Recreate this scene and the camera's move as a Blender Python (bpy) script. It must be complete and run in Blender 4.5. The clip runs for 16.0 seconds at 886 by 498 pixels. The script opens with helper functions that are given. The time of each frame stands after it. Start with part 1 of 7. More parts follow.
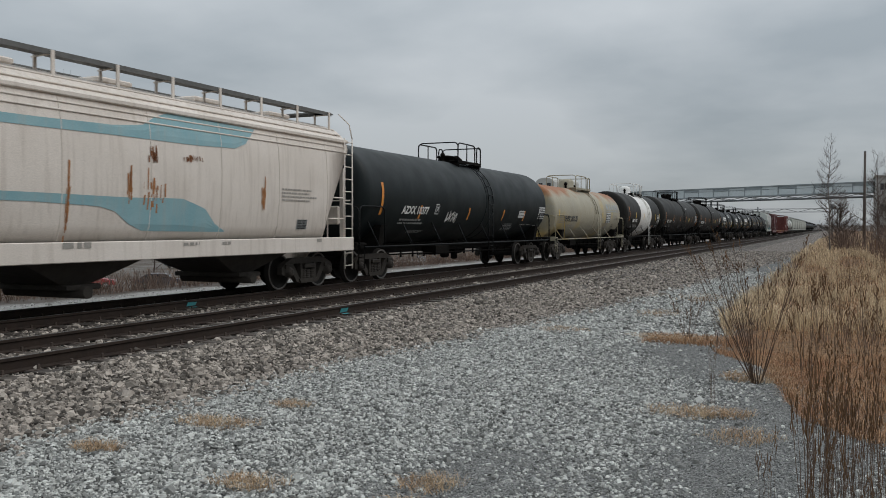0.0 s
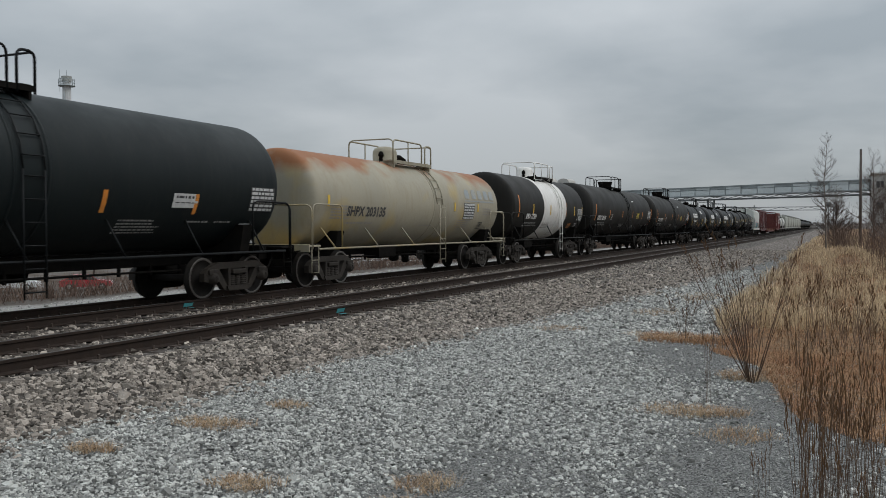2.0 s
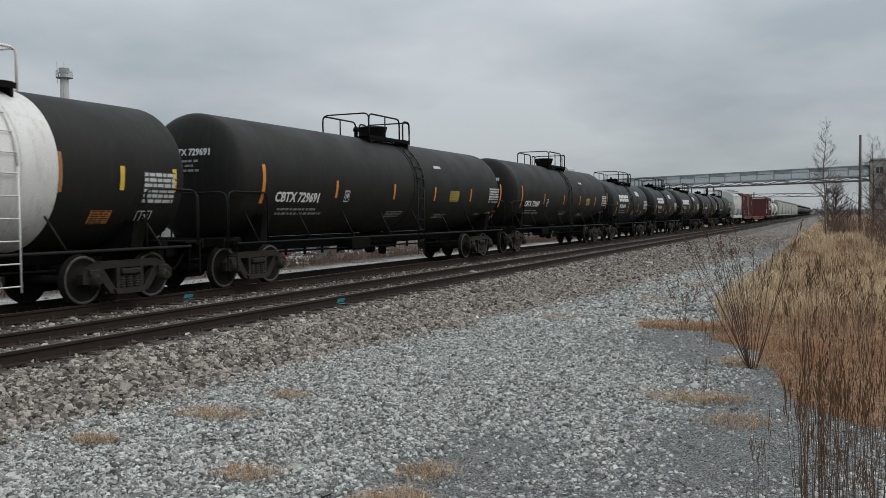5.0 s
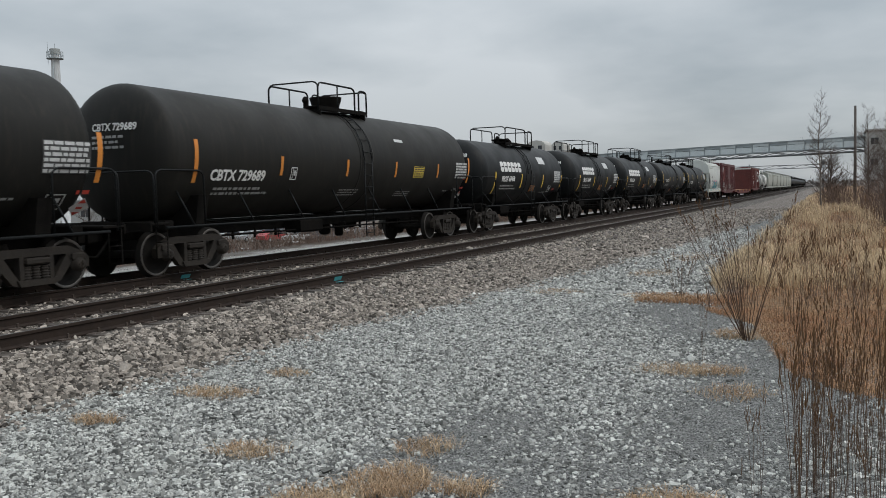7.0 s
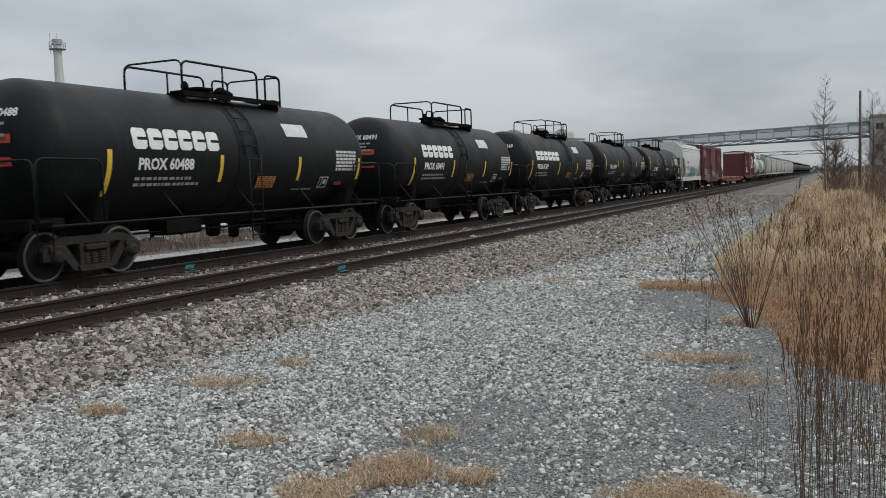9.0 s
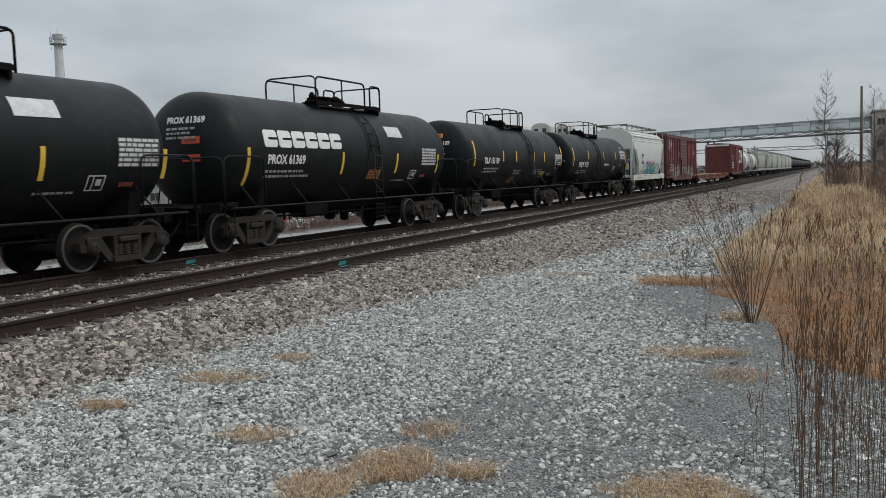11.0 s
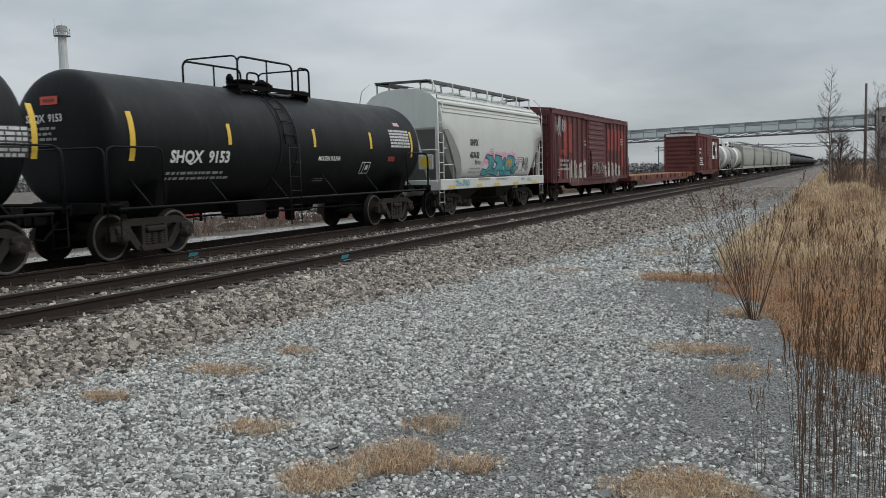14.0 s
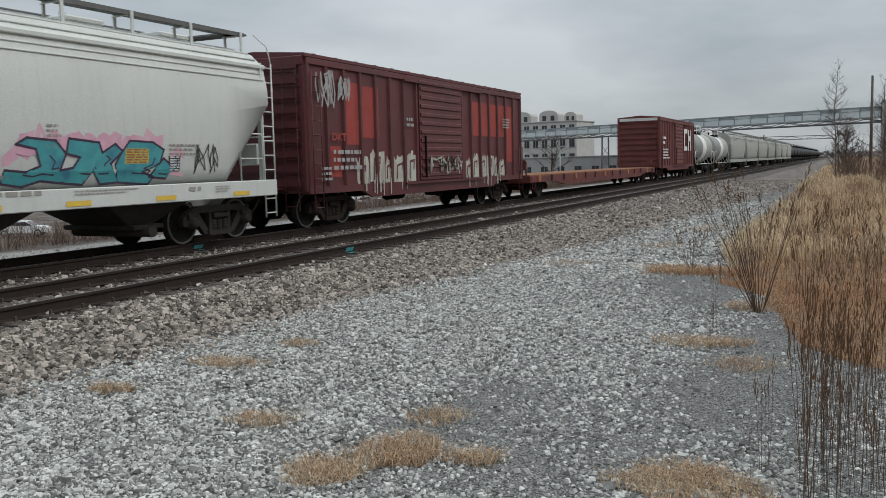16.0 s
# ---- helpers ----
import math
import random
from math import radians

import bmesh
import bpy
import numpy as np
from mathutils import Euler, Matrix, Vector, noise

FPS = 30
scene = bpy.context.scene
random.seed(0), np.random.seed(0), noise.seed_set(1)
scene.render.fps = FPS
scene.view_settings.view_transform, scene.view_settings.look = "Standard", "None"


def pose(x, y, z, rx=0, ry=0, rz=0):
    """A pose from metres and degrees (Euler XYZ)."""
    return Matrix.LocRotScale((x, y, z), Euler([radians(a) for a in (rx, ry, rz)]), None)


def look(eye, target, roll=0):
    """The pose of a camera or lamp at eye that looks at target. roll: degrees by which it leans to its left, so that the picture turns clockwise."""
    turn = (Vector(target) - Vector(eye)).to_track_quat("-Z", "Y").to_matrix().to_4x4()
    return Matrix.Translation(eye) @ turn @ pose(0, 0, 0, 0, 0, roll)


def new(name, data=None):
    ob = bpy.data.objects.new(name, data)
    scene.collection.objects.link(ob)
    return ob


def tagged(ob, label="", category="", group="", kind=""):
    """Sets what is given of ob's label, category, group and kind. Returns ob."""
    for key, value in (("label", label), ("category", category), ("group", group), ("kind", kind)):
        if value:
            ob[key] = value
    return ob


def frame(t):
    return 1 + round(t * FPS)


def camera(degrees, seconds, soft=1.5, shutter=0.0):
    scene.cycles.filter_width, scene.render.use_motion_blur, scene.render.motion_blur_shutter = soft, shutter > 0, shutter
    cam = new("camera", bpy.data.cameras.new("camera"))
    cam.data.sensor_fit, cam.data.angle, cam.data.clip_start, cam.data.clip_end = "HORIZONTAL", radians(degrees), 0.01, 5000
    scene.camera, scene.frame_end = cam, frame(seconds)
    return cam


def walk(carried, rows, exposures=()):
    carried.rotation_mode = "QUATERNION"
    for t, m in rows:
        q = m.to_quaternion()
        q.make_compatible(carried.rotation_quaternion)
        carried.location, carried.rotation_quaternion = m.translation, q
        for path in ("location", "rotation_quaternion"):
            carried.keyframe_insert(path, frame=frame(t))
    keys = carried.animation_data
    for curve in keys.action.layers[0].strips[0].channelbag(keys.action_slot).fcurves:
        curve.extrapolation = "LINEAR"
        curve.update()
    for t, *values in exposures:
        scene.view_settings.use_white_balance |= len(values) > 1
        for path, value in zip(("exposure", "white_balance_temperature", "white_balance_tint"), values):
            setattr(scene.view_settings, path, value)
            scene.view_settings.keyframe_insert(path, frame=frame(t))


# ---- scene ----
cam = camera(53.81, 16.0, soft=0.7, shutter=0.1)
walk(cam, [
    (0, pose(0.000, 0.000, 1.900, 88.63, -0.00, 24.40)),
    (0.5, pose(0.014, -0.006, 1.902, 88.71, 0.06, 24.33)),
    (1, pose(0.017, -0.006, 1.897, 88.77, 0.12, 24.23)),
    (1.5, pose(0.016, -0.002, 1.905, 88.65, 0.20, 24.17)),
    (2, pose(0.016, -0.003, 1.909, 88.59, 0.22, 24.20)),
    (2.5, pose(0.012, -0.001, 1.906, 88.46, 0.30, 24.16)),
    (3, pose(0.007, 0.003, 1.905, 88.42, 0.26, 24.20)),
    (3.5, pose(0.010, 0.004, 1.902, 88.39, 0.25, 24.15)),
    (4, pose(0.014, 0.001, 1.906, 88.35, 0.30, 24.17)),
    (6.5, pose(0.031, -0.031, 1.906, 86.72, 1.38, 23.99)),
    (7, pose(0.033, -0.036, 1.909, 86.36, 1.47, 23.88)),
    (7.5, pose(0.037, -0.034, 1.913, 86.03, 1.58, 23.87)),
    (8, pose(0.036, -0.027, 1.913, 85.80, 1.68, 23.97)),
    (8.5, pose(0.036, -0.032, 1.916, 85.73, 1.68, 24.08)),
    (9, pose(0.040, -0.029, 1.914, 85.60, 1.84, 24.12)),
    (11.5, pose(0.046, -0.035, 1.916, 85.28, 1.78, 24.21)),
    (12, pose(0.039, -0.043, 1.913, 85.25, 1.68, 24.25)),
    (12.5, pose(0.034, -0.045, 1.912, 85.13, 1.45, 24.33)),
    (13, pose(0.039, -0.042, 1.913, 85.08, 1.39, 24.51)),
    (13.5, pose(0.046, -0.041, 1.912, 84.98, 1.36, 24.54)),
    (14, pose(0.048, -0.043, 1.914, 84.94, 1.41, 24.37)),
    (14.5, pose(0.042, -0.043, 1.915, 84.85, 1.34, 24.46)),
    (15, pose(0.044, -0.051, 1.913, 84.74, 1.37, 24.48)),
    (15.5, pose(0.043, -0.049, 1.912, 84.57, 1.39, 24.57)),
    (16, pose(0.048, -0.052, 1.919, 84.45, 1.39, 24.66)),
], exposures=[(0, 0.0), (4, 0.05), (6.5, 0.22), (9, 0.26), (16, 0.24)])

# ---- world and light ----
world = bpy.data.worlds.new("overcast")
scene.world = world
world.use_nodes = True
wn, wl = world.node_tree.nodes, world.node_tree.links
wn.clear()


def wnode(kind, **kw):
    n = wn.new(kind)
    for k, v in kw.items():
        n.inputs[k].default_value = v
    return n


w_out = wnode("ShaderNodeOutputWorld")
w_bg = wnode("ShaderNodeBackground")
w_sky = wn.new("ShaderNodeTexSky")
w_sky.sky_type, w_sky.sun_disc = "NISHITA", False
w_sky.sun_elevation, w_sky.sun_rotation = radians(48), radians(71)
w_co = wnode("ShaderNodeTexCoord")
w_sep = wnode("ShaderNodeSeparateXYZ")
wl.new(w_co.outputs["Generated"], w_sep.inputs[0])
# cloud deck: coordinates spread out towards the horizon, as a flat layer is seen
w_zc = wnode("ShaderNodeMath")
w_zc.operation = "MAXIMUM"
w_zc.inputs[1].default_value = 0.0
wl.new(w_sep.outputs["Z"], w_zc.inputs[0])
w_za = wnode("ShaderNodeMath")
w_za.operation = "ADD"
w_za.inputs[1].default_value = 0.22
wl.new(w_zc.outputs[0], w_za.inputs[0])
w_div = wn.new("ShaderNodeVectorMath")
w_div.operation = "DIVIDE"
w_cmb = wnode("ShaderNodeCombineXYZ")
for i in range(3):
    wl.new(w_za.outputs[0], w_cmb.inputs[i])
wl.new(w_co.outputs["Generated"], w_div.inputs[0])
wl.new(w_cmb.outputs[0], w_div.inputs[1])
w_no = wnode("ShaderNodeTexNoise", Scale=0.9, Detail=6.0, Roughness=0.48, Distortion=0.0)
wl.new(w_div.outputs[0], w_no.inputs["Vector"])
w_ramp = wn.new("ShaderNodeValToRGB")
w_ramp.color_ramp.elements[0].position, w_ramp.color_ramp.elements[0].color = 0.38, (0.70, 0.785, 0.85, 1)
w_ramp.color_ramp.elements[1].position, w_ramp.color_ramp.elements[1].color = 0.62, (1.11, 1.18, 1.235, 1)
wl.new(w_no.outputs["Fac"], w_ramp.inputs[0])
# overcast luminance: three times brighter at the zenith than at the horizon
w_lum = wnode("ShaderNodeMath")
w_lum.operation = "MULTIPLY_ADD"
w_lum.inputs[1].default_value, w_lum.inputs[2].default_value = 0.86, 0.36
wl.new(w_zc.outputs[0], w_lum.inputs[0])
w_mul = wn.new("ShaderNodeVectorMath")
w_mul.operation = "SCALE"
wl.new(w_ramp.outputs[0], w_mul.inputs[0])
wl.new(w_lum.outputs[0], w_mul.inputs["Scale"])
w_skys = wn.new("ShaderNodeVectorMath")
w_skys.operation = "SCALE"
w_skys.inputs["Scale"].default_value = 0.08
wl.new(w_sky.outputs[0], w_skys.inputs[0])
w_mix = wn.new("ShaderNodeMix")
w_mix.data_type = "RGBA"
w_mix.inputs[0].default_value = 0.9
wl.new(w_skys.outputs[0], w_mix.inputs[6])
wl.new(w_mul.outputs[0], w_mix.inputs[7])
wl.new(w_mix.outputs[2], w_bg.inputs["Color"])
w_bg.inputs["Strength"].default_value = 1.0
wl.new(w_bg.outputs[0], w_out.inputs["Surface"])

sun = new("sun", bpy.data.lights.new("sun", "SUN"))
sun.data.energy, sun.data.angle, sun.data.color = 0.85, radians(25), (1.0, 0.96, 0.92)
sun.matrix_basis = look((26, 9, 30), (0, 0, 0))

# ---- plan of the place ----
RAIL_Z = 0.35          # top of the rails over the gravel road
NEAR_X, FAR_X = -9.78, -13.5
BEND_Y, BEND_R = 150.0, 45000.0
SPEED = 10.25


def along(y, pts):
    """A value that runs straight from point to point along the line."""
    for (a, b), (c, d) in zip(pts, pts[1:]):
        if y <= c:
            return b + (d - b) * max(0.0, y - a) / (c - a)
    return pts[-1][1]


def ballast_edge(y):
    """Where the brown shoulder ballast gives way to the grey road."""
    return along(y, ((5.5, -6.75), (11, -6.45), (14, -5.9), (20, -5.2), (32, -4.3), (60, -2.9), (90, -2.6))) + 0.3 * noise.noise(Vector((2, y * 0.7, 1)))


def verge_edge(y):
    """Where the road gives way to litter and dry grass."""
    return along(y, ((7.6, 1.3), (8.4, 0.25), (9.3, -0.3), (11, -0.7), (12.3, -0.85), (14, -1.7), (20, -2.1), (95, -2.85))) + 0.22 * noise.noise(Vector((0, y * 0.6, 2)))


def on_track(xc, s, z=RAIL_Z):
    """The pose at s metres along the track whose centre is xc abreast of the camera: straight, then a wide bend."""
    d = max(0.0, s - BEND_Y)
    return pose(xc - d * d / (2 * BEND_R), s, z, 0, 0, math.degrees(d / BEND_R))


# ---- materials ----
def material(name, base, rough=0.7, metal=0.0, second=None, scale=3.0, amount=0.5, fine=40.0, bump=0.15, bump_scale=None,
             streak=None, streak_amount=0.0, streak_axis=2, island=0.0, rnd=0.0, detail=6.0, low=0.4, high=0.62, spec=0.5,
             thrd=None, thrd_scale=1.0, thrd_low=0.55, thrd_high=0.7):
    """A painted, rusted or mineral surface: base colour, a second colour in patches, fine grain, and streaks that run down."""
    m = bpy.data.materials.new(name)
    m.use_nodes = True
    n, l = m.node_tree.nodes, m.node_tree.links
    b = n["Principled BSDF"]
    b.inputs["Roughness"].default_value, b.inputs["Metallic"].default_value = rough, metal
    b.inputs["Specular IOR Level"].default_value = spec
    co = n.new("ShaderNodeTexCoord")

    def noise_at(s, d=4.0, stretch=None):
        t = n.new("ShaderNodeTexNoise")
        t.inputs["Scale"].default_value, t.inputs["Detail"].default_value = s, d
        if stretch:
            mp = n.new("ShaderNodeMapping")
            mp.inputs["Scale"].default_value = stretch
            l.new(co.outputs["Object"], mp.inputs[0])
            l.new(mp.outputs[0], t.inputs["Vector"])
        else:
            l.new(co.outputs["Object"], t.inputs["Vector"])
        return t.outputs["Fac"]

    def ramp(src, a, c):
        r = n.new("ShaderNodeMapRange")
        r.inputs["From Min"].default_value, r.inputs["From Max"].default_value = a, c
        l.new(src, r.inputs["Value"])
        return r.outputs[0]

    def mix(fac, a, c, mode="MIX", k=1.0):
        x = n.new("ShaderNodeMix")
        x.data_type, x.blend_type = "RGBA", mode
        if fac is None:
            x.inputs[0].default_value = k
        elif k != 1.0:
            mm = n.new("ShaderNodeMath")
            mm.operation, mm.inputs[1].default_value = "MULTIPLY", k
            l.new(fac, mm.inputs[0])
            l.new(mm.outputs[0], x.inputs[0])
        else:
            l.new(fac, x.inputs[0])
        for i, v in ((6, a), (7, c)):
            if isinstance(v, tuple):
                x.inputs[i].default_value = (*v, 1)
            else:
                l.new(v, x.inputs[i])
        return x.outputs[2]

    second = second or tuple(v * 0.7 for v in base)
    col = mix(ramp(noise_at(scale, detail), low, high), base, second, k=amount)
    if thrd:
        col = mix(ramp(noise_at(thrd_scale, 5.0), thrd_low, thrd_high), col, thrd)
    if streak:
        st = [9.0, 9.0, 9.0]
        st[streak_axis] = 0.5
        col = mix(ramp(noise_at(1.0, 5.0, st), 0.5, 0.72), col, streak, k=streak_amount)
    g = noise_at(fine, 3.0)
    gg = n.new("ShaderNodeMapRange")
    gg.inputs["To Min"].default_value, gg.inputs["To Max"].default_value = 0.72, 1.28
    l.new(g, gg.inputs["Value"])
    gm = n.new("ShaderNodeVectorMath")
    gm.operation = "SCALE"
    l.new(col, gm.inputs[0])
    l.new(gg.outputs[0], gm.inputs["Scale"])
    col = gm.outputs[0]
    for k, node, out in ((island, "ShaderNodeNewGeometry", "Random Per Island"), (rnd, "ShaderNodeObjectInfo", "Random")):
        if k:
            src = n.new(node)
            rr = n.new("ShaderNodeMapRange")
            rr.inputs["To Min"].default_value, rr.inputs["To Max"].default_value = 1 - k, 1 + k
            l.new(src.outputs[out], rr.inputs["Value"])
            sc = n.new("ShaderNodeVectorMath")
            sc.operation = "SCALE"
            l.new(col, sc.inputs[0])
            l.new(rr.outputs[0], sc.inputs["Scale"])
            col = sc.outputs[0]
    l.new(col, b.inputs["Base Color"])
    if bump:
        bp = n.new("ShaderNodeBump")
        bp.inputs["Strength"].default_value = bump
        bp.inputs["Distance"].default_value = 0.02
        l.new(noise_at(bump_scale or fine * 0.5, 5.0), bp.inputs["Height"])
        l.new(bp.outputs[0], b.inputs["Normal"])
    rr = n.new("ShaderNodeMapRange")
    rr.inputs["To Min"].default_value, rr.inputs["To Max"].default_value = max(0.05, rough - 0.15), min(1, rough + 0.15)
    l.new(noise_at(scale * 2.3), rr.inputs["Value"])
    l.new(rr.outputs[0], b.inputs["Roughness"])
    return m


M = dict(
    tank_black=material("tank black paint", (0.0055, 0.0068, 0.0075), 0.52, spec=0.18, second=(0.0095, 0.0108, 0.0112), scale=0.6, fine=90, bump=0.05, bump_scale=1.5, streak=(0.022, 0.021, 0.019), streak_amount=0.35),
    tank_green=material("tank dark green-black paint", (0.0075, 0.0115, 0.0125), 0.52, spec=0.18, second=(0.011, 0.0155, 0.016), scale=0.6, fine=90, bump=0.05, bump_scale=1.5, streak=(0.02, 0.022, 0.02), streak_amount=0.3),
    tank_brown=material("sooty tank paint", (0.0135, 0.0132, 0.012), 0.57, spec=0.17, second=(0.021, 0.02, 0.0172), scale=0.5, fine=80, bump=0.05, bump_scale=1.5, streak=(0.032, 0.028, 0.022), streak_amount=0.4),
    tank_beige=material("faded beige tank paint", (0.31, 0.28, 0.205), 0.6, second=(0.25, 0.235, 0.18), scale=0.7, fine=60, bump=0.08, bump_scale=2, streak=(0.20, 0.15, 0.09), streak_amount=0.35, thrd=(0.42, 0.30, 0.10), thrd_scale=0.5, thrd_low=0.58, thrd_high=0.72),
    tank_white=material("white tank paint", (0.72, 0.71, 0.68), 0.5, second=(0.58, 0.56, 0.52), scale=1.2, fine=60, bump=0.05, streak=(0.30, 0.26, 0.2), streak_amount=0.3),
    hopper_beige=material("dirty cream hopper paint", (0.66, 0.60, 0.54), 0.6, second=(0.55, 0.49, 0.43), scale=0.7, fine=60, bump=0.08, bump_scale=1.2, streak=(0.30, 0.24, 0.19), streak_amount=0.30),
    hopper_white=material("light grey hopper paint", (0.54, 0.56, 0.53), 0.5, second=(0.49, 0.51, 0.48), scale=0.8, fine=60, bump=0.05, bump_scale=1.2, streak=(0.42, 0.41, 0.37), streak_amount=0.3),
    hopper_grey=material("grey hopper paint", (0.34, 0.35, 0.31), 0.6, second=(0.26, 0.27, 0.24), scale=0.8, fine=60, bump=0.05, streak=(0.18, 0.17, 0.14), streak_amount=0.4),
    # grey paint of patches and shells; on hopper slope sheets it stands for shade
    hopper_dark=material("grey patch paint and slope shade", (0.20, 0.21, 0.20), 0.6, second=(0.26, 0.26, 0.25), scale=1.0, fine=60, bump=0.05),
    teal=material("faded teal paint", (0.20, 0.36, 0.40), 0.6, second=(0.28, 0.42, 0.44), scale=1.5, fine=60, bump=0.05, streak=(0.35, 0.34, 0.3), streak_amount=0.3),
    box_red=material("weathered red boxcar paint", (0.10, 0.0175, 0.019), 0.55, second=(0.06, 0.0135, 0.0145), scale=0.8, fine=60, bump=0.1, streak=(0.05, 0.022, 0.02), streak_amount=0.55),
    box_orange=material("brighter red repaint", (0.30, 0.036, 0.024), 0.6, second=(0.20, 0.03, 0.024), scale=1.3, fine=60, bump=0.1, streak=(0.10, 0.03, 0.025), streak_amount=0.5),
    box_brown=material("oxide brown boxcar paint", (0.125, 0.026, 0.021), 0.65, second=(0.08, 0.02, 0.016), scale=0.9, fine=60, bump=0.1, streak=(0.05, 0.02, 0.016), streak_amount=0.55),
    rust=material("rust", (0.20, 0.075, 0.025), 0.85, second=(0.10, 0.04, 0.02), scale=3.0, fine=60, bump=0.2),
    rust_light=material("light rust", (0.36, 0.16, 0.06), 0.85, second=(0.26, 0.11, 0.04), scale=2.5, fine=50, bump=0.2),
    soot=material("sooty running gear steel", (0.007, 0.0066, 0.006), 0.9, spec=0.06, second=(0.014, 0.012, 0.0105), scale=4, fine=70, bump=0.2),
    truck=material("oily brown-black truck casting", (0.021, 0.0175, 0.0145), 0.75, spec=0.3, second=(0.036, 0.028, 0.021), scale=5, fine=70, bump=0.2),
    rim=material("rubbed wheel rim steel", (0.13, 0.12, 0.11), 0.45, metal=0.5, second=(0.07, 0.06, 0.052), scale=6, fine=60, bump=0.05),
    gear=material("dusty grey truck casting", (0.042, 0.037, 0.032), 0.8, spec=0.2, second=(0.026, 0.022, 0.019), scale=5, fine=70, bump=0.2),
    gear_brown=material("rust-brown truck casting", (0.026, 0.018, 0.014), 0.85, spec=0.2, second=(0.014, 0.011, 0.009), scale=5, fine=70, bump=0.2),
    wheel=material("worn wheel steel", (0.013, 0.012, 0.011), 0.75, metal=0.0, spec=0.15, second=(0.02, 0.017, 0.014), scale=6, fine=60, bump=0.1),
    tread=material("polished wheel tread", (0.45, 0.44, 0.42), 0.3, metal=0.9, second=(0.35, 0.33, 0.3), scale=8, fine=60, bump=0.03),
    rail_side=material("rusty rail web", (0.032, 0.022, 0.017), 0.85, spec=0.2, second=(0.02, 0.015, 0.013), scale=5, fine=60, bump=0.2),
    rail_top=material("worn rail head", (0.10, 0.095, 0.09), 0.55, metal=0.4, second=(0.06, 0.052, 0.046), scale=3, fine=60, bump=0.03),
    tie=material("creosoted tie timber", (0.045, 0.035, 0.028), 0.9, second=(0.08, 0.066, 0.055), scale=6, fine=50, bump=0.5, streak=(0.02, 0.017, 0.015), streak_amount=0.6, streak_axis=0, rnd=0.3),
    plate=material("tie plate steel", (0.06, 0.042, 0.032), 0.8, scale=8, fine=60, bump=0.2),
    white=material("white stencil paint", (0.70, 0.70, 0.68), 0.6, second=(0.55, 0.55, 0.53), scale=6, fine=80, bump=0.03),
    stencil_dim=material("worn stencil paint", (0.33, 0.33, 0.32), 0.6, second=(0.2, 0.2, 0.2), scale=9, fine=80, bump=0.03),
    stencil_black=material("black stencil paint", (0.03, 0.03, 0.03), 0.6, second=(0.08, 0.08, 0.08), scale=9, fine=80, bump=0.03),
    stencil_grey=material("faded grey stencil paint", (0.30, 0.28, 0.25), 0.7, scale=9, fine=80, bump=0.03),
    orange=material("orange reflective tape", (0.62, 0.22, 0.03), 0.5, second=(0.5, 0.2, 0.04), scale=6, fine=60, bump=0.03),
    yellow=material("yellow reflective tape", (0.68, 0.45, 0.05), 0.5, second=(0.55, 0.36, 0.05), scale=6, fine=60, bump=0.03),
    red=material("red stencil block", (0.55, 0.06, 0.04), 0.5, second=(0.45, 0.08, 0.05), scale=6, fine=60, bump=0.03),
    panel_white=material("white data panel", (0.55, 0.56, 0.55), 0.5, second=(0.4, 0.4, 0.4), scale=8, fine=60, bump=0.03),
    steel=material("galvanised steel", (0.33, 0.35, 0.35), 0.5, metal=0.5, second=(0.25, 0.26, 0.26), scale=3, fine=60, bump=0.05),
    board=material("running board grating", (0.13, 0.13, 0.125), 0.7, metal=0.3, scale=5, fine=60, bump=0.1),
)

M.update(
    brand_blue=material("faded grey-blue lettering paint", (0.26, 0.29, 0.30), 0.6, second=(0.34, 0.31, 0.24), scale=3, fine=60, bump=0.03),
    yellow_plate=material("yellow label", (0.70, 0.52, 0.04), 0.5, second=(0.6, 0.44, 0.05), scale=6, fine=60, bump=0.03),
    mural_teal=material("teal spray paint", (0.05, 0.27, 0.30), 0.5, second=(0.08, 0.36, 0.36), scale=4, fine=60, bump=0.03, thrd=(0.04, 0.17, 0.24), thrd_scale=2.2),
    mural_pink=material("pink spray paint", (0.60, 0.33, 0.42), 0.5, second=(0.66, 0.45, 0.50), scale=3, fine=60, bump=0.03),
    mural_ink=material("dark violet spray paint", (0.05, 0.03, 0.06), 0.5, scale=3, fine=60, bump=0.03),
    mural_white=material("pale peeling paint", (0.46, 0.47, 0.41), 0.6, second=(0.30, 0.27, 0.23), scale=2.5, fine=60, bump=0.05, streak=(0.13, 0.045, 0.04), streak_amount=0.6),
    tank_rusty=material("beige tank paint rusting from the top", (0.33, 0.30, 0.225), 0.6, second=(0.27, 0.255, 0.20), scale=0.7, fine=60, bump=0.08, bump_scale=2, streak=(0.24, 0.19, 0.12), streak_amount=0.35, thrd=(0.40, 0.30, 0.12), thrd_scale=0.5, thrd_low=0.58, thrd_high=0.72),
)


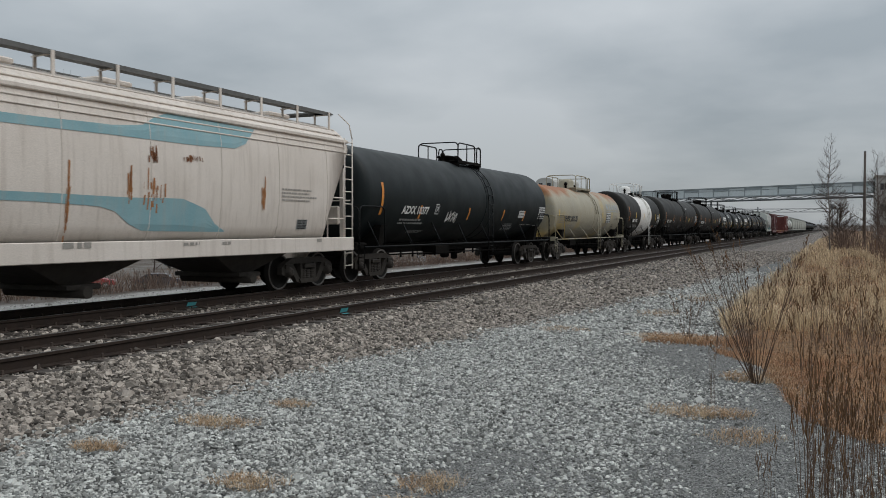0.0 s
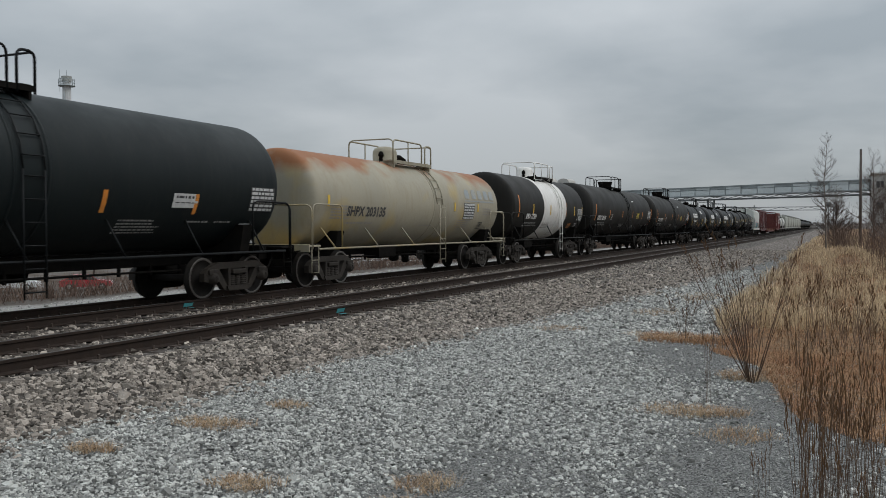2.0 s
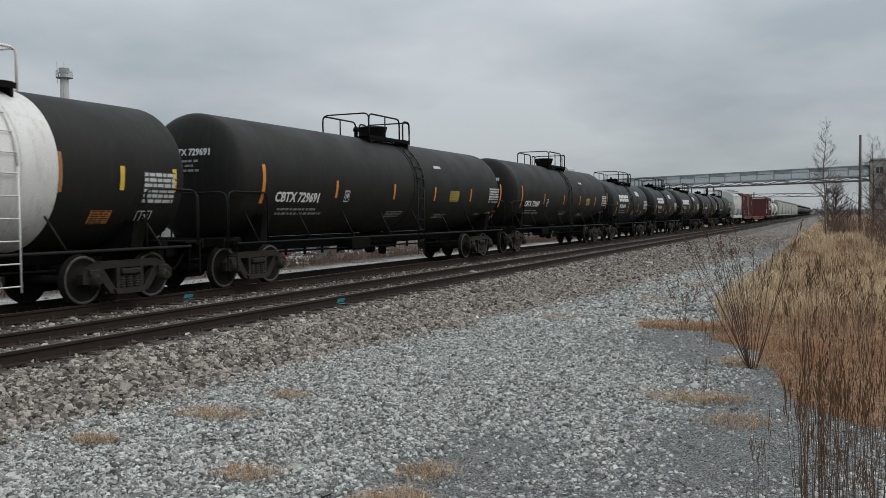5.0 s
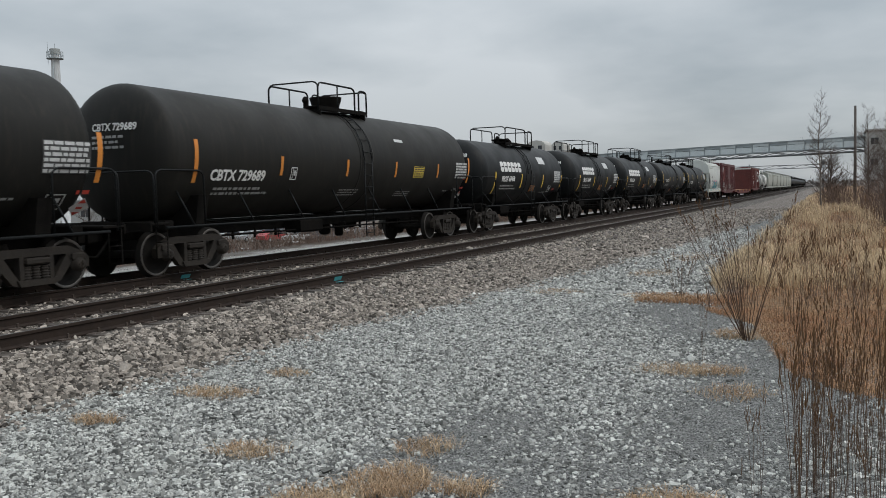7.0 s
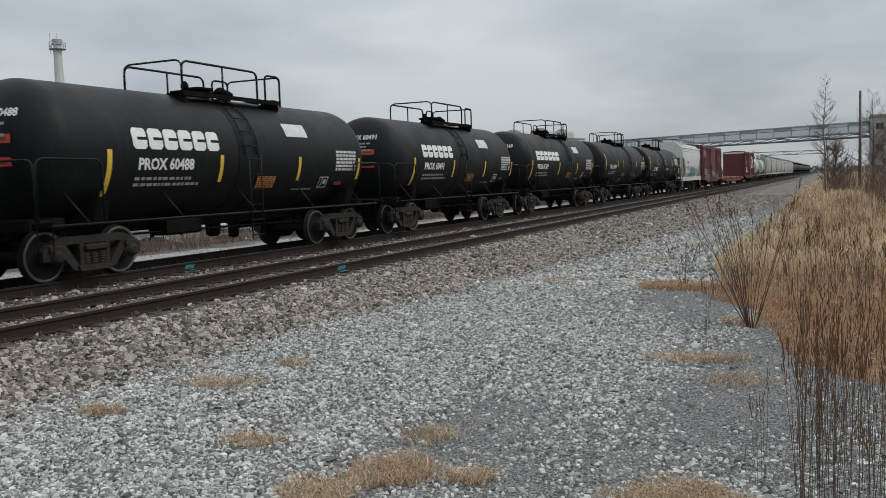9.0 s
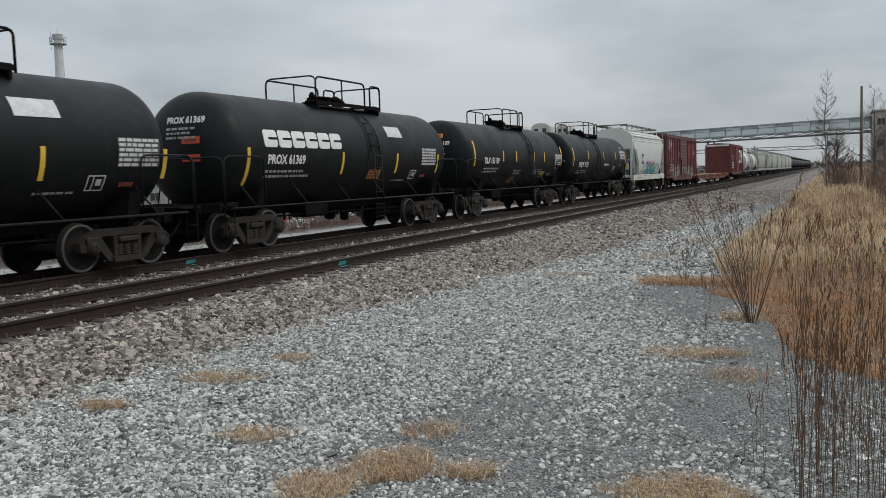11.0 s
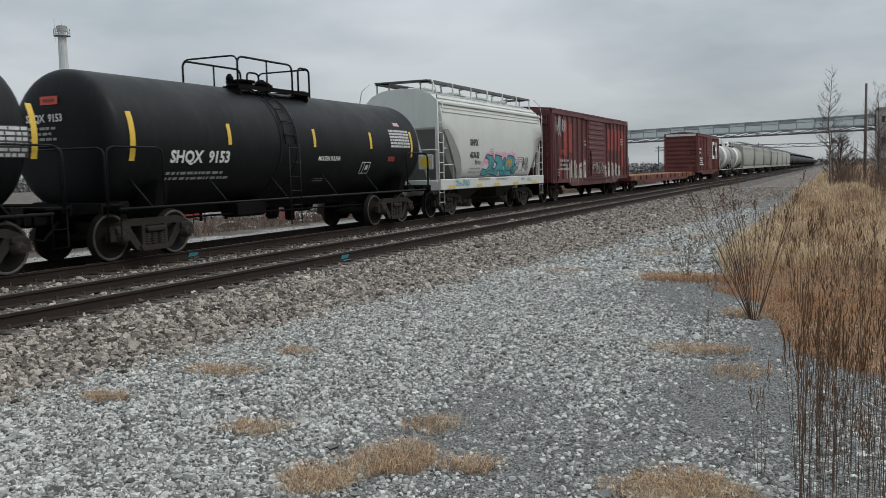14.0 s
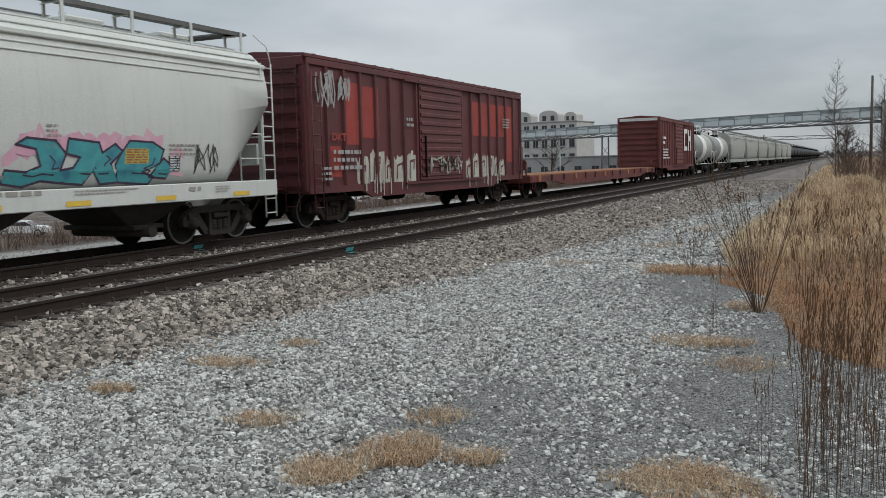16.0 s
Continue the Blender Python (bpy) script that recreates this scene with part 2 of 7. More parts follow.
def add_top_rust(m, height, band):
    """Rust that has run down from the top fittings and seams, more towards the ends of the shell."""
    n, l = m.node_tree.nodes, m.node_tree.links
    b = n["Principled BSDF"]
    src = b.inputs["Base Color"].links[0].from_socket
    co = n.new("ShaderNodeTexCoord")
    sep = n.new("ShaderNodeSeparateXYZ")
    l.new(co.outputs["Object"], sep.inputs[0])
    no = n.new("ShaderNodeTexNoise")
    no.inputs["Scale"].default_value, no.inputs["Detail"].default_value = 0.9, 8
    l.new(co.outputs["Object"], no.inputs["Vector"])
    ay = n.new("ShaderNodeMath")
    ay.operation = "ABSOLUTE"
    l.new(sep.outputs["Y"], ay.inputs[0])
    y = n.new("ShaderNodeMath")
    y.operation, y.inputs[1].default_value, y.inputs[2].default_value = "MULTIPLY_ADD", 0.11, -1.05
    l.new(ay.outputs[0], y.inputs[0])
    z = n.new("ShaderNodeMapRange")
    z.inputs["From Min"].default_value, z.inputs["From Max"].default_value = height - band, height
    z.clamp = True
    l.new(sep.outputs["Z"], z.inputs["Value"])
    a = n.new("ShaderNodeMath")
    a.operation = "MULTIPLY_ADD"
    a.inputs[1].default_value = 2.6
    l.new(no.outputs["Fac"], a.inputs[0])
    l.new(y.outputs[0], a.inputs[2])
    c = n.new("ShaderNodeMath")
    c.operation = "MULTIPLY"
    l.new(a.outputs[0], c.inputs[0])
    l.new(z.outputs[0], c.inputs[1])
    r = n.new("ShaderNodeValToRGB")
    r.color_ramp.elements[0].position, r.color_ramp.elements[1].position = 0.22, 0.62
    l.new(c.outputs[0], r.inputs[0])
    x = n.new("ShaderNodeMix")
    x.data_type = "RGBA"
    l.new(r.outputs[0], x.inputs[0])
    l.new(src, x.inputs[6])
    x.inputs[7].default_value = (0.25, 0.092, 0.027, 1)
    l.new(x.outputs[2], b.inputs["Base Color"])


add_top_rust(M["tank_rusty"], 3.69, 0.9)


# ---- mesh helpers ----
class Shape:
    """Collects vertices and faces of one mesh."""

    def __init__(self):
        self.v, self.f, self.s = [], [], []

    def add(self, verts, faces, smooth=False):
        o = len(self.v)
        self.v += [tuple(p) for p in verts]
        self.f += [tuple(i + o for i in f) for f in faces]
        self.s += [smooth] * len(faces)
        return self

    def box(self, x, y, z, dx, dy, dz, bevel=0.0):
        """A box about its centre; with bevel its long edges are chamfered."""
        a, b, c = dx / 2, dy / 2, dz / 2
        if not bevel:
            vs = [(x + i * a, y + j * b, z + k * c) for k in (-1, 1) for j in (-1, 1) for i in (-1, 1)]
            return self.add(vs, [(0, 2, 3, 1), (4, 5, 7, 6), (0, 1, 5, 4), (2, 6, 7, 3), (0, 4, 6, 2), (1, 3, 7, 5)])
        e = min(bevel, a * 0.9, b * 0.9, c * 0.9)
        vs = []
        for k, (ia, ib) in ((-c, (a - e, b - e)), (-c + e, (a, b)), (c - e, (a, b)), (c, (a - e, b - e))):
            vs += [(x + ia, y + ib, z + k), (x - ia, y + ib, z + k), (x - ia, y - ib, z + k), (x + ia, y - ib, z + k)]
        fs = [(3, 2, 1, 0), (12, 13, 14, 15)]
        for r in range(3):
            for q in range(4):
                fs.append((r * 4 + q, r * 4 + (q + 1) % 4, r * 4 + 4 + (q + 1) % 4, r * 4 + 4 + q))
        return self.add(vs, fs)

    def tube(self, pts, r, n=6, closed=False, cap=True):
        """A round bar along points; r may be a list."""
        pts = [Vector(p) for p in pts]
        rs = r if isinstance(r, (list, tuple)) else [r] * len(pts)
        vs, fs = [], []
        up = None
        for i, p in enumerate(pts):
            d = (pts[min(i + 1, len(pts) - 1)] - pts[max(i - 1, 0)]).normalized()
            if up is None:
                up = d.orthogonal().normalized()
            up = (up - d * up.dot(d))
            up = up.normalized() if up.length > 1e-5 else d.orthogonal().normalized()
            sd = d.cross(up)
            for k in range(n):
                a = 2 * math.pi * k / n
                vs.append(p + (up * math.cos(a) + sd * math.sin(a)) * rs[i])
        for i in range(len(pts) - 1):
            for k in range(n):
                fs.append((i * n + k, i * n + (k + 1) % n, i * n + n + (k + 1) % n, i * n + n + k))
        self.add(vs, fs, n > 4)
        if cap:
            o = len(self.v) - len(vs)
            self.f += [tuple(o + k for k in reversed(range(n))), tuple(o + len(vs) - n + k for k in range(n))]
            self.s += [False, False]
        return self

    def prism(self, outline, lo, hi, axis=0, place=(0, 0, 0)):
        """An outline (two coordinates in the other two axes, anticlockwise) pushed from lo to hi along an axis."""
        n = len(outline)
        vs = []
        for t in (lo, hi):
            for a, b in outline:
                p = (t, a, b) if axis == 0 else (a, t, b) if axis == 1 else (a, b, t)
                vs.append(tuple(p[i] + place[i] for i in range(3)))
        fs = [tuple(range(n - 1, -1, -1)), tuple(range(n, 2 * n))]
        fs += [(i, (i + 1) % n, n + (i + 1) % n, n + i) for i in range(n)]
        if axis == 1:
            fs = [tuple(reversed(f)) for f in fs]
        return self.add(vs, fs)

    def lathe(self, prof, axis=1, n=32, place=(0, 0, 0), ends=True, smooth=True):
        """A turned shape: (position along the axis, radius)."""
        vs, fs = [], []
        for t, r in prof:
            for k in range(n):
                a = 2 * math.pi * k / n
                c, s = r * math.cos(a), r * math.sin(a)
                p = (t, c, s) if axis == 0 else (c, t, s) if axis == 1 else (c, s, t)
                vs.append(tuple(p[i] + place[i] for i in range(3)))
        for i in range(len(prof) - 1):
            for k in range(n):
                q = (i * n + k, i * n + (k + 1) % n, i * n + n + (k + 1) % n, i * n + n + k)
                fs.append(q if axis != 1 else tuple(reversed(q)))
        self.add(vs, fs, smooth)
        if ends:
            o = len(self.v) - len(vs)
            for ring in (0, len(prof) - 1):
                self.f.append(tuple(o + ring * n + k for k in range(n)))
                self.s.append(False)
        return self

    def mesh(self, name):
        me = bpy.data.meshes.new(name)
        me.from_pydata(self.v, [], self.f)
        me.polygons.foreach_set("use_smooth", self.s)
        me.update()
        return me


def part(name, shape, mat, parent=None, label="", at=None):
    """Links a shape (or a mesh made before) as one mesh object under its thing."""
    me = shape if isinstance(shape, bpy.types.Mesh) else shape.mesh(name)
    if not me.materials:
        me.materials.append(mat)
    ob = new(name, me)
    ob.parent = parent
    if at is not None:
        ob.matrix_basis = at
    if label:
        ob["label"] = label
    return ob


def thing(name, label, category, at=None, group="", kind=""):
    ob = new(name)
    ob.empty_display_size = 0.3
    if at is not None:
        ob.matrix_basis = at
    return tagged(ob, label, category, group, kind)


KEPT = {}


def kept(key, make):
    """A mesh that alike parts share."""
    if key not in KEPT:
        KEPT[key] = make().mesh(key)
    return KEPT[key]


# ---- ground, ballast and tracks ----
def lie(x, y):
    """Height of the open ground."""
    z = 0.03 * noise.noise(Vector((x * 0.35, y * 0.35, 0))) + 0.012 * noise.noise(Vector((x * 1.7, y * 1.7, 3)))
    if x > -1.5:
        z += 0.10 * min(1.0, (x + 1.5) / 4) * (0.5 + 0.5 * noise.noise(Vector((x * 0.5, y * 0.3, 7))))
    far = max(abs(x), abs(y))
    z *= 1 if far < 60 else 0.3
    d = max(0.0, y - BEND_Y)
    xo = x + d * d / (2 * BEND_R)
    if xo < -16:
        z -= 0.12
    k = min(1.0, max(0.0, (-20.8 - xo) / 9.0))
    return z - 3.7 * k * k * (3 - 2 * k)


def build_ground():
    xs = [-2500, -900, -400, -200, -120, -80] + [-60 + 2 * i for i in range(18)] + [-24 + 0.4 * i for i in range(80)] + [8 + 2 * i for i in range(12)] + [40, 80, 160, 400, 900, 2500]
    ys = [-2500, -600, -150, -50, -20, -8] + [-4 + 0.4 * i for i in range(90)] + [33 + 3 * i for i in range(30)] + [125, 140, 160, 200, 260, 350, 500, 800, 1400, 2600]
    s = Shape()
    s.v = [(x, y, lie(x, y)) for y in ys for x in xs]
    w = len(xs)
    s.f = [(j * w + i, j * w + i + 1, j * w + w + i + 1, j * w + w + i) for j in range(len(ys) - 1) for i in range(w - 1)]
    s.s = [True] * len(s.f)
    return tagged(part("ground", s, M["ground"]), "grey crushed-stone service road with soil and dry grass verge", "ground", kind="structure")


def ground_material():
    m = bpy.data.materials.new("gravel road and verge")
    m.use_nodes = True
    n, l = m.node_tree.nodes, m.node_tree.links
    b = n["Principled BSDF"]
    b.inputs["Roughness"].default_value = 0.95
    b.inputs["Specular IOR Level"].default_value = 0.2
    co = n.new("ShaderNodeTexCoord")
    sep = n.new("ShaderNodeSeparateXYZ")
    l.new(co.outputs["Object"], sep.inputs[0])

    def tex(scale, detail=5.0, kind="ShaderNodeTexNoise"):
        t = n.new(kind)
        t.inputs["Scale"].default_value = scale
        if kind == "ShaderNodeTexNoise":
            t.inputs["Detail"].default_value = detail
        l.new(co.outputs["Object"], t.inputs["Vector"])
        return t

    def rng(src, a, c, lo=0.0, hi=1.0):
        r = n.new("ShaderNodeMapRange")
        for k, v in (("From Min", a), ("From Max", c), ("To Min", lo), ("To Max", hi)):
            r.inputs[k].default_value = v
        l.new(src, r.inputs["Value"])
        return r.outputs[0]

    def mth(op, a, c):
        x = n.new("ShaderNodeMath")
        x.operation = op
        for i, v in enumerate((a, c)):
            if isinstance(v, (int, float)):
                x.inputs[i].default_value = v
            else:
                l.new(v, x.inputs[i])
        return x.outputs[0]

    def mix(fac, a, c):
        x = n.new("ShaderNodeMix")
        x.data_type = "RGBA"
        l.new(fac, x.inputs[0])
        for i, v in ((6, a), (7, c)):
            if isinstance(v, tuple):
                x.inputs[i].default_value = (*v, 1)
            else:
                l.new(v, x.inputs[i])
        return x.outputs[2]

    vor = tex(38.0, kind="ShaderNodeTexVoronoi")
    grit = tex(70.0, 3.0)
    stone = mix(rng(vor.outputs["Color"], 0.2, 0.9), (0.11, 0.112, 0.11), (0.30, 0.302, 0.295))
    stone = mix(rng(vor.outputs["Distance"], 0.28, 0.6), stone, (0.045, 0.045, 0.044))
    vor2 = tex(85.0, kind="ShaderNodeTexVoronoi")
    fines = mix(rng(vor2.outputs["Color"], 0.2, 0.85), (0.05, 0.05, 0.049), (0.26, 0.26, 0.25))
    lane = rng(mth("ADD", sep.outputs["X"], mth("MULTIPLY", tex(0.7, 5.0).outputs["Fac"], 2.4)), -2.9, -1.7)
    col = mix(mth("MAXIMUM", lane, rng(tex(0.55, 4.0).outputs["Fac"], 0.50, 0.62)), stone, fines)
    # brown ballast that has spread from the shoulder, farther off over the whole road
    brown = mix(rng(vor.outputs["Color"], 0.2, 0.9), (0.19, 0.165, 0.146), (0.46, 0.415, 0.375))
    brown = mix(rng(vor.outputs["Distance"], 0.3, 0.6), brown, (0.085, 0.072, 0.063))
    shoulder = mth("ADD", rng(sep.outputs["Y"], 10.0, 32.0, -6.65, -4.2), rng(sep.outputs["Y"], 32.0, 75.0, 0.0, 1.6))
    spread = mth("ADD", mth("SUBTRACT", shoulder, sep.outputs["X"]), mth("MULTIPLY", tex(0.9, 5.0).outputs["Fac"], 0.8))
    col = mix(rng(spread, 0.1, 0.8), col, brown)
    # verge of soil and litter: right of the road, farther off it comes closer to the track
    side = mth("ADD", rng(sep.outputs["Y"], 7.6, 14.0, -1.4, 1.6), rng(sep.outputs["Y"], 14.0, 90.0, 0.0, 1.15))
    edge = mth("ADD", mth("ADD", sep.outputs["X"], side), mth("MULTIPLY", tex(0.9, 6.0).outputs["Fac"], 0.9))
    soil = mix(rng(tex(9.0, 6.0).outputs["Fac"], 0.35, 0.65), (0.12, 0.075, 0.045), (0.32, 0.20, 0.11))
    col = mix(rng(edge, 0.35, 0.8), col, soil)
    # beyond the tracks: pale gravel strip, then weeds and a lot
    strip = mix(rng(tex(30.0, 4.0).outputs["Fac"], 0.35, 0.65), (0.22, 0.21, 0.20), (0.42, 0.41, 0.39))
    col = mix(rng(sep.outputs["X"], -15.6, -16.2), col, strip)
    lot = mix(rng(tex(0.25, 5.0).outputs["Fac"], 0.4, 0.6), (0.085, 0.066, 0.052), (0.15, 0.14, 0.13))
    left = mth("ADD", mth("MULTIPLY", sep.outputs["X"], -1.0), mth("MULTIPLY", tex(0.4, 4.0).outputs["Fac"], 3.0))
    col = mix(rng(left, 20.6, 21.4), col, lot)
    l.new(col, b.inputs["Base Color"])
    bp = n.new("ShaderNodeBump")
    bp.inputs["Strength"].default_value, bp.inputs["Distance"].default_value = 0.6, 0.03
    l.new(mth("ADD", mth("MULTIPLY", vor.outputs["Distance"], -1.0), grit.outputs["Fac"]), bp.inputs["Height"])
    l.new(bp.outputs[0], b.inputs["Normal"])
    return m


M["ground"] = ground_material()
M["ballast"] = material("ballast bed", (0.085, 0.073, 0.064), 0.95, second=(0.035, 0.03, 0.027), scale=14, fine=30, bump=0.9, bump_scale=16, amount=0.9, spec=0.2, thrd=(0.24, 0.22, 0.20), thrd_scale=22, thrd_low=0.55, thrd_high=0.62)
build_ground()

BED = [(-6.6, -0.06), (-7.4, 0.06), (-8.3, 0.175), (-8.6, 0.15), (-10.95, 0.148), (-11.6, 0.16), (-12.2, 0.148), (-14.8, 0.148), (-15.1, 0.16), (-16.8, -0.3)]


def track_rows(lo, hi, step):
    return [lo + step * i for i in range(int((hi - lo) / step) + 1)]


def build_bed():
    s = Shape()
    ys = track_rows(-30, 60, 0.5) + track_rows(66, 900, 6)
    w = len(BED) * 3 - 2
    for y in ys:
        m = on_track(0, y, 0)
        for i in range(w):
            a, b = BED[i // 3], BED[min(i // 3 + 1, len(BED) - 1)]
            k = (i % 3) / 3
            x, z = a[0] + (b[0] - a[0]) * k, a[1] + (b[1] - a[1]) * k
            x += 0.25 * noise.noise(Vector((0, y * 0.5, 5))) * max(0, 1 - abs(x + 6.6))
            s.v.append(m @ Vector((x, 0, z + 0.025 * noise.noise(Vector((x * 2, y * 2, 0))))))
    s.f = [(j * w + i, j * w + w + i, j * w + w + i + 1, j * w + i + 1) for j in range(len(ys) - 1) for i in range(w - 1)]
    s.f = [tuple(reversed(f)) for f in s.f]
    s.v = [tuple(v) for v in s.v]
    s.f = [f[::-1] for f in s.f]
    s.s = [True] * len(s.f)
    return tagged(part("ballast_bed", s, M["ballast"]), "brown crushed-stone ballast bed under two tracks", "ballast", kind="structure")


bed = build_bed()

RAIL = [(-0.075, -0.18), (0.075, -0.18), (0.075, -0.165), (0.012, -0.145), (0.010, -0.05), (0.036, -0.036), (0.036, -0.004), (0.028, 0.0), (-0.028, 0.0), (-0.036, -0.004), (-0.036, -0.036), (-0.010, -0.05), (-0.012, -0.145), (-0.075, -0.165)]


def build_track(xc, label):
    tr = thing("railway_track", label, "track", kind="structure")
    ys = [-30.0] + track_rows(0, 900, 12)
    for side in (-1, 1):
        s, top = Shape(), Shape()
        n = len(RAIL)
        for y in ys:
            m = on_track(xc, y)
            s.v += [tuple(m @ Vector((side * 0.753 + a, 0, b))) for a, b in RAIL]
            top.v += [tuple(m @ Vector((side * 0.753 + a, 0, b))) for a, b in ((-0.027, 0.001), (0.027, 0.001), (0.027, -0.004), (-0.027, -0.004))]
        for j in range(len(ys) - 1):
            s.f += [(j * n + i, j * n + (i + 1) % n, j * n + n + (i + 1) % n, j * n + n + i) for i in range(n)]
            top.f += [(j * 4, j * 4 + 1, j * 4 + 5, j * 4 + 4)]
        s.f = [f[::-1] for f in s.f]
        s.s, top.s = [False] * len(s.f), [False] * len(top.f)
        rail = part("rail", s, M["rail_side"], tr, "rust-brown steel rail")
        part("rail_head", top, M["rail_top"], rail, "worn bright running surface")
    return tr


track_near = build_track(NEAR_X, "rusty steel track on dark timber ties, empty")
track_far = build_track(FAR_X, "rusty steel track on dark timber ties under the train")


# ---- lettering and decals ----
def glyphs(text, size, bold=0.022):
    """Outline letters as flat triangles; returns points, faces and width."""
    cu = bpy.data.curves.new("letters", "FONT")
    cu.body, cu.size, cu.offset = text, size, bold * size
    cu.resolution_u = 2
    ob = new("letters", cu)
    me = bpy.data.meshes.new_from_object(ob.evaluated_get(bpy.context.evaluated_depsgraph_get()))
    pts = [v.co.copy() for v in me.vertices]
    fs = [tuple(p.vertices) for p in me.polygons]
    bpy.data.objects.remove(ob)
    bpy.data.curves.remove(cu)
    bpy.data.meshes.remove(me)
    return pts, fs, max((p.x for p in pts), default=0)


class Skin:
    """A place for decals: maps (u along the car, v up) to the near side, round or flat."""

    def __init__(self, r=None, zc=0.0, x=0.0, off=0.006):
        self.r, self.zc, self.x, self.off = r, zc, x, off

    def at(self, u, v, lift=0.0):
        o = self.off + lift
        if self.r is None:
            return (self.x + o, u, self.zc + v)
        a = v / self.r
        return ((self.r + o) * math.cos(a), u, self.zc + (self.r + o) * math.sin(a))

    def rect(self, s, u0, v0, du, dv, lift=0.0, lean=0.0):
        n = max(1, int(abs(dv) / 0.12)) if self.r else 1
        vs, fs = [], []
        for i in range(n + 1):
            v = v0 + dv * i / n
            k = lean * i / n
            vs += [self.at(u0 + k, v, lift), self.at(u0 + du + k, v, lift)]
        fs = [(2 * i, 2 * i + 1, 2 * i + 3, 2 * i + 2) for i in range(n)]
        return s.add(vs, fs)

    def poly(self, s, pts, lift=0.0):
        """A free outline, cut into strips so that it follows the round side."""
        return s.add([self.at(u, v, lift) for u, v in pts], [tuple(range(len(pts)))])

    def patch(self, s, pts, lift=0.0, dv=0.03):
        """A free outline filled in thin level bands, so that it follows a curved side."""
        v = min(p[1] for p in pts)
        top = max(p[1] for p in pts)
        while v < top:
            m = v + dv / 2
            cuts = sorted(a + (c - a) * (m - b) / (d - b) for (a, b), (c, d) in zip(pts, pts[1:] + pts[:1]) if (b <= m) != (d <= m))
            for a, c in zip(cuts[::2], cuts[1::2]):
                s.add([self.at(a, v, lift), self.at(c, v, lift), self.at(c, v + dv, lift), self.at(a, v + dv, lift)], [(0, 1, 2, 3)])
            v += dv
        return s

    def letter(self, s, text, u, v, size, lift=0.004, squeeze=1.0, bold=0.034):
        pts, fs, w = glyphs(text, size, bold)
        s.add([self.at(u + p.x * squeeze, v + p.y, lift) for p in pts], fs)
        return w * squeeze

    def bars(self, s, u, v, du, rows, h, rng, fill=0.85, lift=0.003):
        """Small print that cannot be read: rows of short bars."""
        for i in range(rows):
            a = u
            end = u + du * rng.uniform(0.7, 1.0)
            while a < end:
                w = rng.uniform(0.6, 2.6) * h
                self.rect(s, a, v - i * h * 1.7, min(w, end - a), h * fill, lift)
                a += w + h * rng.uniform(0.35, 0.8)


# ---- running gear ----
def side_frame():
    s = Shape()
    s.prism([(-1.16, 0.40), (-1.02, 0.38), (-0.98, 0.52), (-0.80, 0.54), (-0.62, 0.66), (0.62, 0.66), (0.80, 0.54), (0.98, 0.52), (1.02, 0.38), (1.16, 0.40), (1.16, 0.58), (1.02, 0.68), (0.72, 0.80), (-0.72, 0.80), (-1.02, 0.68), (-1.16, 0.58)], -0.07, 0.07)
    s.prism([(-0.36, 0.16), (0.36, 0.16), (0.42, 0.27), (-0.42, 0.27)], -0.10, 0.10)
    for k in (-1, 1):
        a = [(k * 0.36, 0.16), (k * 0.50, 0.20), (k * 0.80, 0.54), (k * 0.66, 0.66), (k * 0.38, 0.28)]
        s.prism(a if k > 0 else a[::-1], -0.065, 0.065)
        s.box(0, k * 0.31, 0.47, 0.16, 0.09, 0.42, 0.015)
        s.box(0.02, k * 0.89, 0.60, 0.20, 0.30, 0.12, 0.02)
        s.lathe([(0.03, 0.13), (0.12, 0.13), (0.15, 0.105), (0.18, 0.10), (0.19, 0.06)], 0, 14, (0, k * 0.89, 0.457))
        s.box(0.185, k * 0.89, 0.457, 0.03, 0.13, 0.03)
        s.box(0.185, k * 0.89, 0.457, 0.03, 0.03, 0.13)
    return s


def spring():
    s = Shape()
    prof = []
    for i in range(5):
        prof += [(i * 0.048, 0.07), (i * 0.048 + 0.02, 0.095), (i * 0.048 + 0.036, 0.095)]
    return s.lathe(prof, 2, 10, (0.02, 0, 0.272))


def bolster_end():
    return Shape().box(0.03, 0, 0.58, 0.22, 0.50, 0.12, 0.03)


def wheelset():
    s = Shape()
    for k in (-1, 1):
        prof = [(0.80, 0.10), (0.79, 0.17), (0.765, 0.20), (0.755, 0.36), (0.80, 0.40), (0.805, 0.445), (0.80, 0.452), (0.715, 0.462), (0.70, 0.485), (0.675, 0.487), (0.668, 0.46), (0.675, 0.40), (0.72, 0.36), (0.725, 0.2), (0.69, 0.16), (0.69, 0.09)]
        s.lathe([(k * a, r) for a, r in (prof if k > 0 else prof)], 0, 26)
    s.lathe([(-1.02, 0.075), (-0.8, 0.08), (-0.7, 0.09), (0, 0.082), (0.7, 0.09), (0.8, 0.08), (1.02, 0.075)], 0, 12)
    return s


def bolster():
    s = Shape()
    s.prism([(-1.02, 0.52), (-0.4, 0.36), (0.4, 0.36), (1.02, 0.52), (1.02, 0.66), (0.4, 0.72), (-0.4, 0.72), (-1.02, 0.66)], -0.22, 0.22, axis=1)
    s.lathe([(0.70, 0.28), (0.86, 0.26)], 2, 16)
    for k in (-1, 1):
        s.box(0, k * 0.42, 0.42, 1.35, 0.08, 0.16, 0.01)
        for x in (-0.75, 0.75):
            s.box(x, k * 0.43, 0.44, 0.09, 0.10, 0.30, 0.02)
    return s


ROLLING = []


